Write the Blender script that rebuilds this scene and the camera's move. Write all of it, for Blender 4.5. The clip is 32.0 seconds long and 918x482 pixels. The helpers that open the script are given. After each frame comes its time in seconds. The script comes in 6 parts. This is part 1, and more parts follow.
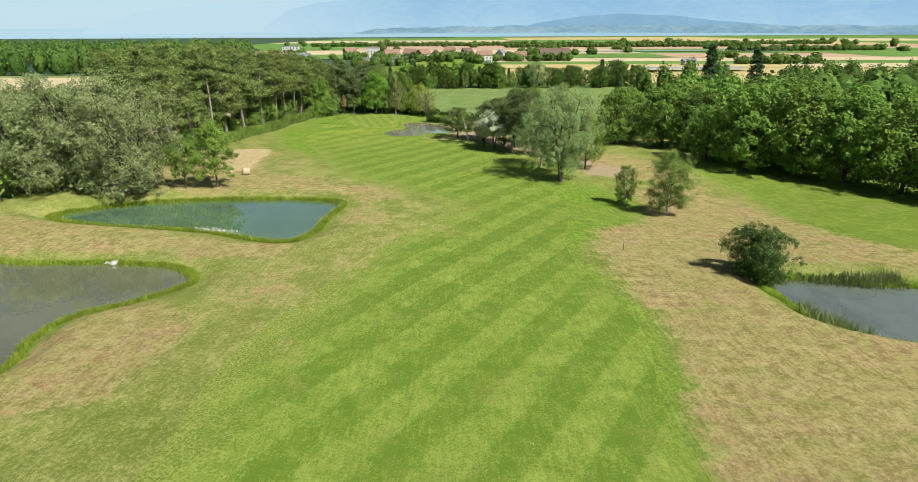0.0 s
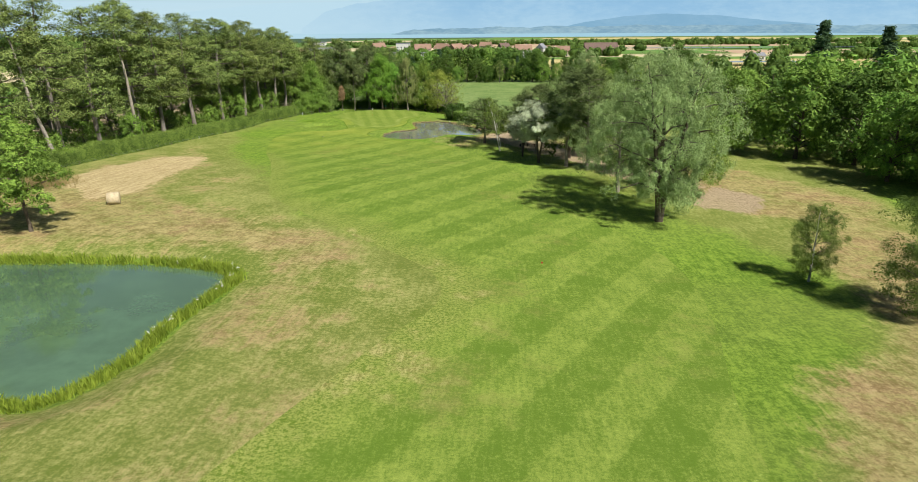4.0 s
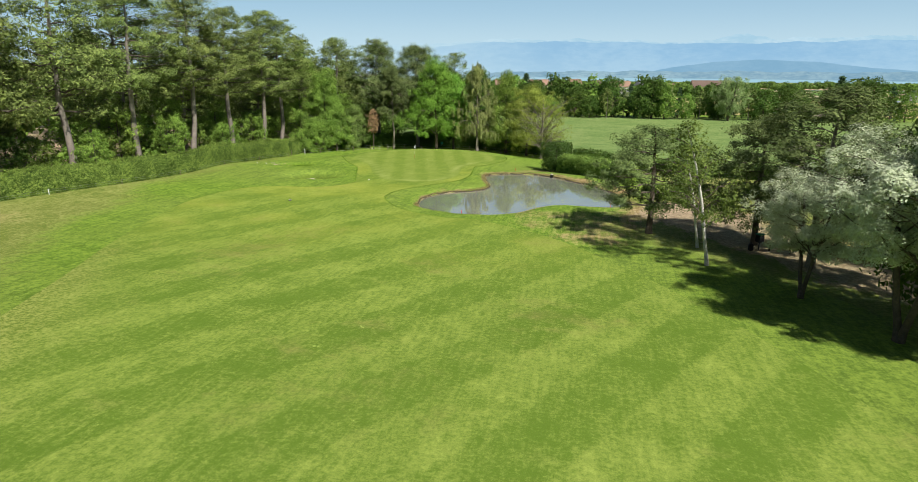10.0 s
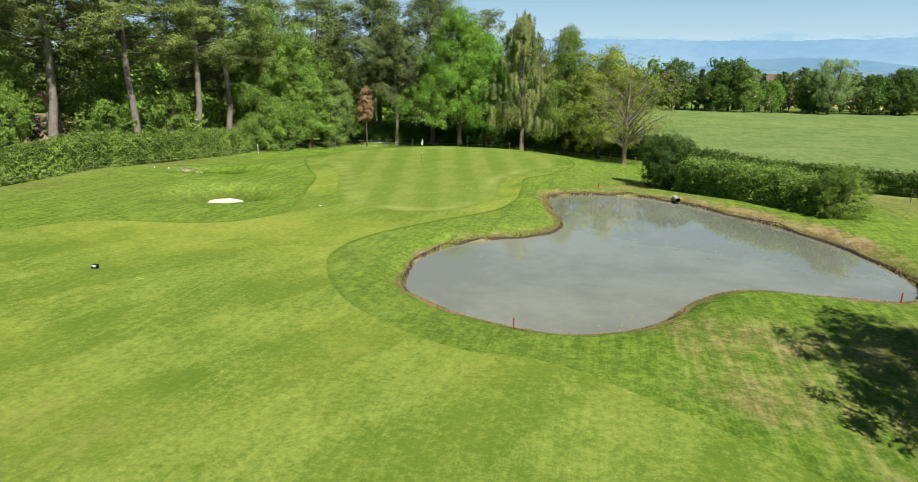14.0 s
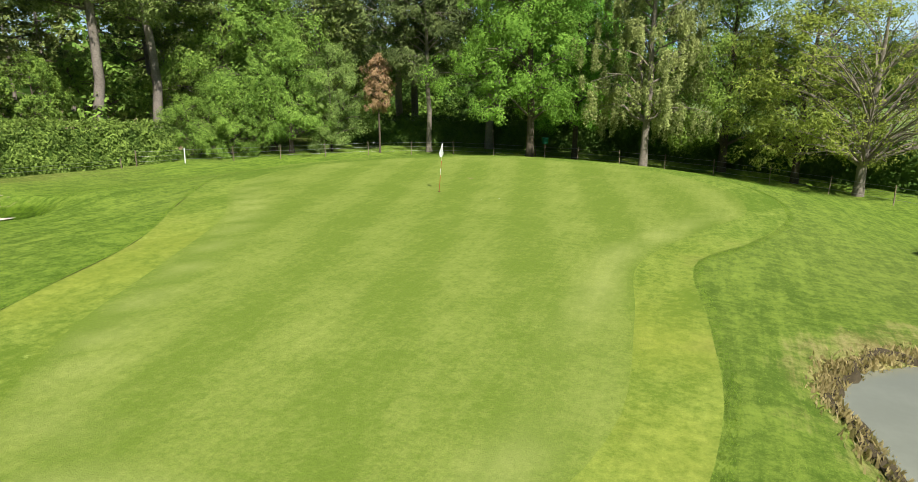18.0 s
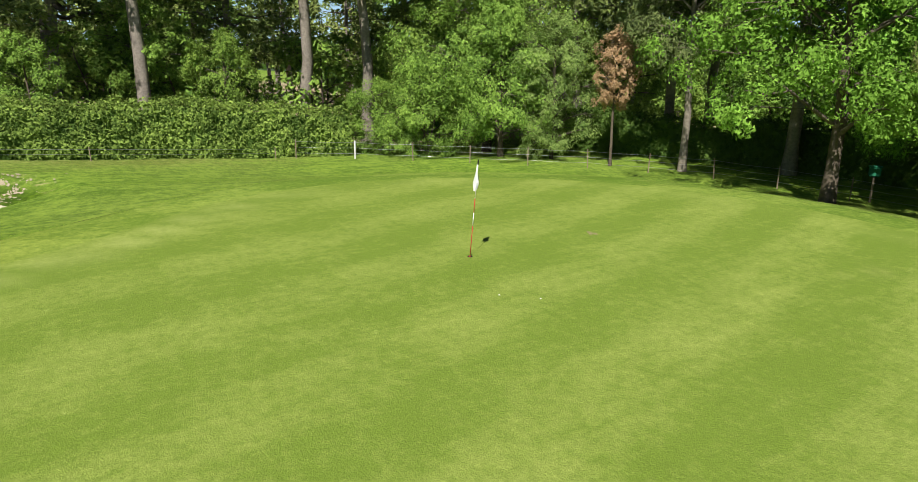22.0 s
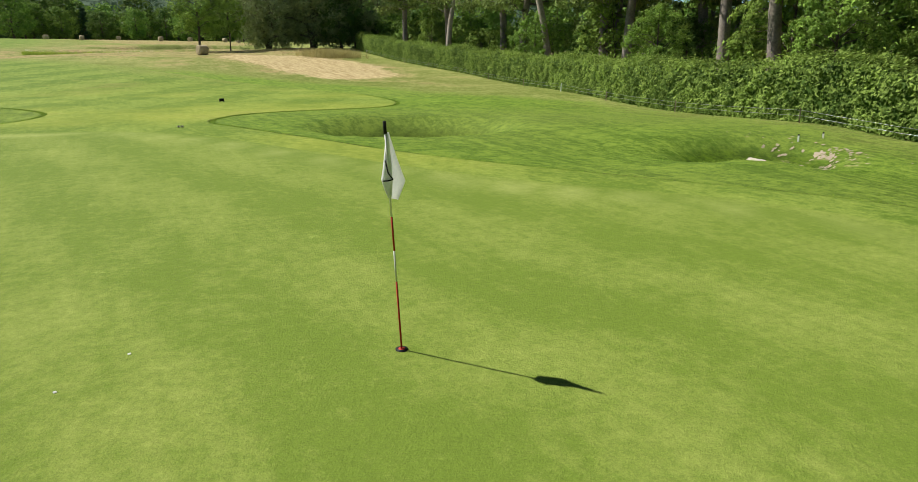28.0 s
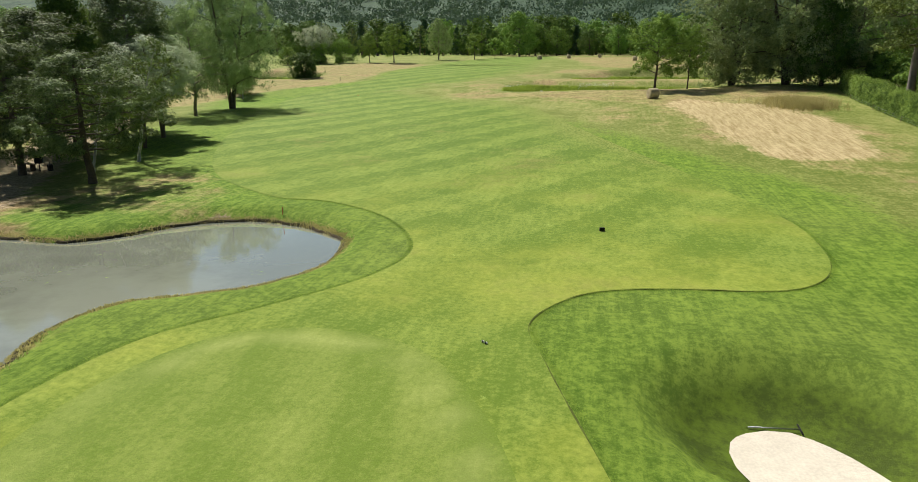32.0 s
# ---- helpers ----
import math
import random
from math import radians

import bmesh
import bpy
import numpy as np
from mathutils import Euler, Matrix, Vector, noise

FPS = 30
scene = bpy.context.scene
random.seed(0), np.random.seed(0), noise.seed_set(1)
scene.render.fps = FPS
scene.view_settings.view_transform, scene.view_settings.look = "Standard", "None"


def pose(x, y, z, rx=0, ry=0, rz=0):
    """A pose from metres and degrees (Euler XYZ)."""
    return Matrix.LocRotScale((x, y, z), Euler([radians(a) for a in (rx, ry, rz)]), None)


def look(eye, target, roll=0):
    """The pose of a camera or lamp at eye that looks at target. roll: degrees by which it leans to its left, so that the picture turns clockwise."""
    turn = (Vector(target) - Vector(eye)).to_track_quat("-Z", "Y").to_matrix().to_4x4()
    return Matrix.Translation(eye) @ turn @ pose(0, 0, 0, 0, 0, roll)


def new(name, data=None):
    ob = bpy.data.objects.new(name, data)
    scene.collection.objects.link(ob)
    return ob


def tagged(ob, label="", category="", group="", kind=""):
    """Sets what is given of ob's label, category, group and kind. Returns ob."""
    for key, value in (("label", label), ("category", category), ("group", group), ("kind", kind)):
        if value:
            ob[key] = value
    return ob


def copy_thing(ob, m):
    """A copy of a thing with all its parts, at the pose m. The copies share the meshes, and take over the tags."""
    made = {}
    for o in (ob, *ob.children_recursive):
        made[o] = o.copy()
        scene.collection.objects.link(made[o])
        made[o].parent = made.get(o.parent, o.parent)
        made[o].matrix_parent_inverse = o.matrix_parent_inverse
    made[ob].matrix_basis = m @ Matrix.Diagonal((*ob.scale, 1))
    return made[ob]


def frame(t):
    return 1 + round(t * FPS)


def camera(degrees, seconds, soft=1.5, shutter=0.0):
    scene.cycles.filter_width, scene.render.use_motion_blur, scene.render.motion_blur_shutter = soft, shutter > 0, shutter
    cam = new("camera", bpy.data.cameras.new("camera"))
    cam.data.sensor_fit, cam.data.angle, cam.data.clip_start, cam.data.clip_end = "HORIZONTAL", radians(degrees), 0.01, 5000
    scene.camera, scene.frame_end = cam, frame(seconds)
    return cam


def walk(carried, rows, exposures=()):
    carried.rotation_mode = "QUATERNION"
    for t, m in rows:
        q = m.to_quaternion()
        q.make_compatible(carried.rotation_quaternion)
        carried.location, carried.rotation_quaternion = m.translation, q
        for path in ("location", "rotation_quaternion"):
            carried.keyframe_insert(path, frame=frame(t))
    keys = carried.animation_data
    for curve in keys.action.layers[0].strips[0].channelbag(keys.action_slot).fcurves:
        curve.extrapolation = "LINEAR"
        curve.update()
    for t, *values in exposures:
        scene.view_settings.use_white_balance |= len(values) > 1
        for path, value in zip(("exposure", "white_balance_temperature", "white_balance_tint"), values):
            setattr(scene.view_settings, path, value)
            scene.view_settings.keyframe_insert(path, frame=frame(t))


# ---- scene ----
cam = camera(70.5, 32.0, soft=0.85)
# seconds, place in metres, turn in degrees
ROWS = [
    (0.0, 0.158, -0.170, 33.252, 70.514, 0.314, 1.060),
    (0.5, 0.433, 6.702, 31.912, 70.520, 0.366, 1.187),
    (1.0, 0.688, 13.601, 30.644, 70.511, 0.402, 1.415),
    (1.5, 0.874, 20.478, 29.429, 70.527, 0.431, 1.733),
    (2.0, 0.988, 27.283, 28.221, 70.564, 0.451, 2.061),
    (2.5, 1.035, 33.947, 27.095, 70.586, 0.483, 2.459),
    (3.0, 1.033, 40.466, 25.953, 70.608, 0.515, 2.867),
    (3.5, 0.959, 46.865, 24.820, 70.674, 0.520, 3.346),
    (5.5, -0.145, 71.449, 20.808, 71.286, 0.445, 8.323),
    (6.0, -0.819, 77.400, 19.826, 71.967, 0.384, 9.309),
    (6.5, -1.587, 83.280, 18.877, 73.030, 0.289, 9.867),
    (7.0, -2.395, 89.118, 18.076, 74.024, 0.144, 10.107),
    (7.5, -3.315, 94.865, 17.429, 74.379, 0.066, 10.205),
    (8.0, -4.330, 100.588, 16.788, 74.415, -0.002, 10.322),
    (8.5, -5.342, 106.317, 16.075, 74.396, -0.029, 10.524),
    (9.0, -6.384, 112.090, 15.266, 74.380, -0.065, 10.776),
    (9.5, -7.469, 117.890, 14.530, 74.382, -0.111, 10.998),
    (10.0, -8.577, 123.714, 13.818, 74.365, -0.148, 11.230),
    (10.5, -9.712, 129.441, 13.064, 74.387, -0.184, 11.462),
    (11.0, -10.705, 134.206, 12.267, 74.390, -0.191, 11.693),
    (11.5, -11.470, 138.096, 11.540, 74.343, -0.167, 12.012),
    (12.0, -12.257, 141.868, 10.867, 74.289, -0.223, 12.372),
    (12.5, -13.158, 145.931, 10.286, 74.235, -0.268, 12.742),
    (13.0, -14.179, 150.307, 9.722, 74.211, -0.284, 13.111),
    (13.5, -15.287, 154.905, 9.300, 74.187, -0.330, 13.471),
    (14.0, -16.443, 159.647, 8.898, 74.184, -0.320, 13.689),
    (14.5, -17.576, 164.412, 8.471, 74.157, -0.291, 13.848),
    (16.5, -21.709, 182.016, 6.656, 74.199, -0.120, 16.010),
    (17.0, -22.410, 185.166, 6.133, 74.183, -0.116, 17.527),
    (17.5, -22.793, 187.505, 5.720, 74.164, -0.053, 19.112),
    (18.0, -22.879, 189.561, 5.445, 74.122, -0.090, 20.959),
    (18.5, -22.847, 191.615, 5.392, 74.040, -0.133, 23.573),
    (19.0, -22.767, 193.693, 5.336, 73.990, -0.137, 27.074),
    (19.5, -22.686, 195.844, 5.300, 73.954, -0.133, 30.884),
    (20.0, -22.607, 197.897, 5.160, 73.880, -0.150, 34.732),
    (20.5, -22.534, 199.921, 4.901, 73.936, -0.135, 38.880),
    (21.0, -22.482, 201.899, 4.693, 73.911, -0.096, 43.467),
    (21.5, -22.466, 203.784, 4.460, 73.972, -0.042, 48.633),
    (22.0, -22.500, 205.621, 4.208, 74.071, -0.001, 54.359),
    (22.5, -22.603, 207.460, 4.008, 74.114, 0.050, 60.517),
    (23.0, -22.851, 209.217, 3.862, 74.117, 0.035, 67.857),
    (23.5, -23.271, 210.804, 3.660, 74.211, 0.108, 75.685),
    (24.0, -23.855, 212.224, 3.522, 74.306, 0.112, 83.434),
    (24.5, -24.511, 213.477, 3.395, 74.422, 0.128, 90.709),
    (26.5, -27.682, 217.177, 2.837, 74.787, 0.139, 124.117),
    (27.0, -28.725, 217.724, 2.782, 74.834, 0.193, 134.727),
    (27.5, -29.768, 218.078, 2.710, 74.899, 0.200, 144.399),
    (28.0, -30.812, 218.288, 2.644, 74.957, 0.166, 152.531),
    (28.5, -31.855, 218.362, 2.592, 75.008, 0.151, 160.189),
    (29.0, -32.876, 218.316, 2.520, 75.023, 0.116, 168.031),
    (29.5, -33.823, 218.127, 2.473, 75.025, 0.038, 176.396),
    (30.0, -34.617, 217.715, 2.411, 75.050, -0.035, 184.558),
    (30.5, -35.262, 216.971, 2.449, 74.981, -0.056, 188.783),
    (31.0, -35.591, 215.514, 3.305, 74.996, -0.140, 191.205),
    (31.5, -35.683, 213.264, 5.357, 75.034, -0.154, 191.653),
    (32.0, -35.610, 210.229, 8.225, 75.032, -0.075, 191.953),
]
walk(cam, [(t, pose(*place)) for t, *place in ROWS],
     [(0.0, 0.51), (10.0, 0.49), (14.0, 0.54), (17.5, 0.67), (20.5, 0.66), (24.0, 0.56), (27.0, 0.49), (32.0, 0.46)])

# ---- world and sun ----
SUN_DIR = Vector((1.27, -1.36, 2.12)).normalized()
world = bpy.data.worlds.new("sky")
scene.world = world
world.use_nodes = True
wn = world.node_tree
sky = wn.nodes.new("ShaderNodeTexSky")
sky.sky_type, sky.sun_disc = "NISHITA", False
sky.sun_elevation = math.asin(SUN_DIR.z)
sky.sun_rotation = math.atan2(SUN_DIR.x, SUN_DIR.y)
sky.altitude, sky.air_density, sky.dust_density, sky.ozone_density = 1800, 0.65, 0.05, 4.0
tint = wn.nodes.new("ShaderNodeMix")
tint.data_type, tint.blend_type = "RGBA", "MULTIPLY"
tint.inputs["Factor"].default_value = 1.0
tint.inputs[7].default_value = (0.89, 1.02, 0.99, 1)
haze = wn.nodes.new("ShaderNodeHueSaturation")
haze.inputs["Saturation"].default_value = 0.70
wn.links.new(sky.outputs["Color"], haze.inputs["Color"])
wn.links.new(haze.outputs["Color"], tint.inputs[6])
# summer haze low over the horizon
way = wn.nodes.new("ShaderNodeTexCoord")
axes = wn.nodes.new("ShaderNodeSeparateXYZ")
wn.links.new(way.outputs["Generated"], axes.inputs[0])


def sky_range(lo, hi, a, b):
    n = wn.nodes.new("ShaderNodeMapRange")
    n.interpolation_type = "SMOOTHSTEP"
    for k, v in zip(("From Min", "From Max", "To Min", "To Max"), (lo, hi, a, b)):
        n.inputs[k].default_value = v
    wn.links.new(axes.outputs["Z"], n.inputs["Value"])
    return n.outputs["Result"]


low_sky = wn.nodes.new("ShaderNodeMix")
low_sky.data_type = "RGBA"
low_sky.inputs[6].default_value = (8.2, 11.1, 12.7, 1)
low_sky.inputs[7].default_value = (5.7, 9.0, 11.5, 1)
wn.links.new(sky_range(0.0, 0.09, 0.0, 1.0), low_sky.inputs["Factor"])
whole_sky = wn.nodes.new("ShaderNodeMix")
whole_sky.data_type = "RGBA"
wn.links.new(sky_range(0.02, 0.40, 0.92, 0.0), whole_sky.inputs["Factor"])
wn.links.new(tint.outputs[2], whole_sky.inputs[6])
wn.links.new(low_sky.outputs[2], whole_sky.inputs[7])
wn.links.new(whole_sky.outputs[2], wn.nodes["Background"].inputs["Color"])
wn.nodes["Background"].inputs["Strength"].default_value = 0.048
sun = new("sun", bpy.data.lights.new("sun", "SUN"))
sun.data.energy, sun.data.angle, sun.data.color = 5.0, radians(0.53), (1.0, 0.955, 0.88)
sun.matrix_world = look(SUN_DIR * 300, (0, 0, 0))


# ---- node helpers ----
class Graph:
    """Short forms for building one material's nodes."""

    def __init__(self, name):
        self.mat = bpy.data.materials.new(name)
        self.mat.use_nodes = True
        self.t = self.mat.node_tree
        self.bsdf = self.t.nodes["Principled BSDF"]
        self.out = self.t.nodes["Material Output"]
        self.bsdf.inputs["Specular IOR Level"].default_value = 0.1

    def node(self, kind, **ins):
        n = self.t.nodes.new(kind)
        for k, v in ins.items():
            self.put(n.inputs[k.replace("_", " ")], v)
        return n

    def put(self, socket, v):
        if isinstance(v, bpy.types.NodeSocket):
            self.t.links.new(v, socket)
        elif isinstance(v, tuple) and len(v) == 3 and socket.type == "RGBA":
            socket.default_value = (*v, 1)
        else:
            socket.default_value = v

    def coords(self):
        return self.node("ShaderNodeNewGeometry").outputs["Position"]

    def noise(self, scale, detail=3.0, rough=0.55, vec=None, stretch=None):
        v = vec or self.coords()
        if stretch:
            m = self.node("ShaderNodeMapping")
            self.put(m.inputs["Vector"], v)
            m.inputs["Scale"].default_value = stretch[:3]
            m.inputs["Rotation"].default_value = (0, 0, stretch[3] if len(stretch) > 3 else 0)
            v = m.outputs["Vector"]
        n = self.node("ShaderNodeTexNoise", Scale=scale, Detail=detail, Roughness=rough)
        self.put(n.inputs["Vector"], v)
        return n.outputs["Fac"]

    def attr(self, name):
        n = self.node("ShaderNodeAttribute")
        n.attribute_name = name
        return n.outputs["Fac"]

    def ramp(self, v, lo, hi, a=0.0, b=1.0):
        n = self.node("ShaderNodeMapRange")
        n.interpolation_type = "SMOOTHSTEP"
        for k, x in zip(("Value", "From Min", "From Max", "To Min", "To Max"), (v, lo, hi, a, b)):
            self.put(n.inputs[k], x)
        return n.outputs["Result"]

    def math(self, op, a, b=0.5):
        n = self.node("ShaderNodeMath")
        n.operation = op
        self.put(n.inputs[0], a)
        self.put(n.inputs[1], b)
        return n.outputs[0]

    def mix(self, f, a, b, kind="MIX"):
        n = self.node("ShaderNodeMix")
        n.data_type, n.blend_type = "RGBA", kind
        self.put(n.inputs["Factor"], f)
        self.put(n.inputs[6], a)
        self.put(n.inputs[7], b)
        return n.outputs[2]

    def bump(self, h, strength=0.5, dist=0.05):
        n = self.node("ShaderNodeBump", Strength=strength, Distance=dist, Height=h)
        self.t.links.new(n.outputs["Normal"], self.bsdf.inputs["Normal"])

    def done(self, color, rough=0.85, metal=0.0):
        self.put(self.bsdf.inputs["Base Color"], color)
        self.put(self.bsdf.inputs["Roughness"], rough)
        self.bsdf.inputs["Metallic"].default_value = metal
        return self.mat


def plain(name, c, rough=0.6, var=0.25, scale=8.0, metal=0.0, bump=0.2):
    g = Graph(name)
    dark = tuple(v * (1 - var) for v in c)
    n = g.noise(scale, 5)
    m = g.noise(scale * 0.15, 2)
    col = g.mix(g.ramp(g.math("ADD", g.math("MULTIPLY", n, 0.6), g.math("MULTIPLY", m, 0.4)), 0.3, 0.7), dark, c)
    if bump:
        g.bump(n, bump, 0.02)
    return g.done(col, rough, metal)


def leaf_mat(name, c_dark, c_light, through_light=0.35):
    g = Graph(name)
    rnd = g.node("ShaderNodeNewGeometry").outputs["Random Per Island"]
    ob = g.node("ShaderNodeObjectInfo").outputs["Random"]
    big = g.noise(0.55, 2)
    f = g.math("ADD", g.math("MULTIPLY", rnd, 0.6), g.math("MULTIPLY", g.ramp(big, 0.3, 0.7), 0.4))
    col = g.mix(f, c_dark, c_light)
    hsv = g.node("ShaderNodeHueSaturation", Color=col, Hue=g.ramp(ob, 0, 1, 0.493, 0.507), Value=g.ramp(ob, 0, 1, 1.0, 1.22), Saturation=1.0)
    col = hsv.outputs["Color"]
    g.done(col, 0.6)
    g.bsdf.inputs["Specular IOR Level"].default_value = 0.05
    tr = g.node("ShaderNodeBsdfTranslucent", Color=g.mix(0.3, col, (0.32, 0.43, 0.08)))
    mx = g.node("ShaderNodeMixShader", Fac=through_light)
    g.t.links.new(g.bsdf.outputs[0], mx.inputs[1])
    g.t.links.new(tr.outputs[0], mx.inputs[2])
    g.t.links.new(mx.outputs[0], g.out.inputs["Surface"])
    return g.mat


# ---- plan: outlines, in metres ----
def closed(pts, n=8):
    """A smooth closed curve through the given corners."""
    p = np.array(pts, float)
    a, b, c, d = np.roll(p, 1, 0), p, np.roll(p, -1, 0), np.roll(p, -2, 0)
    u = np.linspace(0, 1, n, endpoint=False)[None, :, None]
    q = 0.5 * (2 * b[:, None] + (c - a)[:, None] * u + (2 * a - 5 * b + 4 * c - d)[:, None] * u ** 2 + (3 * b - a - 3 * c + d)[:, None] * u ** 3)
    return q.reshape(-1, 2)


def depth_in(x, y, poly):
    """Metres inside a closed outline; negative outside."""
    x, y = np.asarray(x, float), np.asarray(y, float)
    shape = x.shape
    P = np.stack([x.ravel(), y.ravel()], 1)
    out = np.full(len(P), -60.0)
    lo, hi = poly.min(0) - 12, poly.max(0) + 12
    near = np.where(((P > lo) & (P < hi)).all(1))[0]
    A, B = poly, np.roll(poly, -1, 0)
    for s in range(0, len(near), 4000):
        i = near[s:s + 4000]
        p = P[i][:, None]
        ab = (B - A)[None]
        k = np.clip(((p - A) * ab).sum(2) / (ab ** 2).sum(2), 0, 1)
        d = np.sqrt((((A + k[..., None] * ab) - p) ** 2).sum(2)).min(1)
        cross = ((A[None, :, 1] > p[..., 1]) != (B[None, :, 1] > p[..., 1])) & (
            p[..., 0] < (B - A)[None, :, 0] * (p[..., 1] - A[None, :, 1]) / (B - A)[None, :, 1] + A[None, :, 0])
        out[i] = np.where(cross.sum(1) % 2 == 1, d, -d)
    return out.reshape(shape)


POND_A = closed([(-62, 70), (-52, 69.6), (-42, 69.7), (-35, 68.8), (-31.3, 66.3), (-30.6, 63.7), (-34, 59.6), (-38.4, 56), (-39.6, 51), (-38.6, 46), (-42, 41), (-52, 38), (-66, 44), (-70, 58)])
POND_B = closed([(-62.3, 91.3), (-59.5, 95.4), (-52.8, 98.6), (-45.1, 100.5), (-36.8, 101.3), (-27.2, 101.2), (-21.2, 99.6), (-20.6, 96.4), (-21.7, 90.4), (-21.8, 85.1), (-24.4, 81), (-30.5, 82.4), (-35.4, 84.7), (-42.6, 86.3), (-52.7, 87.9)])
POND_C = closed([(32, 64.6), (34.6, 66.7), (38.2, 66.4), (42.6, 65.1), (47.7, 64.5), (54, 62), (56, 54), (49, 50), (39.7, 51.6), (35.6, 53.6), (33.4, 56.5), (32.5, 61)])
POND_D = closed([(-24.1, 182.2), (-24.8, 185.8), (-23.7, 188.8), (-21.9, 190.4), (-19.6, 192), (-19.2, 194.7), (-19.9, 196.8), (-20.3, 198.9), (-20.6, 200.5), (-19.8, 201.8), (-18.1, 202.6), (-16, 202.9), (-13.4, 202.1), (-10.9, 199.9), (-8.2, 197), (-5.6, 193), (-4.4, 188), (-5.4, 185.4), (-8.3, 185.1), (-11.3, 185.1), (-13.2, 183.4), (-14.9, 180.6), (-17.6, 179.2), (-20.8, 179.8), (-22.8, 181)])
PONDS = [(POND_A, 5.5, 5.0), (POND_B, 4.3, 5.0), (POND_C, 5.0, 4.0), (POND_D, 0.2, 1.2)]
FAIRWAY = closed([(11, 22), (13.1, 38), (15, 50), (13.7, 62), (12.1, 72), (12.6, 82), (14.5, 92), (15.6, 101), (15, 110.4), (11.1, 119), (6.2, 129), (2.4, 145), (-3.4, 159.4), (-10, 170), (-17, 175.6), (-20.6, 176.2), (-24.4, 178.4), (-27, 181.6), (-28.2, 184.9), (-27.5, 188.3), (-25.2, 191.9), (-23, 194.9), (-22.3, 198.4), (-22.5, 202), (-22.9, 206.5), (-21.4, 209.7), (-20.1, 214), (-20.7, 219), (-24, 223.4), (-30, 225.5), (-38, 224.9), (-42.7, 221), (-43.8, 214.6), (-41, 208.2), (-37.6, 202.8), (-36.1, 198.6), (-34.6, 194.2), (-33.9, 191.4), (-35.4, 188.6), (-38, 187.5), (-42.3, 186.8), (-44.5, 184.4), (-45.3, 180), (-44.8, 174.6), (-41.5, 163), (-37, 152.5), (-33.4, 143), (-30, 133), (-26.5, 125.2), (-17.2, 114.9), (-8.9, 106.2), (-5, 101), (-4, 95), (-6.8, 88), (-11.7, 74), (-16, 59), (-19, 46), (-18.6, 33), (-17, 20)])
FAIRWAY_BACK = closed([(11, 22), (10, 0), (6, -28), (-6, -60), (-18, -60), (-22, -28), (-18, 0), (-17, 20), (-3, 24)])
GREEN = closed([(-27.7, 193.2), (-25, 194.4), (-23.7, 197.6), (-23.9, 202), (-24.2, 206), (-22.7, 210.6), (-21.4, 213.8), (-21.9, 218), (-24.6, 221.9), (-29.6, 223.8), (-35, 223.4), (-39.6, 220.4), (-41.8, 215.6), (-40.8, 210.6), (-37.4, 206), (-35.2, 201.2), (-33.4, 197), (-31, 194)])
SAND_1 = closed([(-39.1, 195.4), (-39.6, 194.7), (-40.6, 194.4), (-41.5, 194.9), (-42.2, 195.8), (-42.6, 197), (-41.4, 197.8), (-39.9, 197.4), (-39.2, 196.5)])
SAND_2 = closed([(-49.0, 203.9), (-49.2, 204.4), (-48.8, 205.0), (-48.0, 205.5), (-47.1, 206.0), (-46.9, 205.7), (-47.4, 205.0), (-48.1, 204.3)])
WORN = closed([(-48.4, 204.8), (-48.8, 206.8), (-51, 206.8), (-51.4, 205.4), (-50.2, 203.6), (-49, 203.6)])
HEDGE_LINE = [(-68, 112), (-66.4, 122), (-65.8, 140), (-65.2, 157), (-63, 173), (-59.4, 186), (-57.2, 195), (-56, 205), (-55.4, 214), (-54.9, 221.5)]

# ---- lie of the land ----
KNOT_Y = [-5000, -3500, -2500, -1500, -900, -400, -200, -100, -50, 0, 52, 80, 95, 110, 130, 147, 163, 180, 193, 200, 207, 213, 222, 240, 300, 400, 1000, 2000, 3000, 5000]
KNOT_Z = [480, 430, 330, 125, 50, 25, 16, 13.5, 12, 10, 7.0, 5.3, 4.6, 3.6, 2.7, 2.0, 1.1, .78, .55, .53, .39, .09, .04, -.1, -3, -6, -22, -49, -75, -75]
_ty = np.arange(-5000, 5001, 1.0)
_tz = np.interp(_ty, KNOT_Y, KNOT_Z)
_tz = np.convolve(np.pad(_tz, 8, mode="edge"), np.ones(17) / 17, "valid")
HOLLOWS = [(-40, 191.0, 2.2, 0.15), (-47.5, 197, 3.0, 0.1), (-44, 202.6, 2.6, -0.2), (-45.5, 210, 3.0, 0.2), (-44.9, 207.5, 1.5, 0.24), (-56, 216, 7.0, 0.4), (-59, 192, 9.0, -0.28)]


BOWLS = [(-40.7, 195.6, 3.3, 2.9, -1.2), (-47.7, 205.1, 2.8, 2.1, -0.62)]


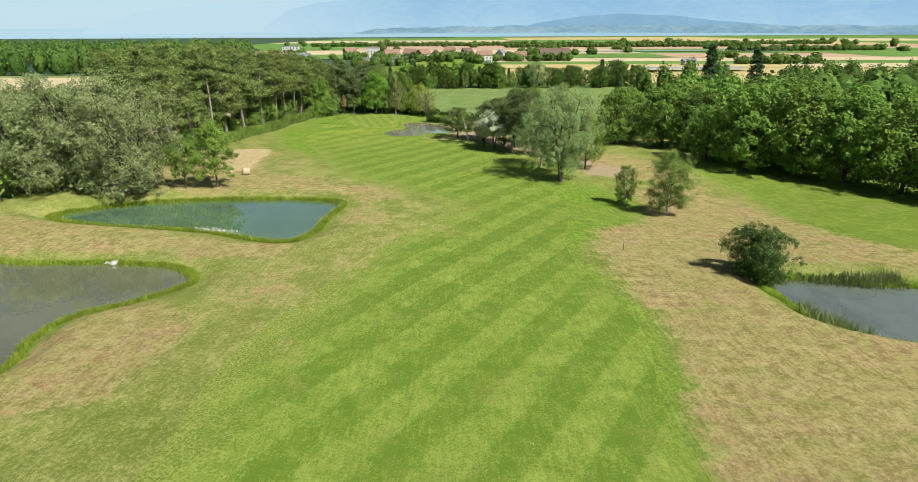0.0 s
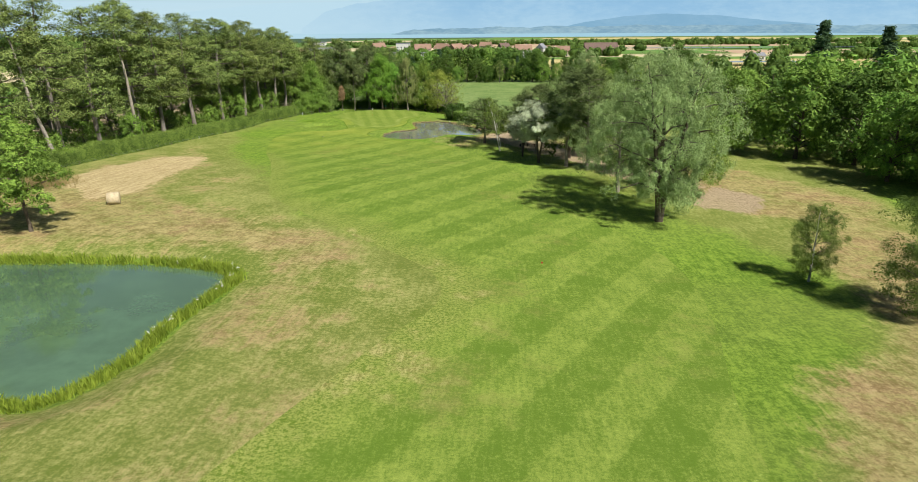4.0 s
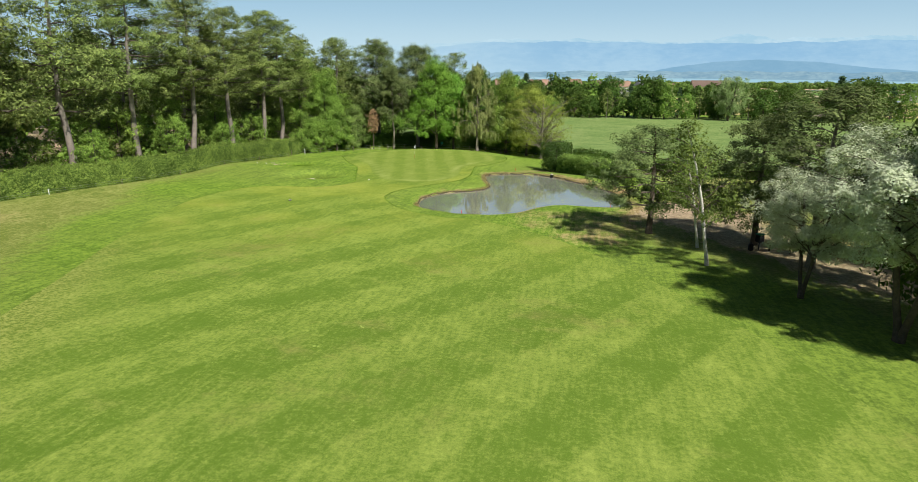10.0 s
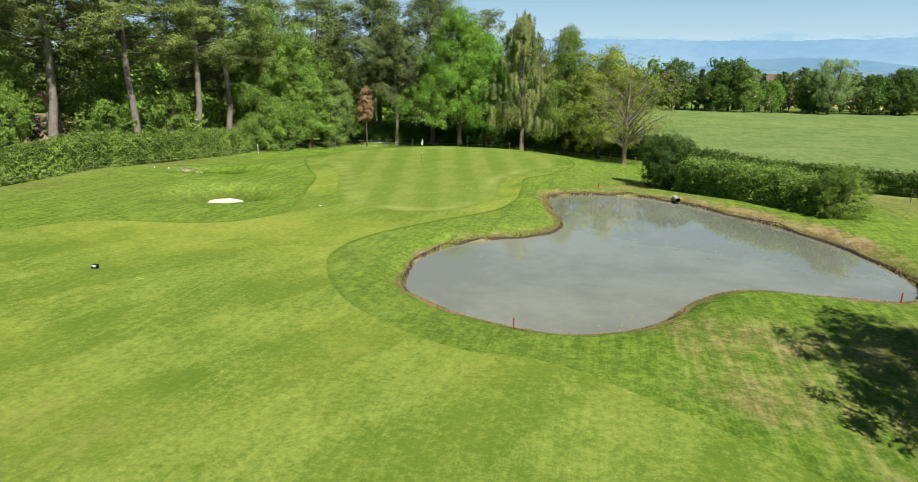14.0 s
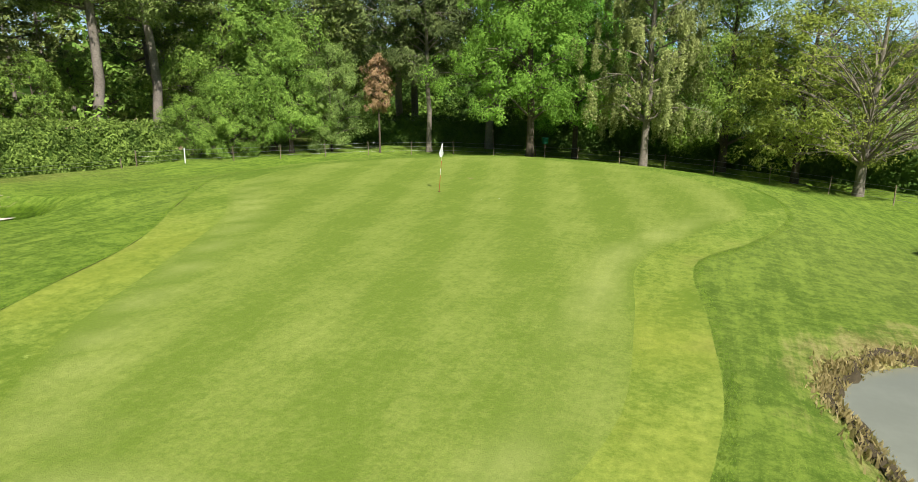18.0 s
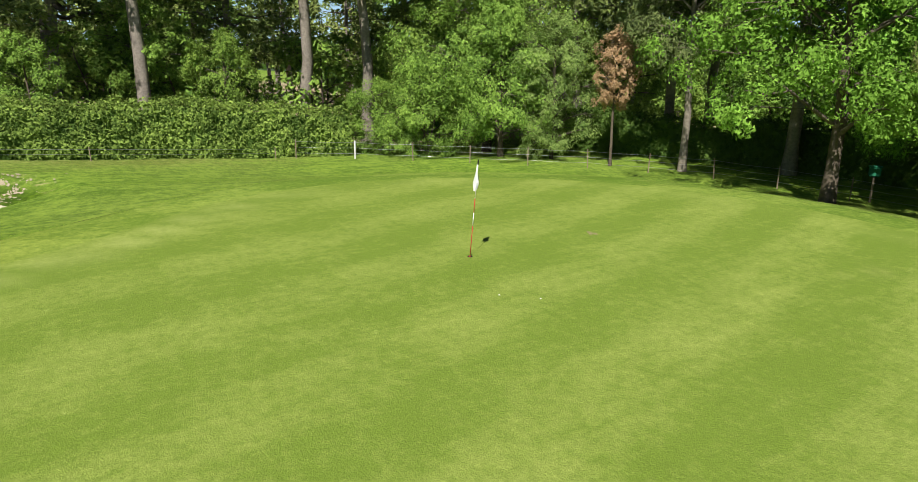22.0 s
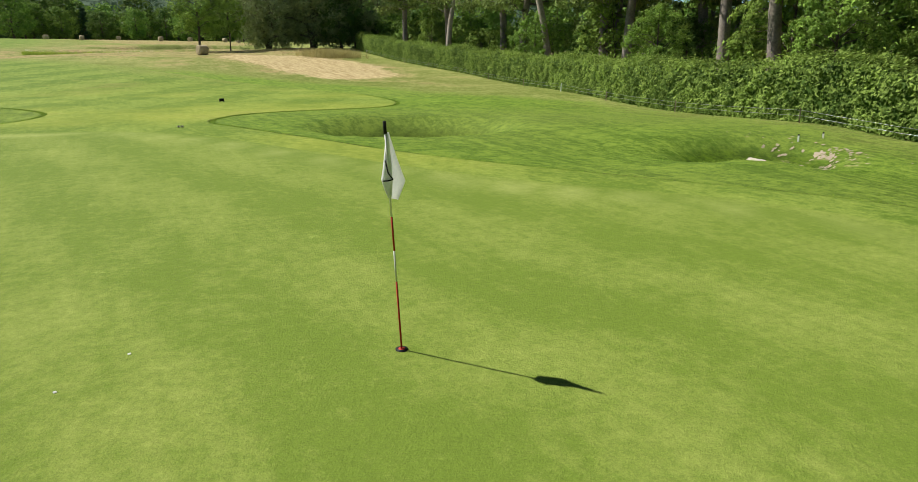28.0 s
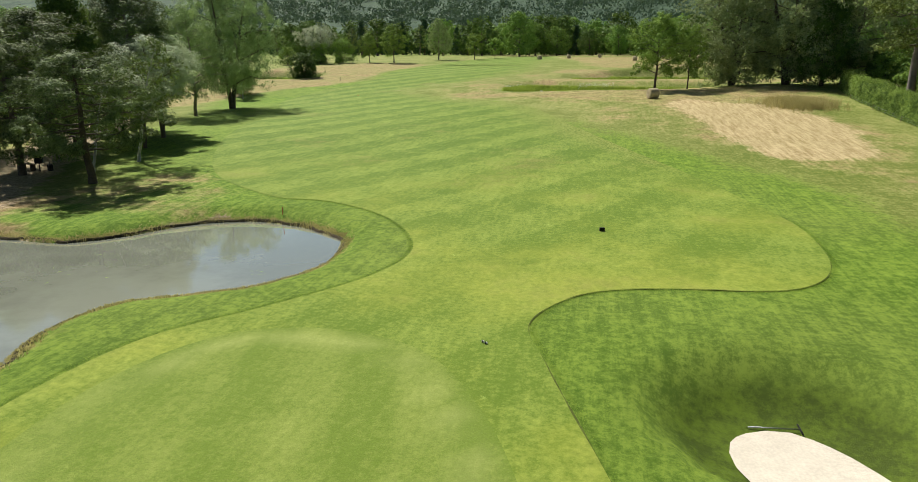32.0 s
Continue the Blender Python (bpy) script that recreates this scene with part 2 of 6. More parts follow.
def land(x, y):
    """Height of the ground."""
    x, y = np.asarray(x, float), np.asarray(y, float)
    z = np.interp(y, _ty, _tz) - 0.035 * np.exp(-((y - 110) / 32) ** 2) * np.clip(x + 8, -50, 50)
    z = z + 0.12 * np.sin(x * 0.19 + 1.3) * np.sin(y * 0.13) * np.clip((176 - y) / 20, 0, 1) * (np.abs(y - 120) < 400)
    over = np.clip(-depth_in(x, y, GREEN) / 9, 0, 1)
    z = z - 1.2 * over * over * (3 - 2 * over) * np.clip((y - 202) / 14, 0, 1) * np.clip((330 - y) / 60, 0, 1)
    for cx, cy, r, h in HOLLOWS:
        z = z + h * np.exp(-((x - cx) ** 2 + (y - cy) ** 2) / r ** 2)
    for cx, cy, rx, ry, h in BOWLS:
        z = z + h * np.exp(-(((x - cx) / rx) ** 2 + ((y - cy) / ry) ** 2) ** 3)
    for poly, level, bank in PONDS:
        d = depth_in(x, y, poly)
        k = np.clip(-d / bank, 0, 1)
        k = k * k * (3 - 2 * k)
        lip = level + (0.12 if level < 1 else 0.06)
        out = lip * (1 - k) + z * k
        z = np.where(d > 0, lip - np.clip(d * 0.9, 0, 1.4), np.where(d > -bank, out, z))
    return z


def at(x, y):
    return float(land(np.array([x]), np.array([y]))[0])


# ---- mesh helpers ----
def np_mesh(name, V, F, mats, attrs=None, smooth=False, mat_index=None):
    me = bpy.data.meshes.new(name)
    F = np.asarray(F)
    me.vertices.add(len(V))
    me.vertices.foreach_set("co", np.asarray(V, np.float32).ravel())
    n = F.shape[1]
    me.loops.add(F.size)
    me.loops.foreach_set("vertex_index", F.ravel().astype(np.int32))
    me.polygons.add(len(F))
    me.polygons.foreach_set("loop_start", np.arange(0, F.size, n, dtype=np.int32))
    if smooth:
        me.polygons.foreach_set("use_smooth", np.ones(len(F), bool))
    for m in mats if isinstance(mats, (list, tuple)) else [mats]:
        me.materials.append(m)
    if mat_index is not None:
        me.polygons.foreach_set("material_index", np.asarray(mat_index, np.int32))
    for k, v in (attrs or {}).items():
        me.attributes.new(k, "FLOAT", "POINT").data.foreach_set("value", np.asarray(v, np.float32))
    me.update(calc_edges=True)
    return me


def part(name, mesh, parent=None, label="", m=None):
    ob = new(name, mesh)
    if parent:
        ob.parent = parent
    if m is not None:
        ob.matrix_basis = m
    if label:
        ob["label"] = label
    return ob


def bm_mesh(name, bm, mat, smooth=False):
    me = bpy.data.meshes.new(name)
    bm.to_mesh(me)
    bm.free()
    me.materials.append(mat)
    if smooth:
        for p in me.polygons:
            p.use_smooth = True
    return me


def box_bm(sx, sy, sz, at_=(0, 0, 0), bevel=0.0, bm=None, rot=None):
    own = bmesh.new()
    bmesh.ops.create_cube(own, size=1)
    bmesh.ops.scale(own, vec=(sx, sy, sz), verts=own.verts)
    if bevel:
        bmesh.ops.bevel(own, geom=own.edges[:], offset=bevel, segments=2, affect="EDGES")
    if rot is not None:
        bmesh.ops.transform(own, matrix=rot, verts=own.verts)
    bmesh.ops.translate(own, vec=at_, verts=own.verts)
    if bm is None:
        return own
    me = bpy.data.meshes.new("tmp")
    own.to_mesh(me)
    own.free()
    bm.from_mesh(me)
    bpy.data.meshes.remove(me)
    return bm


def tube(path, radii, sides=6):
    """A tapered tube along a path: vertices and quads."""
    p = np.asarray(path, float)
    n = len(p)
    t = np.gradient(p, axis=0)
    t /= np.linalg.norm(t, axis=1)[:, None] + 1e-9
    ref = np.where(np.abs(t[:, 2:3]) > 0.9, np.array([[1.0, 0, 0]]), np.array([[0, 0, 1.0]]))
    u = np.cross(t, ref)
    u /= np.linalg.norm(u, axis=1)[:, None]
    w = np.cross(t, u)
    a = np.linspace(0, 2 * np.pi, sides, endpoint=False)
    ring = u[:, None] * np.cos(a)[None, :, None] + w[:, None] * np.sin(a)[None, :, None]
    V = (p[:, None] + ring * np.asarray(radii, float)[:, None, None]).reshape(-1, 3)
    i, j = np.meshgrid(np.arange(n - 1), np.arange(sides), indexing="ij")
    k = (j + 1) % sides
    F = np.stack([i * sides + j, i * sides + k, (i + 1) * sides + k, (i + 1) * sides + j], -1).reshape(-1, 4)
    return V, F


def join(parts):
    V, F, o = [], [], 0
    for v, f in parts:
        V.append(v)
        F.append(np.asarray(f) + o)
        o += len(v)
    return np.concatenate(V), np.concatenate(F)


# ---- ground materials ----
def ground_material():
    g = Graph("rough_grass")
    fine, mid, big, huge = g.noise(3.4, 8, 0.85), g.noise(0.8, 7, 0.78), g.noise(0.16, 5, 0.7), g.noise(0.045, 2)
    s1 = g.noise(1.3, 6, 0.75, stretch=(2.4, 0.24, 1, 0.45))
    s2 = g.noise(1.3, 6, 0.75, stretch=(2.6, 0.22, 1, -0.25))
    pick = g.node("ShaderNodeMix", Factor=g.ramp(g.noise(0.06, 2), 0.42, 0.58))
    g.put(pick.inputs[2], s1)
    g.put(pick.inputs[3], s2)
    streak = pick.outputs[0]
    dry, lush, bare, straw = g.attr("dry"), g.attr("lush"), g.attr("bare"), g.attr("straw")
    both = lambda a, b, k=0.5: g.math("ADD", g.math("MULTIPLY", a, k), g.math("MULTIPLY", b, 1 - k))
    mixn = g.math("ADD", g.math("MULTIPLY", mid, 0.24), g.math("ADD", g.math("MULTIPLY", big, 0.5), g.math("MULTIPLY", streak, 0.26)))
    green = g.mix(g.ramp(both(fine, both(mid, streak)), 0.42, 0.60), (0.072, 0.148, 0.012), (0.240, 0.350, 0.048))
    olive = g.mix(g.ramp(both(fine, mixn), 0.44, 0.61), (0.115, 0.165, 0.022), (0.385, 0.385, 0.135))
    tan = g.mix(g.ramp(both(fine, both(mid, streak, 0.7), 0.45), 0.42, 0.59), (0.165, 0.142, 0.044), (0.44, 0.375, 0.168))
    rust = g.mix(g.ramp(both(fine, both(mid, streak, 0.6), 0.45), 0.42, 0.59), (0.195, 0.136, 0.058), (0.44, 0.330, 0.168))
    tan = g.mix(g.ramp(big, 0.47, 0.62), tan, rust)
    tan = g.mix(g.ramp(both(g.noise(0.33, 5, 0.7), mid, 0.65), 0.48, 0.62, 0, 0.6), tan, olive)
    hay = g.mix(g.ramp(both(fine, streak), 0.40, 0.60), (0.30, 0.22, 0.10), (0.62, 0.50, 0.29))
    earth = g.mix(g.ramp(fine, 0.38, 0.62), (0.20, 0.150, 0.092), (0.46, 0.365, 0.24))
    noisy = g.math("MULTIPLY", g.math("SUBTRACT", mixn, 0.5), 2.6)
    c = g.mix(g.ramp(g.math("ADD", lush, noisy), 0.30, 0.70), olive, green)
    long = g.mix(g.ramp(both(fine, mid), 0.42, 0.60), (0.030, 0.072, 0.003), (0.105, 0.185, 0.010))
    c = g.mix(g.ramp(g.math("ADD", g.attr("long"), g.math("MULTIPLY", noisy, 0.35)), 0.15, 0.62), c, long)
    c = g.mix(g.ramp(g.math("ADD", dry, noisy), 0.33, 0.72), c, tan)
    c = g.mix(g.ramp(g.math("ADD", straw, noisy), 0.35, 0.65), c, hay)
    c = g.mix(g.ramp(g.math("ADD", bare, g.math("MULTIPLY", noisy, 1.2)), 0.4, 0.6), c, earth)
    c = g.mix(g.ramp(huge, 0.35, 0.65, 0.0, 0.2), c, (0.26, 0.25, 0.09))
    ley = g.mix(g.ramp(both(both(fine, mid), both(big, streak)), 0.43, 0.60), (0.112, 0.188, 0.048), (0.240, 0.305, 0.108))
    c = g.mix(g.attr("meadow"), c, ley)
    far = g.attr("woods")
    # Bluish distance haze is mixed into this far woodland green.
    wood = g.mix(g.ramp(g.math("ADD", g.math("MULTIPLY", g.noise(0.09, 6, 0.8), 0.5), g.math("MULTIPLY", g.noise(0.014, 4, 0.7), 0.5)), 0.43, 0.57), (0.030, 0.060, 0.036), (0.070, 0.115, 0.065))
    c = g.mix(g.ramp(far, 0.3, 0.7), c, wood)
    g.bump(g.math("ADD", g.math("MULTIPLY", fine, 0.6), g.math("MULTIPLY", g.noise(28.0, 3, 0.8), 0.4)), 0.9, 0.10)
    return g.done(c, 0.9)


def stripes(g, angle, width, soft=0.35, wobble=0.22):
    """Bands of mown grass across the given direction, 0 to 1."""
    m = g.node("ShaderNodeMapping")
    g.put(m.inputs["Vector"], g.coords())
    m.inputs["Rotation"].default_value = (0, 0, angle)
    s = g.node("ShaderNodeSeparateXYZ")
    g.put(s.inputs[0], m.outputs["Vector"])
    u = g.math("ADD", g.math("MULTIPLY", s.outputs["X"], math.pi / width), g.math("MULTIPLY", g.noise(0.11, 2), wobble * 4))
    return g.ramp(g.math("SINE", u, 0), -soft, soft)


def turf_material(name, dark, light, a1, w1, a2=None, w2=None, strength=0.8, worn=(0.21, 0.20, 0.06), worn_at=0.62, speck=0.6, grainy=1.0, calm=1.0, soft=0.35):
    g = Graph(name)
    fine, mid, big = g.noise(5.0, 8, 0.8), g.noise(0.7, 6, 0.7), g.noise(0.12, 4, 0.6)
    f = g.math("MULTIPLY", stripes(g, a1, w1, soft), strength)
    if a2 is not None:
        f = g.math("ADD", f, g.math("MULTIPLY", stripes(g, a2, w2), 0.22 * strength))
    f = g.math("ADD", f, g.math("MULTIPLY", g.math("SUBTRACT", mid, 0.42), 1.3 * calm))
    f = g.math("ADD", f, g.math("MULTIPLY", g.math("SUBTRACT", fine, 0.5), 3.0 * grainy * calm))
    f = g.math("ADD", f, g.math("MULTIPLY", g.math("SUBTRACT", g.noise(0.38, 4, 0.6), 0.5), 0.8))
    brush = g.noise(1.5, 6, 0.75, stretch=(2.2, 0.3, 1, a1))
    f = g.math("ADD", f, g.math("MULTIPLY", g.math("SUBTRACT", brush, 0.5), 1.5 * calm))
    c = g.mix(f, dark, light)
    near = g.math("ADD", g.math("MULTIPLY", g.noise(16.0, 6, 0.85), 0.6), g.math("MULTIPLY", g.noise(75.0, 4, 0.8), 0.4))
    c = g.mix(g.ramp(near, 0.38, 0.62, 0.0, 0.42 * grainy), c, tuple(v * 0.45 for v in dark))
    c = g.mix(g.math("MULTIPLY", g.attr("approach"), g.ramp(big, 0.40, 0.64, 0.15, 0.7)), c, g.mix(g.ramp(g.math("ADD", g.math("MULTIPLY", fine, 0.6), g.math("MULTIPLY", big, 0.4)), 0.36, 0.64), (0.170, 0.231, 0.026), (0.342, 0.380, 0.064)))
    patch = g.math("ADD", g.math("MULTIPLY", big, 0.6), g.math("MULTIPLY", mid, 0.4))
    c = g.mix(g.ramp(patch, worn_at - 0.1, worn_at + 0.12, 0, 0.7), c, worn)
    spots = g.noise(0.9, 8, 0.8)
    c = g.mix(g.ramp(spots, 0.63, 0.72, 0, speck), c, tuple(min(1, v * 1.35 + 0.05) for v in light))
    rim = g.math("ADD", g.attr("rim"), g.math("MULTIPLY", g.math("SUBTRACT", patch, 0.5), 1.4))
    rough = g.mix(g.ramp(fine, 0.40, 0.60), (0.095, 0.152, 0.014), (0.300, 0.325, 0.090))
    hay = g.mix(g.ramp(g.math("ADD", g.math("MULTIPLY", fine, 0.5), g.math("MULTIPLY", brush, 0.5)), 0.42, 0.59), (0.185, 0.165, 0.050), (0.50, 0.430, 0.200))
    rough = g.mix(g.ramp(g.math("ADD", g.attr("dry"), g.math("MULTIPLY", g.math("SUBTRACT", patch, 0.5), 2.6)), 0.28, 0.70), rough, hay)
    c = g.mix(g.ramp(rim, 0.20, 0.95, 0.0, 0.85), c, rough)
    c = g.mix(g.math("MULTIPLY", g.attr("ring"), 0.32), c, (0.43, 0.46, 0.16))
    g.bump(g.math("ADD", fine, g.noise(30.0, 3, 0.8)), 0.5, 0.05)
    return g.done(c, 0.85)


M_GROUND = ground_material()
M_FAIR = turf_material("fairway_turf", (0.116, 0.196, 0.022), (0.318, 0.400, 0.080), radians(29), 2.9, radians(-42), 3.4, 0.29, calm=0.95, soft=0.22)
M_FAIR_EAST = turf_material("far_fairway_turf", (0.130, 0.205, 0.026), (0.345, 0.415, 0.085), radians(60), 4.0, strength=0.1)
M_GREEN = turf_material("putting_green_turf", (0.158, 0.234, 0.032), (0.340, 0.400, 0.097), radians(-15), 1.4, strength=0.27, calm=0.6, soft=0.75, speck=0.3, grainy=1.0, worn=(0.25, 0.28, 0.08), worn_at=0.66)
M_SAND = plain("bunker_sand", (0.66, 0.60, 0.50), 0.95, 0.2, 14, bump=0.5)


def water_material(name, murk):
    g = Graph(name)
    n = g.noise(0.5, 3)
    big = g.noise(0.09, 2)
    c = g.mix(g.ramp(g.math("ADD", g.math("MULTIPLY", big, 0.6), g.math("MULTIPLY", g.noise(0.45, 5, 0.7), 0.4)), 0.40, 0.58), tuple(v * 0.82 for v in murk), tuple(v * 1.08 for v in murk))
    ripple = g.math("ADD", g.noise(3.5, 3, stretch=(1, 0.45, 1, 0.4)), g.math("MULTIPLY", n, 0.6))
    g.bump(ripple, 0.022, 0.05)
    g.bsdf.inputs["IOR"].default_value = 1.45
    g.bsdf.inputs["Specular IOR Level"].default_value = 0.6
    g.bsdf.inputs["Coat Weight"].default_value = 1.0
    g.bsdf.inputs["Coat IOR"].default_value = 1.33
    g.bsdf.inputs["Coat Roughness"].default_value = 0.04
    return g.done(c, 0.045)


M_WATER_A = water_material("murky_pond_water", (0.130, 0.142, 0.088))
M_WATER_B = water_material("teal_pond_water", (0.092, 0.165, 0.094))
M_WATER_C = water_material("grey_blue_pond_water", (0.120, 0.146, 0.130))
M_WATER_D = water_material("silty_pond_water", (0.245, 0.262, 0.208))


# ---- ground sheet ----
def graded(lo, hi, fine, far, growth=1.16):
    core = np.arange(lo, hi + fine / 2, fine)
    a, b, s = [], [], fine
    x0, x1 = core[0], core[-1]
    while x0 > -far or x1 < far:
        s = min(s * growth, 220)
        x0, x1 = x0 - s, x1 + s
        if x0 > -far - 300:
            a.append(x0)
        if x1 < far + 300:
            b.append(x1)
    return np.concatenate([a[::-1], core, b])


GX, GY = graded(-72, 60, 0.8, 4300), graded(18, 232, 0.8, 4600)
MX, MY = np.meshgrid(GX, GY, indexing="ij")
MZ = land(MX, MY)
NX, NY = MX.shape
_i, _j = np.meshgrid(np.arange(NX - 1), np.arange(NY - 1), indexing="ij")
CELLS = np.stack([_i * NY + _j, (_i + 1) * NY + _j, (_i + 1) * NY + _j + 1, _i * NY + _j + 1], -1).reshape(-1, 4)


def soft_zone(poly, edge):
    return np.clip(depth_in(MX, MY, closed(poly)) / edge * 0.5 + 0.5, 0, 1)


DRY = [([(-70, 76), (-56, 76), (-40, 76), (-26, 75), (-21, 79), (-17.5, 86), (-16.5, 97), (-13, 104), (-16, 110), (-27, 117), (-36, 121), (-42, 130), (-45, 142), (-50, 150), (-59, 148), (-60, 130), (-64, 112), (-64, 104), (-44, 104), (-30, 105), (-19, 103), (-17, 92), (-20, 80), (-30, 79), (-50, 84), (-72, 88)], 6.0),
       ([(-72, 84), (-50, 80), (-32, 78), (-22, 76), (-24, 70), (-31, 71), (-46, 73), (-70, 73)], 3.0),
       ([(-64, 112), (-46, 118), (-34, 124), (-33, 136), (-38, 146), (-46, 158), (-53, 170), (-60, 170), (-63, 150)], 6.0, 0.52),
       ([(-60, -50), (-70, 10), (-62, 34), (-42, 32), (-32, 18), (-26, -20), (-20, -50)], 6.0, 0.95),
       ([(-44, -78), (12, -86), (14, -112), (-44, -112)], 6.0, 0.9),
       ([(-19, 44), (-13, 60), (-8, 74), (-5, 88), (-9, 104), (-20, 108), (-19, 84), (-23, 72), (-34, 73), (-30, 60), (-24, 48)], 7.0, 0.46),
       ([(-38, 60), (-28, 56), (-24, 47), (-27, 38), (-36, 38), (-38, 46), (-37, 54)], 3.0),
       ([(18, 84), (15, 72), (17, 56), (16, 40), (14, 24), (20, 10), (40, 14), (52, 44), (40, 49), (32, 53), (30, 62), (36, 71), (56, 68), (50, 88), (45, 110), (42, 128), (32, 118), (27, 96)], 4.0),
       ([(21, 134), (24, 149), (34, 150), (45, 132), (34, 124)], 3.0),
       ([(-17.5, 205.4), (-16, 209), (-13.6, 211), (-12.6, 208.6), (-14.6, 205.4)], 2.0, 0.85),
       ([(-19, 175.5), (-14, 182), (-11, 184.5), (-3, 185), (-1, 178), (-4, 168), (-9, 169)], 4.0, 0.5),
       ([(-2, 187), (4, 188), (12, 172), (26, 140), (20, 134), (10, 160), (0, 176), (-5, 181)], 2.0)]
LUSH = [([(11, 20), (18, 48), (15, 62), (13, 74), (20, 82), (27, 94), (28, 108), (19, 128), (11, 148), (3, 164), (-4, 174), (-3, 186), (-1, 200), (-4, 230), (-14, 242), (-36, 248), (-54, 238), (-54, 205), (-56, 190), (-51, 176), (-48, 164), (-40, 150), (-29, 134), (-22, 121), (-6, 104), (-1, 96), (-4, 86), (-8, 72), (-12, 58), (-14, 40), (-13, 20)], 6.0),
        ([(48, 139), (50, 110), (48, 86), (54, 72), (90, 90), (80, 125), (64, 148)], 3.0),
        ([(28, 70), (30, 64), (34, 70)], 1.0)]
STRAW = [([(-47, 121.4), (-50.6, 124.5), (-56, 129.5), (-58.7, 141.4), (-56.8, 154.4), (-52, 157), (-48.4, 155), (-46.6, 145.3), (-45.2, 134.7), (-43.5, 127)], 2.2)]
BARE = [([(-2, 179), (-2, 186), (3, 187.5), (10, 172), (17, 158), (26, 140), (20, 137), (10.5, 157), (3, 168)], 3.0), ([(23, 130), (28, 138), (33, 134), (28, 127)], 2.0), ([(-48.2, 204.8), (-48.6, 206.8), (-51, 207), (-51.6, 205.4), (-50.6, 203.4), (-49, 203.2)], 2.0, 0.55)]


def zones(table):
    v = np.zeros_like(MX)
    for poly, edge, *peak in table:
        v = np.maximum(v, soft_zone(poly, edge) * (peak[0] if peak else 1))
    return v


dry, lush, straw, bare = (zones(t) for t in (DRY, LUSH, STRAW, BARE))
for poly, level, bank in PONDS[:3]:
    rim = depth_in(MX, MY, poly)
    lush = np.where((rim < 0.5) & (rim > -1.1), 1.0, lush)
    dry = np.where(rim > -0.9, 0.0, dry)
rimD = depth_in(MX, MY, POND_D)
bare = np.maximum(bare, np.clip(1.0 + rimD / 0.35, 0, 0.5))
dry = np.maximum(dry, np.clip(1.0 + rimD / 2.2, 0, 0.62) * np.clip((MX + 23) / 5 + (MY - 197) / 6, 0.45, 1))
wood_floor = np.clip((np.interp(MY, [92, 112, 140, 170, 188, 203, 218, 232, 262], [-76, -70, -67.5, -65, -61, -58.4, -57, -56, -56]) - MX) / 2, 0, 1) * np.clip((MY - 82) / 12, 0, 1) * np.clip((282 - MY) / 20, 0, 1)
bare = np.maximum(bare, wood_floor * 0.85)
inner = np.clip((105 - np.abs(MX)) / 20, 0, 1) * np.clip((MY + 105) / 20, 0, 1) * np.clip((255 - MY) / 20, 0, 1)
lush = inner * lush + (1 - inner) * (0.45 + 0.3 * np.clip(MY / 80 + 0.5, 0, 1))
meadow = np.clip(np.minimum(np.minimum((MX + 60) / 6, (110 - MX) / 8), np.minimum((345 - MY) / 6, (MY - np.interp(MX, [-60, -20, 0, 26, 60, 100], [238, 234, 218, 190, 184, 200])) / 4)), 0, 1)
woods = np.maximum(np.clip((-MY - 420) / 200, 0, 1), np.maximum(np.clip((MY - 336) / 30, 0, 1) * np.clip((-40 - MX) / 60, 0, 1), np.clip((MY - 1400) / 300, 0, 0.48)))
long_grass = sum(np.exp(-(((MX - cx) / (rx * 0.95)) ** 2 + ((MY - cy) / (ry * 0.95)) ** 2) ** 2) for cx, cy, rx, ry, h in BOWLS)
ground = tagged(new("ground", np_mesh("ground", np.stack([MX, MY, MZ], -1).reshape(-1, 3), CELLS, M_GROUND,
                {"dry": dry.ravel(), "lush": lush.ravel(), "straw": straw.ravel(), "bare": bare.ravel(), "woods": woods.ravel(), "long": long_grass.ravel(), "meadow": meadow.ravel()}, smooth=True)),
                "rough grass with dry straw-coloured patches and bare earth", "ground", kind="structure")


def turf_sheet(name, poly, mat, lift, label, category, kind="structure", cap=None):
    """A mown area draped on the ground, its rim drawn to the outline."""
    d = depth_in(MX, MY, poly)
    dv = d.ravel()
    pick = CELLS[(dv[CELLS] > 0).any(1)]
    used, inv = np.unique(pick, return_inverse=True)
    F = inv.reshape(pick.shape)
    x, y = MX.ravel()[used].copy(), MY.ravel()[used].copy()
    out = dv[used] <= 0
    A, B = poly, np.roll(poly, -1, 0)
    P = np.stack([x[out], y[out]], 1)[:, None]
    ab = (B - A)[None]
    k = np.clip(((P - A) * ab).sum(2) / (ab ** 2).sum(2), 0, 1)
    Q = A + k[..., None] * ab
    best = ((Q - P) ** 2).sum(2).argmin(1)
    Q = Q[np.arange(len(best)), best]
    z = MZ.ravel()[used].copy()
    x[out], y[out] = Q[:, 0], Q[:, 1]
    z[out] = land(Q[:, 0], Q[:, 1])
    z += lift
    if cap is not None:
        z = cap(x, y, z)
    west = np.interp(y, [20, 60, 100, 130, 160], [-4, -1, 5, -10, -22])
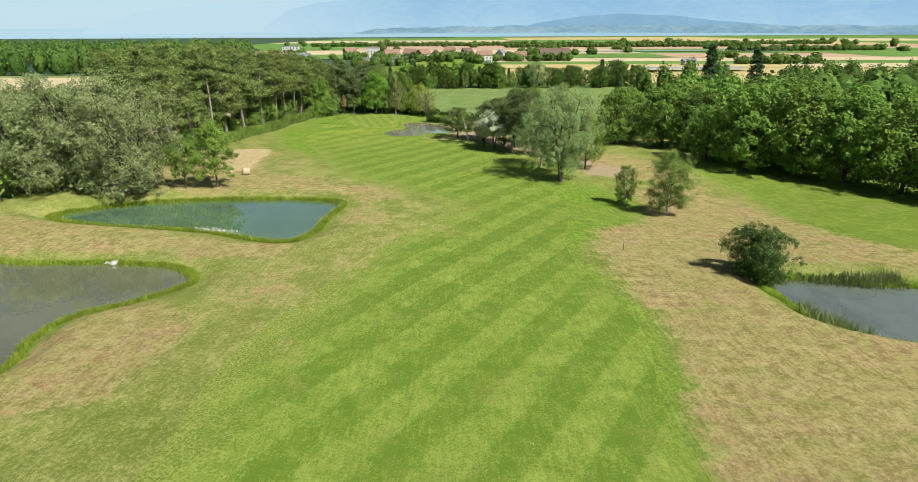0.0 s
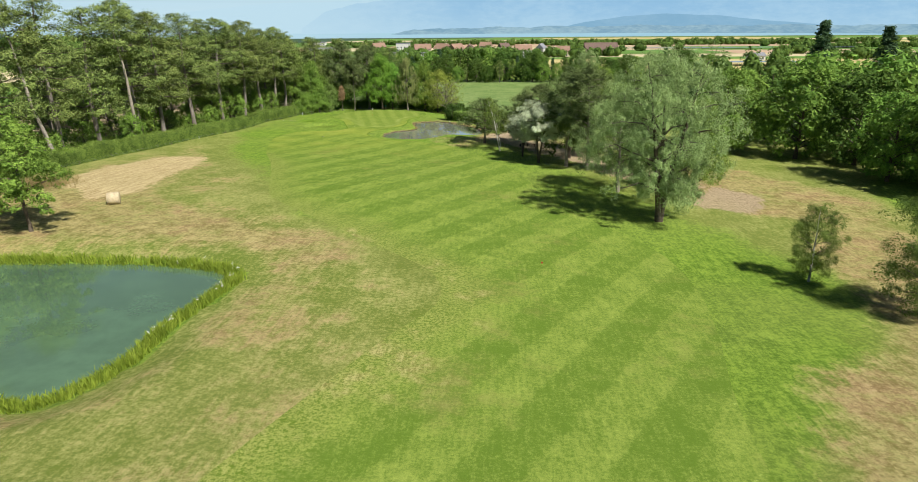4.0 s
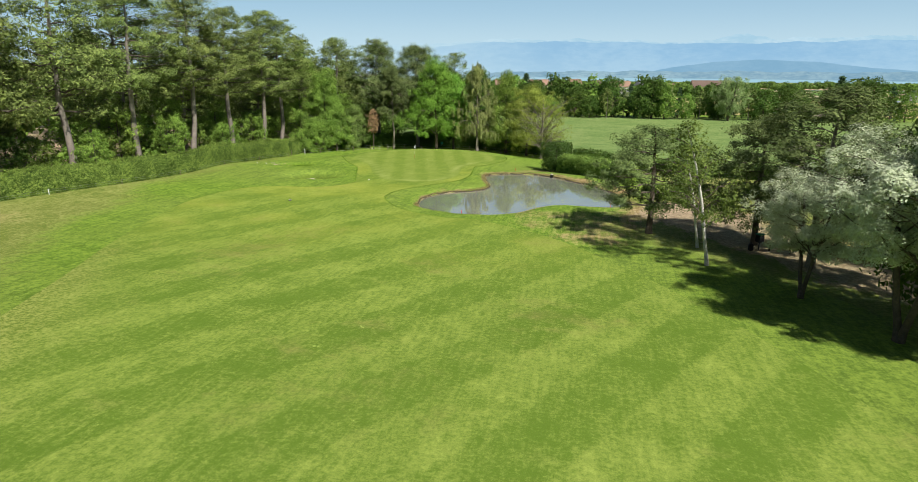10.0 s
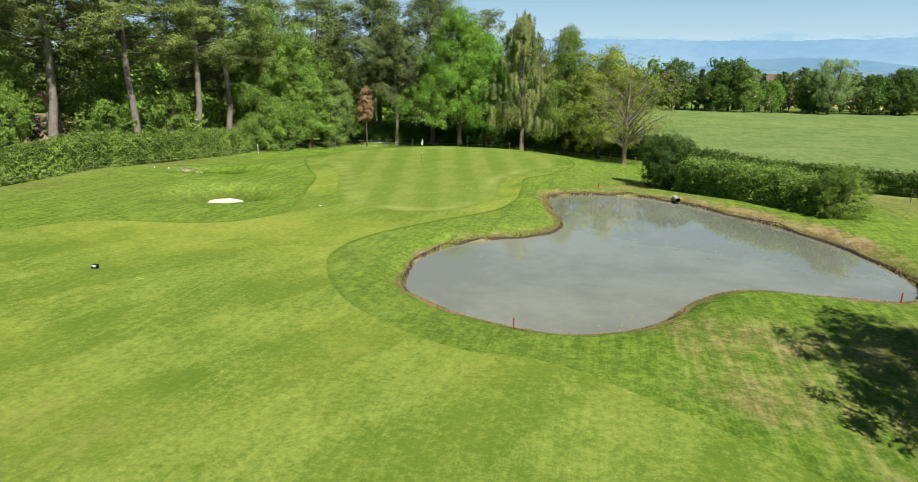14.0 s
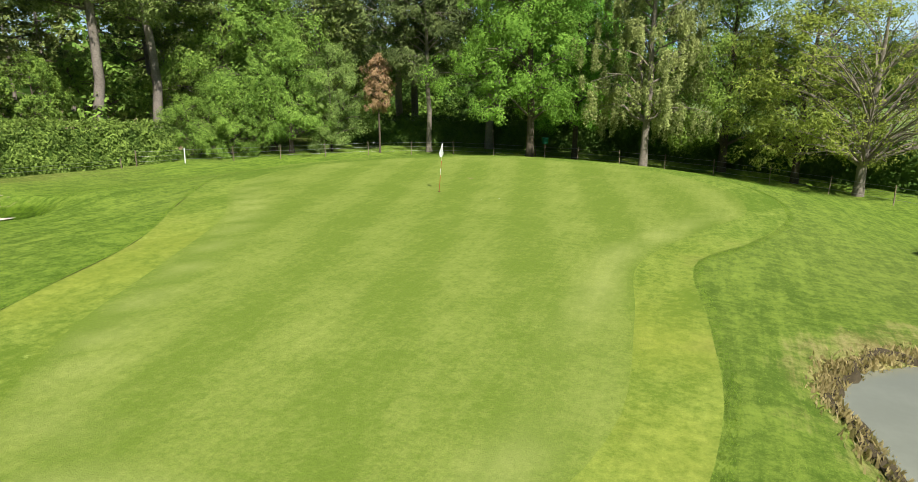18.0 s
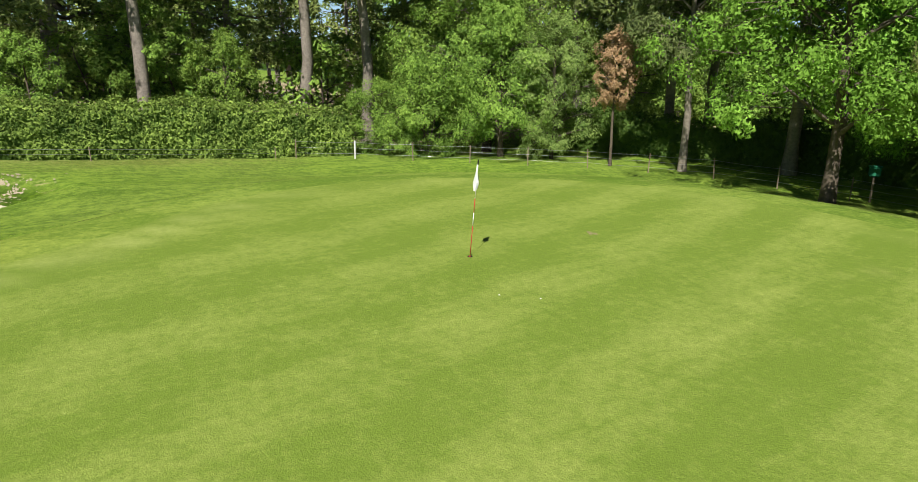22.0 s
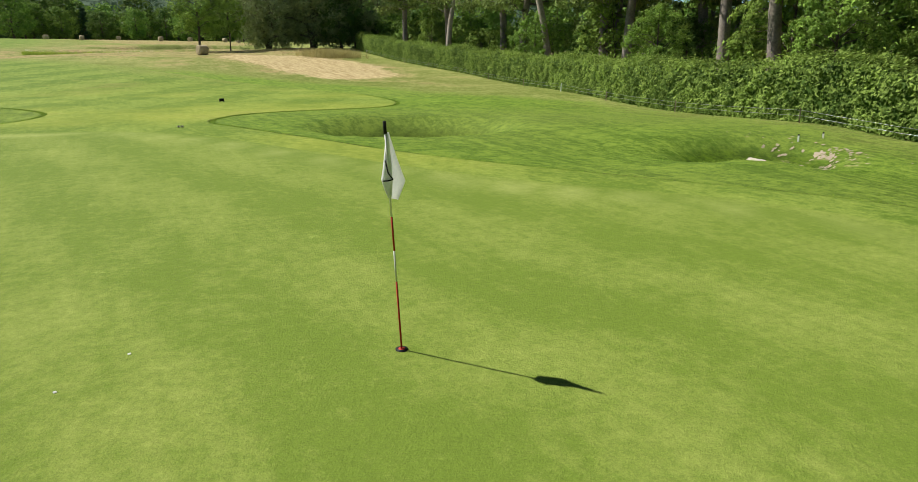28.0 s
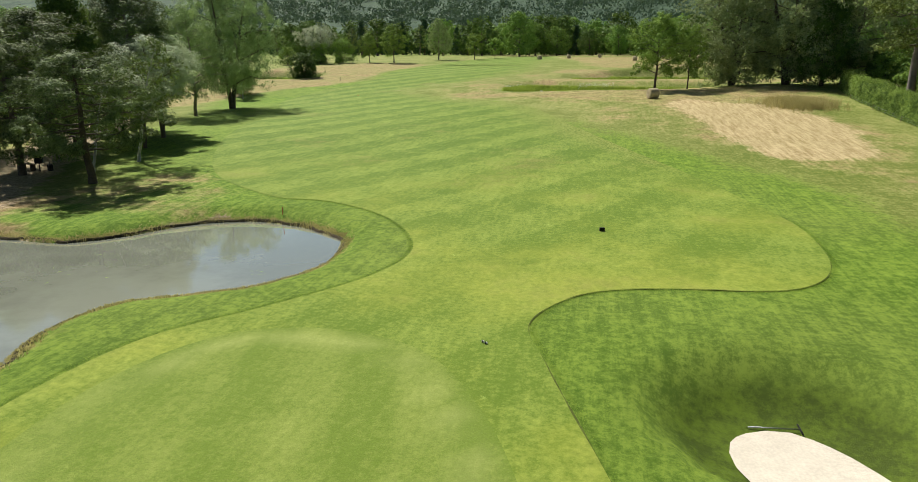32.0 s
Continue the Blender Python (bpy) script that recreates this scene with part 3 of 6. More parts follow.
    rim = np.exp(-np.clip(dv[used], 0, 99) / 5.0) * np.clip((172 - y) / 20, 0, 1) * np.clip((west - x) / 6, 0, 1) if name == "fairway" else 0 * x
    return tagged(new(name, np_mesh(name, np.stack([x, y, z], 1), F, mat, {"rim": rim, "dry": dry.ravel()[used], "ring": np.exp(-((dv[used] - 0.7) / 0.3) ** 2) * np.clip((216 - y) / 6, 0.3, 1) if name == "putting_green" else 0 * x, "approach": np.clip((y - 158) / 26, 0, 1) * np.clip((211 - y) / 10, 0, 1) if name == "fairway" else 0 * x}, smooth=True)), label, category, kind=kind)


fairway = turf_sheet("fairway", FAIRWAY, M_FAIR, 0.02, "mown striped green fairway turf leading to the green", "fairway")
turf_sheet("fairway", FAIRWAY_BACK, M_FAIR, 0.02, "mown green fairway turf between dry rough", "fairway")
FAIRWAY_EAST = closed([(50, 132), (52, 110), (51, 90), (57, 76), (74, 82), (80, 100), (72, 122), (60, 140)])
turf_sheet("fairway", FAIRWAY_EAST, M_FAIR_EAST, 0.02, "mown green fairway turf beside the belt of trees", "fairway")
green = turf_sheet("putting_green", GREEN, M_GREEN, 0.032, "pale close-mown putting green with faint stripes", "green")
turf_sheet("bunker_sand", SAND_1, M_SAND, 0.06, "pale sand in a grassy hollow bunker", "bunker")
turf_sheet("bunker_sand", SAND_2, M_SAND, 0.06, "pale sand in a small worn bunker", "bunker")
for name, (poly, level, bank), mat, label in zip(("pond",) * 4, PONDS, (M_WATER_A, M_WATER_B, M_WATER_C, M_WATER_D),
        ("murky olive-green pond with a grassy rim", "still teal-green pond with a grassy rim", "grey-blue pond with reeds at its edge", "silty grey pond reflecting trees and sky")):
    bm = bmesh.new()
    f = bm.faces.new([bm.verts.new((x, y, level)) for x, y in poly])
    f.normal_update()
    if f.normal.z < 0:
        f.normal_flip()
    bmesh.ops.triangulate(bm, faces=bm.faces[:])
    tagged(new(name, bm_mesh(name, bm, mat)), label, "pond", kind="structure")


# ---- plants: builders ----
BARK = {k: plain(k + "_bark", c, 0.9, 0.45, 9.0, bump=0.8) for k, c in
        dict(pine=(0.27, 0.235, 0.20), pale_pine=(0.40, 0.345, 0.295), oak=(0.13, 0.105, 0.08), birch=(0.62, 0.60, 0.55), grey=(0.27, 0.235, 0.19), limb=(0.15, 0.125, 0.10)).items()}
LEAF = dict(
    pine=leaf_mat("pine_needles", (0.026, 0.046, 0.014), (0.287, 0.362, 0.101), 0.12),
    broad=leaf_mat("broad_leaves", (0.041, 0.086, 0.016), (0.297, 0.442, 0.081), 0.28),
    lime=leaf_mat("bright_leaves", (0.057, 0.135, 0.019), (0.275, 0.513, 0.076), 0.3),
    yellow=leaf_mat("yellowish_leaves", (0.088, 0.124, 0.021), (0.400, 0.465, 0.090), 0.3),
    willow=leaf_mat("willow_leaves", (0.105, 0.165, 0.062), (0.350, 0.440, 0.180), 0.28),
    silver=leaf_mat("silver_leaves", (0.33, 0.37, 0.25), (0.60, 0.64, 0.47), 0.3),
    birch=leaf_mat("birch_leaves", (0.065, 0.086, 0.027), (0.382, 0.407, 0.147), 0.28),
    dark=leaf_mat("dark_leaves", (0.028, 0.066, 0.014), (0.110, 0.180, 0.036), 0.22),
    hedge=leaf_mat("hedge_leaves", (0.023, 0.061, 0.013), (0.346, 0.497, 0.108), 0.3),
    spruce=leaf_mat("spruce_needles", (0.024, 0.055, 0.031), (0.080, 0.137, 0.055), 0.1),
    brown=leaf_mat("dead_needles", (0.32, 0.21, 0.11), (0.52, 0.36, 0.21), 0.3),
    reed=leaf_mat("rim_grass_blades", (0.150, 0.235, 0.026), (0.400, 0.500, 0.075), 0.5),
    rush=leaf_mat("rush_blades", (0.080, 0.127, 0.046), (0.228, 0.274, 0.101), 0.2),
    straw=leaf_mat("dry_grass_blades", (0.260, 0.205, 0.090), (0.520, 0.430, 0.215), 0.5),
    wbirch=leaf_mat("small_birch_leaves", (0.050, 0.095, 0.022), (0.200, 0.270, 0.062), 0.25),
    wispy=leaf_mat("light_needles", (0.085, 0.140, 0.036), (0.290, 0.370, 0.105), 0.25),
    bush=leaf_mat("dark_bush_leaves", (0.022, 0.050, 0.012), (0.075, 0.125, 0.030), 0.2),
    dark_pine=leaf_mat("dark_pine_needles", (0.018, 0.035, 0.013), (0.213, 0.276, 0.094), 0.12),
    # Far hillside leaves: distance haze painted in as a flat bluish green.
    hill=leaf_mat("hazed_hillside_leaves", (0.075, 0.120, 0.080), (0.100, 0.155, 0.100), 0.1),
    grey_willow=leaf_mat("silvery_willow_leaves", (0.115, 0.155, 0.065), (0.355, 0.415, 0.185), 0.25),
    belt=leaf_mat("belt_leaves", (0.062, 0.140, 0.026), (0.235, 0.375, 0.070), 0.28),
    wood=leaf_mat("far_wood_leaves", (0.042, 0.098, 0.026), (0.150, 0.245, 0.052), 0.2))


def unit(v):
    return v / (np.linalg.norm(v, axis=1)[:, None] + 1e-9)


def leaf_quads(rng, c, n, size, aspect, hang=0.0):
    """Pointed leaves or sprays at the places c, facing about n."""
    k = len(c)
    d = unit(np.cross(n, rng.normal(size=(k, 3))) + np.array([0, 0, -hang]))
    s = unit(np.cross(n, d))
    l = size * rng.uniform(0.6, 1.35, (k, 1))
    w = l / aspect
    fold = n * w * 0.25
    V = np.stack([c - d * l * 0.5, c + s * w * 0.5 + fold, c + d * l * 0.5, c - s * w * 0.5 + fold], 1).reshape(-1, 3)
    return V, np.arange(4 * k).reshape(-1, 4)


def leaf_tris(rng, c, n, size, aspect, hang=0.0):
    """Small three-cornered leaves or needle tufts at the places c, facing about n."""
    k = len(c)
    d = unit(np.cross(n, rng.normal(size=(k, 3))) + np.array([0, 0, -hang]))
    s = unit(np.cross(n, d))
    l = size * rng.uniform(0.6, 1.35, (k, 1))
    w = l / aspect
    V = np.stack([c - d * l * 0.5 + s * w * 0.5, c + d * l * 0.5, c - d * l * 0.5 - s * w * 0.5], 1).reshape(-1, 3)
    return V, np.arange(3 * k).reshape(-1, 3)


PROFILE = dict(
    round=lambda u: np.sin(np.pi * (0.14 + 0.78 * u)) ** 0.7,
    full=lambda u: 0.78 + 0.22 * np.sin(np.pi * min(1.0, 2.2 * u)) - 0.62 * u ** 2.2,
    tall=lambda u: np.sin(np.pi * (0.2 + 0.74 * u)) ** 0.9,
    pine=lambda u: 0.62 + 0.38 * np.sin(np.pi * (u * 0.9 + 0.1)) - 0.38 * u ** 3,
    cone=lambda u: 1.02 - 0.95 * u,
    vase=lambda u: 0.55 + 0.45 * u - 0.35 * max(0, u - 0.7) / 0.3)


def make_tree(seed, name, H, R, base, profile, limbs, leaves, size, clump, leaf, bark, flat=1.0, rise=0.4, trunk=0.2, lean=(0, 0), hang=0.0, aspect=2.2, nc=5, stems=1, out=0.9, lite=False, sub=5, tight=0.5, up=0.4, strand=0.0):
    """One tree as an Empty at its foot, with its trunk and limbs and its crown of leaves."""
    rng = np.random.default_rng(seed)
    wood, centres, stem_at = [], [], []
    prof = PROFILE[profile]
    for s in range(stems):
        spread = 0 if stems == 1 else R * 0.45
        a0 = s * 2 * np.pi / max(stems, 1) + rng.uniform(0, 1)
        n = 9
        t = np.linspace(0, 1, n)
        top = np.array([lean[0] * H + np.cos(a0) * spread, lean[1] * H + np.sin(a0) * spread])
        path = np.stack([top[0] * t ** 1.2, top[1] * t ** 1.2, -0.5 + (H * 0.95 + 0.5) * t], 1)
        path[2:, :2] += rng.normal(0, 0.012 * H, (n - 2, 2)).cumsum(0) * 0.5
        rad = trunk / (stems ** 0.4) * (1.05 - t) ** 0.8 + 0.015
        rad[0] *= 1.35
        stem_at.append(len(wood))
        wood.append(tube(path, rad, 5 if lite else 8))
        m = max(3, limbs // stems)
        for i in range(m):
            u = np.clip((i + rng.uniform(0.1, 0.9)) / m, 0, 1)
            h = H * (base + (1 - base) * 0.94 * u)
            az = 2.4 * i + rng.uniform(-0.5, 0.5) + s
            r = R * prof(u) * rng.uniform(0.68, 1.1) * (1 if stems == 1 else 0.75)
            hs = max(H * base * 0.75, h - r * rise * 0.8)
            st = np.array([np.interp(hs, path[:, 2], path[:, k]) for k in range(3)])
            en = np.array([np.interp(h, path[:, 2], path[:, 0]) + np.cos(az) * r, np.interp(h, path[:, 2], path[:, 1]) + np.sin(az) * r, h - hang * r * 0.25 + rng.uniform(-0.1, 0.1) * r])
            q = np.linspace(0, 1, 5)[:, None]
            lp = st + (en - st) * q
            lp[1:4, 2] += np.array([0.09, 0.13, 0.09]) * r * (1 if rise > 0.2 else -0.4)
            lp[1:4] += rng.normal(0, 0.035 * r, (3, 3))
            lr = np.linspace(max(0.02, trunk * 0.42 * (1.05 - h / H) + 0.015), 0.012, 5)
            wood.append(tube(lp[::2], lr[::2], 3) if lite else tube(lp, lr, 5))
            f = rng.uniform(0.5, 1.04, nc)
            f[0] = 1.0
            cc = np.stack([np.interp(f, q[:, 0], lp[:, k]) for k in range(3)], 1) + rng.normal(0, 1, (nc, 3)) * np.array([0.17, 0.17, 0.12]) * r
            for c in () if lite else cc:
                j = rng.integers(1, 4)
                wood.append(tube([lp[j], (lp[j] + c) / 2 + rng.normal(0, 0.08, 3), c], [0.022, 0.014, 0.006], 3))
            centres.append(cc)
        centres.append(path[-2:] + rng.normal(0, 0.15, (2, 3)))
    C = np.concatenate(centres)
    mid = np.array([lean[0] * H * 0.6, lean[1] * H * 0.6, H * (base + 1) * 0.45])
    # each bough carries a few close sprays, with gaps between them
    amp = clump * rng.uniform(0.7, 1.3, (len(C), 1, 1))
    twig = unit((rng.normal(0, 1, (len(C), sub, 3)) + 0.5 * unit(C - mid)[:, None]).reshape(-1, 3)).reshape(len(C), sub, 3)
    twig[..., 2] *= flat
    S = (C[:, None] + twig * amp * 0.75).reshape(-1, 3)
    reach = (amp * tight * rng.uniform(0.7, 1.3, (len(C), sub, 1))).reshape(-1, 1, 1)
    per = max(2, int(leaves / len(S)))
    off = unit(rng.normal(0, 1, (len(S) * per, 3)) + np.array([0, 0, 0.25])).reshape(len(S), per, 3)
    rad_ = rng.uniform(0.2, 1, (len(S), per, 1)) ** 0.5
    if strand:
        # hanging switches: the leaves string out below the twig
        fall = rng.uniform(0, 1, (len(S), per, 1)) * strand * rng.uniform(0.5, 1.4, (len(S), 1, 1))
        P = (S[:, None] + off * rad_ * reach * 0.55 + np.concatenate([0 * fall, 0 * fall, -fall], 2)).reshape(-1, 3)
    else:
        P = (S[:, None] + off * rad_ * reach * np.array([1, 1, 0.35 + 0.65 * min(1, flat)])).reshape(-1, 3)
    N = unit(off.reshape(-1, 3) * 0.8 + out * 0.6 * unit(P - mid) + np.array([0, 0, up]) + rng.normal(0, 0.26, P.shape))
    LV, LF = leaf_tris(rng, P, N, size, aspect, hang)
    root = new(name)
    which = np.concatenate([np.full(len(f), 0 if i in stem_at or bark == "grey" else 1) for i, (v, f) in enumerate(wood)])
    part("trunk", np_mesh("trunk", *join(wood), [BARK[bark], BARK["limb"]], smooth=True, mat_index=which), root)
    part("crown", np_mesh("crown", LV, LF, LEAF[leaf]), root)
    return root


STORE = {}


def planted(kind, x, y, h, label, category, group="", turn=None, wide=1.0):
    """Set a tree of this kind at a place, at its height."""
    make, height = KINDS[kind]
    rng = random.Random(int(x * 71 + y * 131))
    v = rng.randrange(len(make)) if turn is None else 0
    key = (kind, v)
    k = h / height
    m = pose(x, y, at(x, y), 0, 0, rng.uniform(0, 360) if turn is None else turn) @ Matrix.Diagonal((k * wide, k * wide, k, 1))
    if key not in STORE:
        STORE[key] = ob = make[v]()
        ob.matrix_basis = m
    else:
        ob = copy_thing(STORE[key], m)
        ob.matrix_basis = m
    return tagged(ob, label, category, group)


KINDS = {
    "pine": ([lambda s=s: make_tree(s, "pine_tree", 20, 4.6, b, "pine", 42, 46000, 0.195, 1.12, "pine", bk, flat=0.36, up=0.75, tight=0.46, rise=0.12, trunk=0.33, aspect=2.6, nc=4, sub=7)
              for s, b, bk in ((11, 0.36, "pine"), (12, 0.30, "pine"), (13, 0.42, "pine"))], 20),
    "wood_pine": ([lambda s=s: make_tree(s, "pine_tree", 20, 4.6, b, "pine", 38, 17000, 0.31, 1.25, "pine", "pine", flat=0.42, up=0.75, tight=0.46, rise=0.12, trunk=0.33, aspect=2.6, nc=4, sub=7) for s, b in ((17, 0.34), (18, 0.28))], 20),
    "pale_pine": ([lambda: make_tree(14, "pine_tree", 20, 3.4, 0.62, "pine", 16, 8400, 0.34, 1.19, "pine", "pale_pine", flat=0.42, up=0.75, tight=0.46, rise=0.15, trunk=0.26, lean=(-0.14, 0.0), aspect=2.6, nc=4, sub=7)], 20),
    "low_pine": ([lambda s=s: make_tree(s, "pine_tree", 9, 4.3, 0.26, "pine", 30, 34000, 0.19, 0.94, "dark_pine", "oak", flat=0.45, up=0.75, tight=0.46, rise=0.1, trunk=0.24, lean=(0.02, 0.03), aspect=2.6, nc=4, sub=7)
                  for s in (21, 22)], 9),
    "mid_pine": ([lambda s=s: make_tree(s, "pine_tree", 13, 3.6, 0.38, "tall", 34, 34000, 0.2, 1.00, "dark_pine", "grey", flat=0.6, up=0.75, tight=0.46, rise=0.25, trunk=0.22, aspect=2.6, nc=4, sub=7) for s in (25, 26)], 13),
    "broad": ([lambda s=s: make_tree(s, "broadleaf_tree", 14, 5.4, 0.16, "full", 34, 46000, 0.175, 1.50, "broad", "oak", flat=0.8, trunk=0.28, aspect=1.7, nc=4, sub=7, tight=0.40, out=0.9) for s in (31, 32, 33)], 14),
    "dark": ([lambda s=s: make_tree(s, "broadleaf_tree", 14, 5.4, 0.14, "full", 32, 17000, 0.355, 1.62, "dark", "oak", flat=0.8, trunk=0.28, aspect=1.7, nc=4, sub=7, tight=0.40, out=0.9) for s in (35, 36)], 14),
    "lime": ([lambda s=s: make_tree(s, "broadleaf_tree", 13, 4.6, 0.22, "full", 34, 70000, 0.125, 1.25, "lime", "oak", flat=0.75, trunk=0.22, aspect=1.6, nc=4, sub=7, tight=0.40, out=0.9) for s in (41, 42)], 13),
    "young": ([lambda s=s: make_tree(s, "young_tree", 9.5, 3.3, 0.26, "round", 22, 17000, 0.2, 0.94, "broad", "oak", flat=0.8, trunk=0.14, aspect=1.7, nc=4, sub=7, tight=0.40, out=0.9) for s in (45, 46)], 9.5),
    "willow": ([lambda s=s: make_tree(s, "willow_tree", 17, 7.6, 0.2, "round", 50, 92000, 0.215, 1.44, "willow", "oak", flat=1.15, trunk=0.5, aspect=3.0, nc=4, sub=7, tight=0.40, stems=3, hang=0.5, out=0.9) for s in (51, 52)], 17),
    "grey_willow": ([lambda s=s: make_tree(s, "willow_tree", 17, 8.4, 0.10, "round", 54, 36000, 0.37, 1.69, "grey_willow", "oak", flat=1.1, trunk=0.5, aspect=2.6, nc=4, sub=7, tight=0.40, stems=3, hang=0.4) for s in (53, 54)], 17),
    "slim_willow": ([lambda: make_tree(55, "willow_tree", 12.5, 4.2, 0.24, "tall", 30, 28000, 0.207, 1.19, "willow", "grey", flat=1.1, trunk=0.2, aspect=2.8, nc=4, sub=7, tight=0.40, hang=0.4)], 12.5),
    "silver": ([lambda: make_tree(57, "silver_leaved_tree", 8.6, 4.6, 0.46, "round", 34, 52000, 0.135, 0.95, "silver", "oak", flat=0.7, up=0.8, trunk=0.2, aspect=2.2, nc=4, sub=7, tight=0.42, stems=2, rise=0.9)], 8.6),
    "birch": ([lambda: make_tree(61, "birch_tree", 9.6, 3.0, 0.16, "round", 30, 42000, 0.12, 0.94, "wbirch", "birch", flat=0.9, trunk=0.15, aspect=1.8, nc=4, sub=7, tight=0.5, rise=0.7)], 9.6),
    "white_birch": ([lambda s=s: make_tree(s, "birch_tree", 9, 2.2, 0.35, "tall", 20, 4400, 0.178, 0.6, "wbirch", "birch", flat=0.9, trunk=0.11, aspect=1.8, nc=5, rise=0.7, lean=l) for s, l in ((63, (0, 0)), (64, (-0.2, -0.12)))], 9),
    "weeping_birch": ([lambda: make_tree(66, "birch_tree", 13.5, 3.5, 0.24, "full", 40, 62000, 0.12, 0.7, "birch", "grey", flat=0.8, trunk=0.2, aspect=1.7, nc=4, hang=0.6, rise=0.7, sub=3, tight=0.5, strand=0.95, up=0.25)], 13.5),
    "sparse": ([lambda: make_tree(71, "half_bare_tree", 8.4, 5.0, 0.2, "vase", 60, 19000, 0.096, 0.5, "yellow", "grey", flat=0.6, trunk=0.2, aspect=1.8, nc=6, rise=0.95)], 8.4),
    "yellow": ([lambda: make_tree(73, "broadleaf_tree", 11, 4.4, 0.16, "round", 34, 34000, 0.155, 1.25, "yellow", "oak", flat=0.6, trunk=0.2, aspect=1.8, nc=4, sub=7, tight=0.40, out=0.9)], 11),
    "bush": ([lambda: make_tree(75, "round_bush", 5.6, 3.5, 0.06, "round", 40, 32000, 0.155, 0.94, "bush", "oak", flat=0.9, trunk=0.12, aspect=1.6, nc=4, sub=7, tight=0.40, stems=3, out=0.8)], 5.6),
    "shrub": ([lambda s=s: make_tree(s, "shrub", 4.2, 2.4, 0.05, "round", 24, 27000, 0.105, 0.75, "broad", "oak", flat=0.9, trunk=0.07, aspect=1.7, nc=4, sub=7, tight=0.40, stems=3, out=0.9) for s in (77, 78)], 4.2),
    "wispy": ([lambda: make_tree(79, "young_conifer", 7.4, 2.6, 0.12, "round", 34, 30000, 0.16, 0.75, "wispy", "oak", flat=0.7, up=0.5, trunk=0.1, aspect=2.8, nc=4, sub=6, tight=0.45, rise=0.5)], 7.4),
    "spruce": ([lambda s=s: make_tree(s, "spruce_tree", 18, 3.8, 0.06, "cone", 50, 8000, 0.629, 0.9, "spruce", "oak", flat=0.4, rise=-0.15, trunk=0.3, aspect=2.4, nc=5, hang=0.3) for s in (81, 82)], 18),
    "dead": ([lambda: make_tree(85, "dead_conifer", 6.4, 1.1, 0.45, "tall", 26, 6400, 0.163, 0.35, "brown", "oak", flat=0.8, rise=0.5, trunk=0.08, aspect=2.2, nc=4)], 6.4),
    "far_pine": ([lambda s=s: make_tree(s, "pine_tree", 20, 4.6, 0.24, "pine", 26, 3060, 0.76, 1.05, "pine", "pine", flat=0.45, up=0.75, tight=0.6, rise=0.12, trunk=0.33, aspect=2.6, nc=4, lite=True) for s in (15, 16)], 20),
    "far_belt": ([lambda s=s: make_tree(s, "broadleaf_tree", 14, 5.4, 0.12, "round", 24, 1445, 1.12, 1.5, "belt", "oak", flat=0.8, trunk=0.28, aspect=1.5, nc=4, out=0.9, lite=True) for s in (141, 142, 143)], 14),
    "far_dark": ([lambda s=s: make_tree(s, "broadleaf_tree", 14, 5.4, 0.12, "round", 24, 1445, 1.12, 1.5, "dark", "oak", flat=0.8, trunk=0.28, aspect=1.5, nc=4, out=0.9, lite=True) for s in (145, 146)], 14),
    "far_spruce": ([lambda: make_tree(147, "spruce_tree", 18, 3.8, 0.06, "cone", 36, 1700, 1.2, 1.0, "spruce", "oak", flat=0.4, rise=-0.15, trunk=0.3, aspect=2.2, nc=3, hang=0.3, lite=True)], 18),
    "mid_shrub": ([lambda s=s: make_tree(s, "shrub", 4.2, 2.4, 0.05, "round", 22, 5600, 0.222, 0.81, "broad", "oak", flat=0.9, trunk=0.07, aspect=1.7, nc=4, sub=7, tight=0.40, stems=3, out=0.7, lite=True) for s in (150, 151)], 4.2),
    "far_shrub": ([lambda s=s: make_tree(s, "shrub", 4.2, 2.4, 0.05, "round", 20, 2550, 0.36, 0.7, "broad", "oak", flat=0.9, trunk=0.07, aspect=1.6, nc=4, stems=3, out=0.8, lite=True) for s in (148, 149)], 4.2),
    "belt": ([lambda s=s: make_tree(s, "broadleaf_tree", 14, 5.4, 0.14, "round", 32, 9200, 0.488, 1.69, "belt", "oak", flat=0.8, trunk=0.28, aspect=1.6, nc=4, sub=7, tight=0.40, out=0.7) for s in (131, 132, 133)], 14),
    "belt_dark": ([lambda s=s: make_tree(s, "broadleaf_tree", 14, 5.4, 0.12, "round", 30, 8000, 0.518, 1.75, "dark", "oak", flat=0.8, trunk=0.28, aspect=1.6, nc=4, sub=7, tight=0.40, out=0.7) for s in (135, 136)], 14),
}

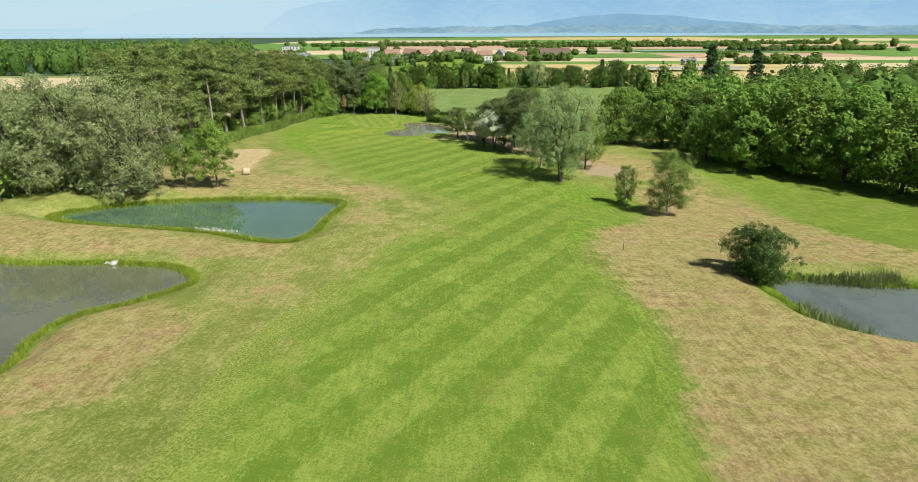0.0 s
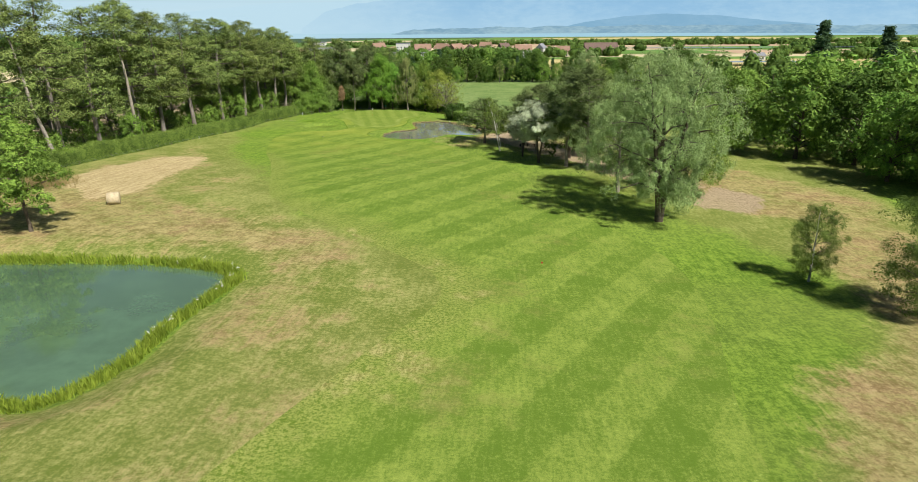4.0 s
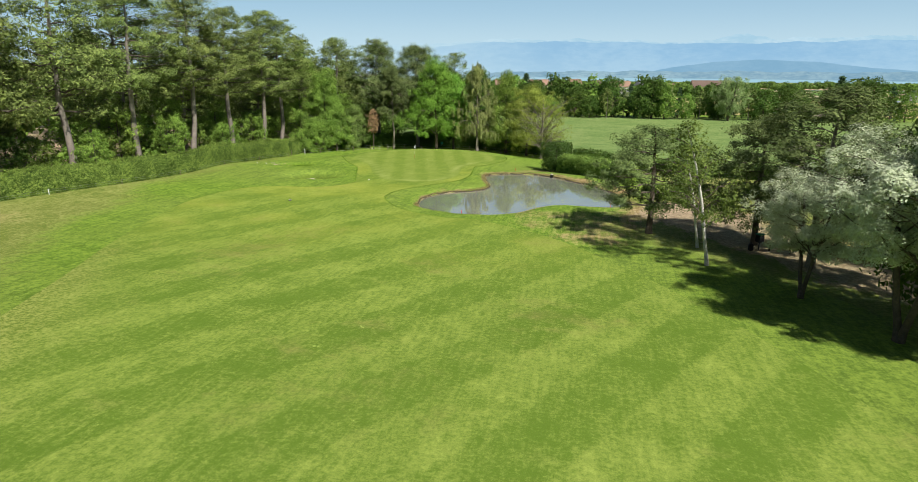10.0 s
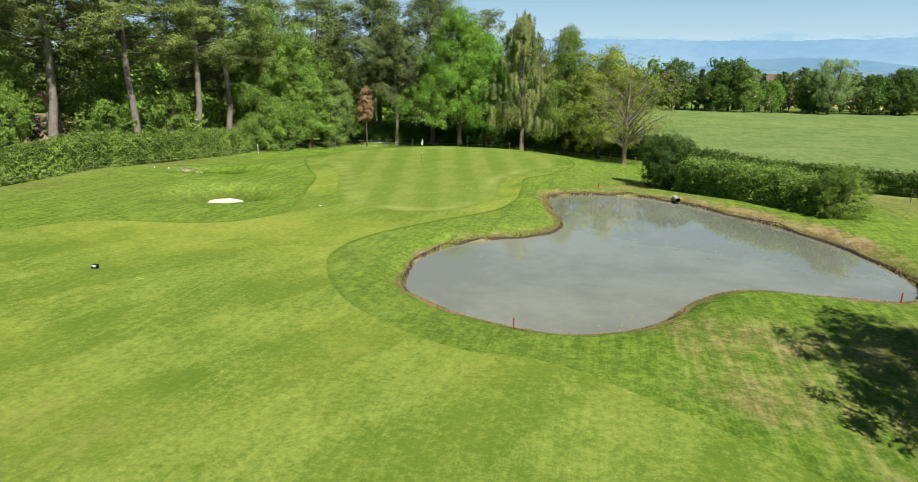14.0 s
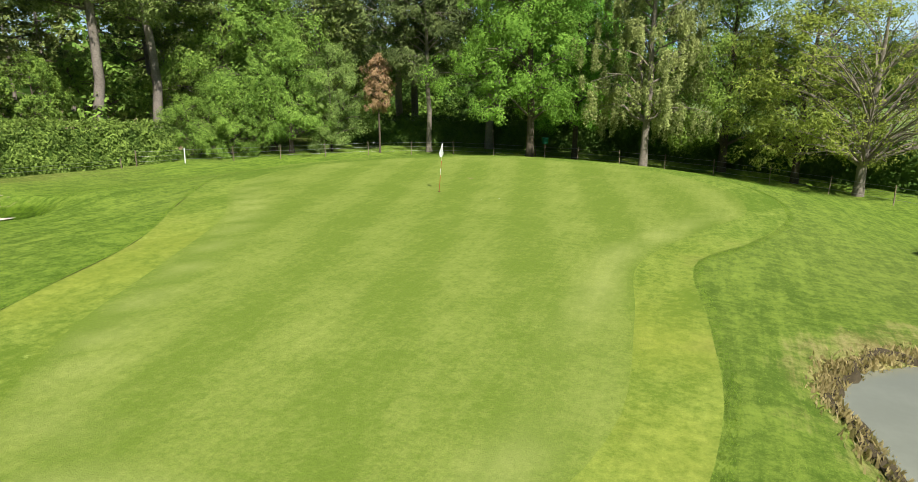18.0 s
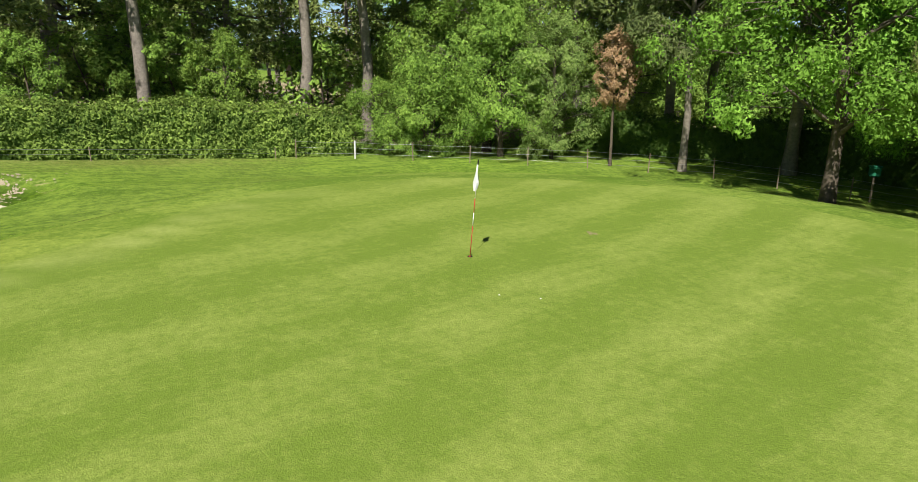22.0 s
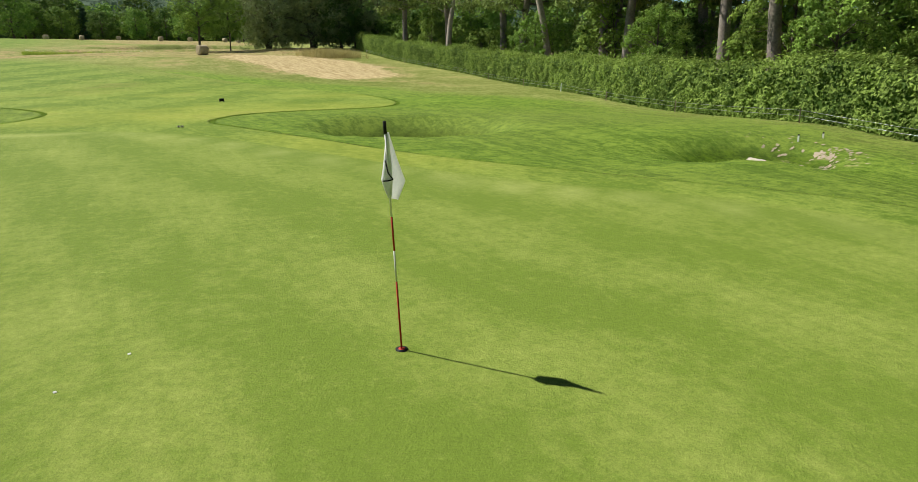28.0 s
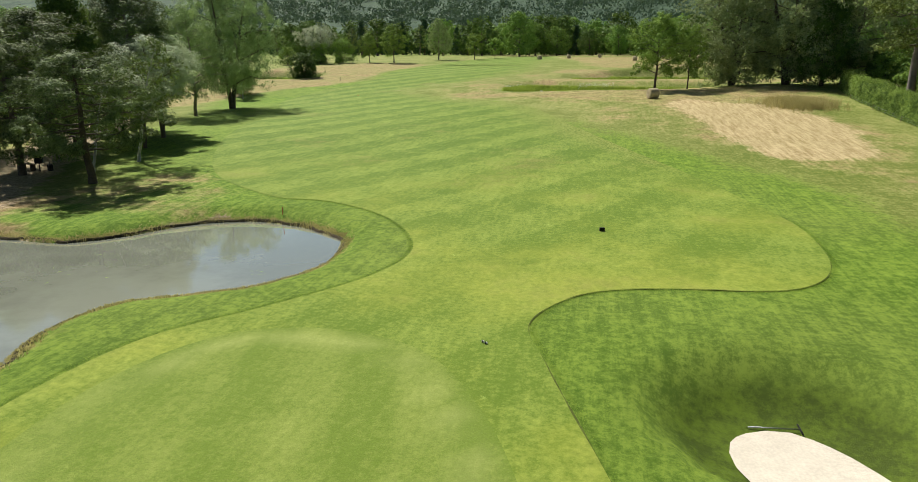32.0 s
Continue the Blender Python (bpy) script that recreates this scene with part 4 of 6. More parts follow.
# ---- trees ----
# row beside the fairway
for kind, x, y, h, w, label in [
    ("low_pine", -3.6, 174.2, 8.3, 1.05, "low spreading dark pine beside the pond"),
    ("white_birch", -0.6, 165.9, 9.2, 1.0, "slender white-barked birch under the pines"),
    ("white_birch", -0.5, 170.6, 7.4, 1.0, "leaning slender birch under the pines"),
    ("low_pine", 3.6, 172.4, 9.3, 0.9, "dark pine over bare brown earth"),
    ("silver", 3.2, 159.9, 6.5, 1.0, "small silvery grey-leaved tree with a dark trunk beside the fairway"),
    ("mid_pine", 5.8, 167.0, 11.4, 1.25, "dark pine over bare brown earth"),
    ("silver", 5.6, 154.0, 9.0, 1.02, "silvery grey-leaved tree beside the fairway"),
    ("mid_pine", 9.7, 151.6, 14.6, 1.0, "dark pine with a pale trunk beside the fairway"),
    ("mid_pine", 12.6, 149.2, 15.0, 1.05, "tall dark pine with a pale trunk beside the fairway"),
    ("dark", 10.8, 159.3, 14.2, 0.75, "dense dark broadleaf tree behind the pines"),
    ("broad", 15.8, 163.4, 14.2, 0.8, "broadleaf tree behind the pines"),
    ("slim_willow", 14.8, 134.6, 12.8, 1.0, "light green willow with a slim trunk"),
    ("willow", 17.2, 121.8, 17.6, 0.92, "large grey-green willow with several trunks beside the fairway"),
    ("birch", 30.4, 96.7, 9.7, 1.1, "small birch with a white trunk on dry grass"),
    ("birch", 25.5, 104.2, 6.5, 0.85, "small pale birch on dry grass"),
    ("bush", 31.4, 66.2, 5.7, 1.0, "dense round dark green bush beside a pond"),
    ("young", -43.5, 107.6, 10.6, 1.05, "young broadleaf tree on mown hay"),
    ("young", -48.3, 105.9, 8.8, 0.8, "slim young broadleaf tree on mown hay"),
    ("grey_willow", -55.2, 101.6, 16.6, 1.0, "wide silvery willow overhanging the pond bank"),
    ("grey_willow", -62.5, 103.0, 18.2, 1.05, "wide silvery willow overhanging the pond bank"),
    ("grey_willow", -71.0, 101.0, 17.6, 1.05, "wide silvery willow overhanging the pond bank"),
    ("dark", -66.5, 106.0, 13.0, 0.9, "dark broadleaf tree at the end of the hedge"),
    ("dark", 19.5, 146.0, 12.5, 0.75, "dense dark broadleaf tree behind the row"),
    ("broad", 24.0, 134.0, 11.5, 0.8, "full broadleaf tree behind the willow"),
    # round the green
    ("mid_pine", -41.8, 232.9, 13.8, 0.78, "pine with a leaning trunk behind the green"),
    ("dead", -44.9, 231.2, 6.8, 0.85, "dead conifer with rust-brown needles"),
    ("wispy", -48.4, 230.4, 7.4, 0.85, "light green young conifer bush behind the fence"),
    ("broad", -52.6, 229.2, 13.0, 0.95, "leafy broadleaf tree branching low behind the fence"),
    ("broad", -58.0, 231.0, 15.5, 0.95, "tall leafy broadleaf tree behind the hedge"),
    ("lime", -33.5, 230.0, 14.6, 0.95, "bright green maple behind the putting green"),
    ("lime", -31.3, 233.4, 12.8, 0.8, "bright green maple behind the putting green"),
    ("weeping_birch", -26.3, 228.2, 14.4, 1.0, "weeping birch with hanging grey-green foliage"),
    ("broad", -22.0, 231.6, 13.0, 0.85, "broadleaf tree in shade behind the green"),
    ("yellow", -18.3, 228.9, 11.0, 0.95, "yellow-green broadleaf tree behind the green"),
    ("sparse", -15.7, 226.2, 9.6, 1.0, "half-bare tree with fanned pale limbs behind the green"),
    ("mid_pine", -38.4, 236.5, 17.5, 1.0, "dark pine behind the putting green"),
    ("mid_pine", -46.6, 238.0, 18.0, 1.0, "dark pine behind the putting green"),
    ("dark", -28.0, 240.0, 13.5, 0.8, "dark broadleaf tree behind the green"),
    ("dark", -35.0, 243.0, 14.0, 0.8, "dark broadleaf tree behind the green"),
    ("broad", -53.0, 240.0, 14.0, 0.8, "broadleaf tree behind the green"),
]:
    planted(kind, x, y, h, label, "bush" if kind in ("bush", "shrub") else "tree", "trees beside the fairway" if y < 180 and x > -10 else "trees round the green" if y > 215 else "", wide=w)

# pine wood behind the hedge
for x, y, h, kind in [(-69.5, 127, 20, "pine"), (-67.2, 145, 21, "pale_pine"), (-70.5, 139, 21, "pine"), (-71, 152, 22, "pine"), (-69, 159, 21, "pine"), (-67, 167, 22, "pale_pine"),
                      (-69, 172, 22, "pine"), (-67.2, 177, 21, "pine"), (-71, 181, 21, "pine"), (-66, 187.5, 21.5, "pine"), (-62.5, 194, 20.5, "pine"), (-66.5, 198, 20.5, "pine"),
                      (-61.2, 203.6, 20, "pine"), (-66, 209, 19.5, "pine"), (-60.5, 212.5, 19, "pine"), (-60.2, 221.2, 19.5, "pine"), (-58.6, 224.6, 18.5, "pine"), (-67, 219, 17, "pine"),
                      (-60, 238, 16.5, "pine"), (-66, 232, 17, "pine"), (-53, 237, 16.5, "pine"), (-48, 244, 17, "pine"), (-41, 246, 16, "pine"), (-57, 247, 17.5, "pine"), (-64, 245, 17.5, "pine"), (-35, 249, 15, "pine")]:
    planted("wood_pine" if kind == "pine" and (x < -65.5 or y > 235) else kind, x, y, h * (1.17 if y < 185 else 1.15), "tall pine with a bare trunk behind the hedge" if kind == "pine" else "tall leaning pine with a pale bare trunk", "tree", "pines behind the hedge")
rng = random.Random(5)
spots = []
for _ in range(2600):
    x, y = rng.uniform(-118, -72), rng.uniform(92, 262)
    if all((x - a) ** 2 + (y - b) ** 2 > 46 for a, b in spots):
        spots.append((x, y))
for x, y in spots[:60]:
    k = rng.choice(["far_pine", "far_pine", "far_pine", "far_belt"]) if x > -0.52 * y else "far_belt"
    planted(k, x, y, rng.uniform(16, 21) if k == "far_pine" else rng.uniform(11, 16) if x > -0.52 * y else rng.uniform(7, 10), "tall pine in the wood" if k == "far_pine" else "broadleaf tree among the pines", "tree", "trees of the pine wood")
for i in range(30):
    y = 106 + i * 4.2
    x = -73 + 0.14 * max(0, y - 160) + rng.uniform(-2, 2)
    planted(("mid_shrub" if y > 150 else "far_shrub") if i % 3 else "belt_dark" if y > 170 else "far_dark", x, y, rng.uniform(3.6, 6.5), "leafy understorey shrub behind the hedge", "shrub", "understorey behind the hedge")

for i in range(30):
    x = -112 + i * 2.6
    planted("mid_shrub" if i % 2 else "belt_dark", x, 258 + rng.uniform(-4, 8) + 0.1 * (x + 112), rng.uniform(5, 9), "dark leafy understorey at the far edge of the wood", "shrub", "understorey at the edge of the meadow")

for x, y, h, w in [(-61.8, 186, 5.6, 0.9), (-60.6, 198.6, 6.6, 0.85), (-59.0, 207.4, 5.2, 0.9), (-59.4, 216.4, 6.2, 0.85), (-66.6, 165, 6.2, 0.9), (-69, 137, 5.4, 0.95), (-64, 201.5, 8.5, 0.9), (-64.5, 193.5, 8.0, 0.9), (-63.5, 213, 8, 0.9)]:
    planted("young", x, y, h, "leafy broadleaf undergrowth rising behind the hedge", "tree", "undergrowth behind the hedge", wide=w)

# belt on the far side of the next fairway
for x, y, h, k in [(36.7, 165.5, 13.4, "belt"), (47.3, 161, 15, "belt"), (52.6, 144, 11.5, "belt"), (57.4, 135, 16.5, "belt"), (66.4, 128.5, 18.2, "belt"), (72, 123.6, 17.6, "belt"), (77.5, 114.5, 17, "belt"),
                   (62, 140, 15, "belt_dark"), (70, 134, 16, "belt_dark"), (42, 172, 13, "belt"), (54, 156, 14, "belt_dark"), (83, 106, 17, "belt"), (88, 97, 17, "belt_dark"), (92, 86, 16, "belt"), (97, 76, 16, "belt")]:
    planted(k, x, y, h, "full-leaved broadleaf tree in the belt" if k != "lime" else "bright green broadleaf tree in the belt", "tree", "trees of the far belt")
spots = []
for _ in range(3000):
    u, v = rng.uniform(0, 1), rng.uniform(8, 60)
    x, y = 40 + 62 * u + v * 0.62, 176 - 100 * u + v * 0.72
    if all((x - a) ** 2 + (y - b) ** 2 > 55 for a, b in spots):
        spots.append((x, y))
for x, y in spots[:52]:
    planted(rng.choice(["far_belt", "far_belt", "far_dark"]), x, y, rng.uniform(11, 15.5), "broadleaf tree in the belt", "tree", "trees of the far belt")
for x, y, h in [(92, 258, 24), (106, 250, 22), (60, 270, 12)]:
    planted("spruce", x, y, h, "tall dark conifer above the belt", "tree", "conifers")
planted("broad", 27, 196, 12.5, "dense rounded tree behind the row of pines", "tree", wide=0.9)

# trees towards the tee and beyond
for x, y, h, k in [(28, 8, 11, "young"), (36, 8, 8.4, "young"), (19, -14, 13, "slim_willow"), (8, -22, 8.4, "young"), (2, -30, 7, "young"), (53, 9, 11, "silver"), (50, 14, 6, "shrub"), (45, 8, 7, "shrub"), (58, 20, 5, "shrub"), (60, 2, 12, "belt_dark"),
                   (-2, -70, 17, "belt"), (-16, -92, 12, "belt"), (-6, -96, 14, "belt"), (-42, -80, 12, "belt"), (-30, -96, 11, "belt_dark"), (-60, -70, 14, "belt"), (-74, -30, 14, "belt"), (-90, 0, 15, "belt_dark"), (-96, 30, 15, "belt"), (-88, 60, 16, "belt_dark"), (-84, 78, 15, "belt")]:
    planted(k, x, y, h, "broadleaf tree in the rough near the tee", "tree", "trees near the tee")
spots = []
for _ in range(2500):
    x, y = rng.uniform(-190, 170), rng.uniform(-190, -98)
    if all((x - a) ** 2 + (y - b) ** 2 > 55 for a, b in spots):
        spots.append((x, y))
for x, y in spots[:165]:
    k = rng.choice(["far_belt", "far_dark", "far_dark", "far_spruce"] if x < 40 else ["far_pine", "far_dark", "far_spruce"])
    planted(k, x, y, rng.uniform(12, 19), "broadleaf or conifer tree in the wood behind the tee", "tree", "trees of the wood behind the tee")


# ---- far woods ----
def woods(name, spots, size, leaves, leaf, label, seed, core=True):
    """Many crowns seen from far away: a shell of leaf sprays over an added dark hull that stops see-through."""
    r = np.random.default_rng(seed)
    V, W, G, o = [], [], [], 0
    a = np.linspace(0, 2 * np.pi, 8, endpoint=False)
    ring = [(0.55, -0.95), (0.95, -0.45), (1.0, 0.1), (0.75, 0.6), (0.3, 0.92)]
    for x, y, h, w in spots:
        zc = at(x, y) + h * 0.46
        n = unit(r.normal(size=(leaves, 3)))
        lump = 0.82 + 0.2 * np.sin(n[:, 0] * 5 + x) * np.cos(n[:, 1] * 6 + y) + r.normal(0, 0.06, leaves)
        c = n * lump[:, None] * np.array([w, w, h * 0.56]) + np.array([x, y, zc])
        v, _ = leaf_quads(r, c, unit(n * 1.4 + r.normal(0, 0.5, n.shape)), size, 1.5)
        V.append(v)
        if not core:
            continue
        # Added dark hull, so nothing bright shows between the sprays.
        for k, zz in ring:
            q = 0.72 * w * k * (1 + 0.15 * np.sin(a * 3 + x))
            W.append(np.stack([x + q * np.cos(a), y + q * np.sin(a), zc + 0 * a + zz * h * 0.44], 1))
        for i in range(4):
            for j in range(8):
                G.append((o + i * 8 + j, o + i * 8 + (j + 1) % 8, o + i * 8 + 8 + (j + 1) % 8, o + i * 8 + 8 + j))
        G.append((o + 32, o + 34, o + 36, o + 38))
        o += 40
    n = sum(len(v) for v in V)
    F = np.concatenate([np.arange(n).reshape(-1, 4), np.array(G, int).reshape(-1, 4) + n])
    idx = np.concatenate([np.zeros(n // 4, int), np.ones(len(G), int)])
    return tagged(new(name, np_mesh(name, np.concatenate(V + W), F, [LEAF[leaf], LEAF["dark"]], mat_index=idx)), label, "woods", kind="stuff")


r = np.random.default_rng(3)
for x in np.arange(-66, 86, 4.1):
    for row in (0, 1):
        planted(rng.choice(["belt", "belt_dark", "belt_dark", "belt_dark", "far_pine"]) if row == 0 else rng.choice(["far_belt", "far_dark", "far_spruce"]), x + rng.uniform(-2, 2), 342 + 0.05 * x + rng.uniform(-4, 4) + row * 9, rng.choice([7.5, 8.5, 9.5, 10.5, 12]) + rng.uniform(-1, 1) + row, "broadleaf or conifer tree in the line beyond the meadow", "tree", "tree line beyond the meadow", wide=rng.uniform(0.75, 1.05))
planted("willow", 33, 338, 13, "large rounded grey-green tree in front of the tree line", "tree", "tree line beyond the meadow", wide=1.0)
line = [(x + r.uniform(-2, 2), 345 + 0.05 * x + r.uniform(-5, 9), r.uniform(10, 14), r.uniform(4, 6.5)) for x in np.arange(-180, -64, 3.4)]
line += [(x, 300 + r.uniform(-20, 40), r.uniform(9, 16), r.uniform(4, 6)) for x in np.arange(78, 240, 6)]
line += [(x, 235 + r.uniform(-10, 40), r.uniform(10, 17), r.uniform(4.5, 6.5)) for x in np.arange(115, 260, 5)]
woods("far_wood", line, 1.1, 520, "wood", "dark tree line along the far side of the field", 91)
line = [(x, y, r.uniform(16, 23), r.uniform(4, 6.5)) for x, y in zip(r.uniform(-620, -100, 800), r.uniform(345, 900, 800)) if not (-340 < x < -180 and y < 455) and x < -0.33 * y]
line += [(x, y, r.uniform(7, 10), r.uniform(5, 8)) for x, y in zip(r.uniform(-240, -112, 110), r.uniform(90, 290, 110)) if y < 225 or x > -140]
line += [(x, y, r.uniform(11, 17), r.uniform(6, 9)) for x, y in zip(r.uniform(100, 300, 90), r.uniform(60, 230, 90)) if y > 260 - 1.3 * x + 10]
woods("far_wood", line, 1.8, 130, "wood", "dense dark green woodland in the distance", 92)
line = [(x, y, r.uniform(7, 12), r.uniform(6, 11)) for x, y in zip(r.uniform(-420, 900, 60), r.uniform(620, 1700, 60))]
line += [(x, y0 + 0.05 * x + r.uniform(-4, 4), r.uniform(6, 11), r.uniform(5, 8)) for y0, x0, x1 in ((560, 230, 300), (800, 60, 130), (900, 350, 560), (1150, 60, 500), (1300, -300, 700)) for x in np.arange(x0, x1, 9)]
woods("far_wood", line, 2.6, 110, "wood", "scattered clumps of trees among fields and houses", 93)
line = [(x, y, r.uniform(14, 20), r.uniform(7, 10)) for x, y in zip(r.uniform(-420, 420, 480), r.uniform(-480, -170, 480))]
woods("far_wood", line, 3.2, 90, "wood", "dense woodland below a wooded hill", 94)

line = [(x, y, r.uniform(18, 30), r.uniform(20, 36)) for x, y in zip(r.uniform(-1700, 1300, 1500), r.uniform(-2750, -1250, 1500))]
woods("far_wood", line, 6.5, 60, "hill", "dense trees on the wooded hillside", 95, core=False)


line = [(hx + r.uniform(-16, 16), hy - r.uniform(8, 26), r.uniform(6, 10), r.uniform(3, 6)) for hx, hy in ((-182, 641), (-161, 626), (-214, 798), (-86, 581), (-66, 590), (-78, 663), (-48, 672), (-35, 660), (12, 627), (29, 667), (48, 660), (81, 662), (-5, 727), (-130, 720), (-108, 740)) for k in range(8)]
woods("far_wood", line, 1.8, 90, "wood", "garden trees among the village houses", 96)


# ---- hedges ----
def hedge(name, line, h, w, leaf, density, size, label, seed, ragged=0.12):
    r = np.random.default_rng(seed)
    p = np.array(line, float)
    seg = np.linalg.norm(np.diff(p, axis=0), axis=1)
    s = np.concatenate([[0], seg.cumsum()])
    q = np.arange(0, s[-1], 0.8)
    cx, cy = np.interp(q, s, p[:, 0]), np.interp(q, s, p[:, 1])
    tx, ty = np.gradient(cx), np.gradient(cy)
    ln = np.hypot(tx, ty)
    nx, ny = -ty / ln, tx / ln
    z = land(cx, cy)
    hh = h * (1 + 0.06 * np.sin(q * 0.5) + r.normal(0, 0.03, len(q)))
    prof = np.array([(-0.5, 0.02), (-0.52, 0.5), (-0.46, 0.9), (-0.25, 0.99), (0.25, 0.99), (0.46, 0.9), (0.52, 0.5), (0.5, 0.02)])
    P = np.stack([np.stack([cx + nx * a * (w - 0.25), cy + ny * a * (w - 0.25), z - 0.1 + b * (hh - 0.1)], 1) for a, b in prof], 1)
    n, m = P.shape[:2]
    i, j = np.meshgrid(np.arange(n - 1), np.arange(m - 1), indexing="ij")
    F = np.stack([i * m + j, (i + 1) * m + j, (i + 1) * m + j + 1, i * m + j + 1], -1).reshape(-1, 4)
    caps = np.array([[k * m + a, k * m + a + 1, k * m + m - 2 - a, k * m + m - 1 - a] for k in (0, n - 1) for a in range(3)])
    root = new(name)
    # Added dark box behind the leaves fills the gaps between them.
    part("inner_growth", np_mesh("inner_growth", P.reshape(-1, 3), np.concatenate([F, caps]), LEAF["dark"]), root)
    N = int(s[-1] * (2 * h + w) * density)
    u = r.uniform(0, s[-1], N)
    v = r.uniform(0, 2 * h + w, N)
    side = np.where(v < h, -1, np.where(v > h + w, 1, 0))
    a = np.where(side == 0, (v - h) / w - 0.5, side * 0.5)
    local = np.interp(u, q, hh)
    b = np.where(side == 0, 1.0, np.where(side < 0, v / h, (2 * h + w - v) / h)) * local
    bulge = r.normal(0, ragged * 0.7, N) + 0.07 * np.sin(u * 2.1) * np.cos(v * 3.3) + 0.12 * np.sin(u * 4.7 + 2.0 * np.sin(v * 2.9)) * np.sin(v * 5.1 + u * 0.7)
    X, Y = np.interp(u, q, cx), np.interp(u, q, cy)
    NXv, NYv = np.interp(u, q, nx), np.interp(u, q, ny)
    off = a * w + side * bulge
    C = np.stack([X + NXv * off, Y + NYv * off, np.interp(u, q, z) + b + np.where(side == 0, np.abs(bulge) * 1.6 - 0.05, 0)], 1)
    norm = np.stack([NXv * side, NYv * side, (side == 0) * 1.0 + 0.25], 1)
    LV, LFc = leaf_tris(r, C, unit(norm + np.array([0, 0, 0.3]) + r.normal(0, 0.5, norm.shape)), size, 1.5, 0.3)
    part("leaves", np_mesh("leaves", LV, LFc, LEAF[leaf]), root)
    return tagged(root, label, "hedge")


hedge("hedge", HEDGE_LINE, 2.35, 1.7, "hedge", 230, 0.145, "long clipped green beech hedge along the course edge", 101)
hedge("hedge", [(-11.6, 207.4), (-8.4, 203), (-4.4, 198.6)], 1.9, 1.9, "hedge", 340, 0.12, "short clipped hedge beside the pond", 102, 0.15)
# Tree shade is put into this hedge through its darker leaf colour.
hedge("hedge", [(-52, 234), (-42, 237.5), (-33, 238.6), (-25, 235.6), (-17, 231.6), (-11, 227)], 2.2, 1.6, "dark", 90, 0.2, "hedge behind the green, the shade under the trees put into its dark leaves", 103)
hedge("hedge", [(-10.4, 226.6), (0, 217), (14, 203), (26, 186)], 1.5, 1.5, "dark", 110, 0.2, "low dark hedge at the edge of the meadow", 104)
planted("shrub", -4.3, 198.4, 2.6, "leafy rounded end of the short hedge", "shrub")
planted("bush", -12.6, 209.4, 3.7, "rounded dark green shrub at the end of the hedge", "shrub")
planted("shrub", -54.4, 223.6, 3.8, "leafy shrub growing out of the hedge end", "shrub")
planted("shrub", -53.2, 225.4, 4.6, "leafy shrub at the end of the hedge", "shrub")
planted("broad", -50.6, 228.6, 9.0, "leafy broadleaf tree branching to the ground behind the fence", "tree", wide=0.85)

# ---- distance: fields, lake, far shore, mountains ----
def field_mat(name, a, b):
    g = Graph(name)
    n = g.math("ADD", g.math("MULTIPLY", g.noise(0.9, 6, 0.75), 0.5), g.math("MULTIPLY", g.noise(0.04, 4, 0.6), 0.5))
    return g.done(g.mix(g.ramp(n, 0.36, 0.64), a, b), 0.95)


FIELD = dict(meadow=field_mat("meadow", (0.125, 0.200, 0.050), (0.245, 0.310, 0.105)), wheat=field_mat("ripe_wheat", (0.39, 0.32, 0.13), (0.50, 0.42, 0.20)),
             stubble=field_mat("stubble", (0.44, 0.37, 0.22), (0.55, 0.47, 0.30)), crop=field_mat("green_crop", (0.09, 0.19, 0.035), (0.15, 0.27, 0.06)),
             soil=field_mat("bare_soil", (0.38, 0.26, 0.17), (0.46, 0.34, 0.23)), glass=plain("greenhouse_glass", (0.30, 0.36, 0.46), 0.2, 0.2, 0.4, bump=0))


def field(x0, x1, y0, y1, kind, label, skew=0.0, lift=0.12):
    u, v = np.meshgrid(np.linspace(0, 1, 9), np.linspace(0, 1, 9), indexing="ij")
    Y = y0 + (y1 - y0) * v + skew * (u - 0.5)
    X = x0 + (x1 - x0) * u
    V = np.stack([X, Y, land(X, Y) + lift], -1).reshape(-1, 3)
    i, j = np.meshgrid(np.arange(8), np.arange(8), indexing="ij")
    F = np.stack([i * 9 + j, (i + 1) * 9 + j, (i + 1) * 9 + j + 1, i * 9 + j + 1], -1).reshape(-1, 4)
    tagged(new("field", np_mesh("field", V, F, FIELD[kind], smooth=True)), label, "field", kind="structure")


field(-345, -188, 340, 438, "stubble", "pale mown stubble field beside the wood")
field(-345, -190, 439, 458, "meadow", "strip of green meadow below the wood")
rf = random.Random(9)
y = 372
for depth, kinds in [(110, ["wheat", "wheat"]), (34, ["crop", "wheat"]), (60, ["wheat", "stubble", "wheat"]), (50, ["crop", "stubble"]), (80, ["stubble", "wheat", "crop"]), (130, ["soil", "crop", "stubble"]),
                     (190, ["crop", "wheat", "stubble"]), (260, ["stubble", "crop", "soil"]), (360, ["wheat", "crop", "stubble"]), (420, ["crop", "stubble", "wheat"]), (600, ["crop", "wheat", "crop"])]:
    x = 20.0 if y < 640 else -500.0
    step = 90 + (y - 372) * 0.22
    while x < 260 + y * 1.0:
        w = step * rf.uniform(0.7, 1.7)
        k = rf.choice(kinds)
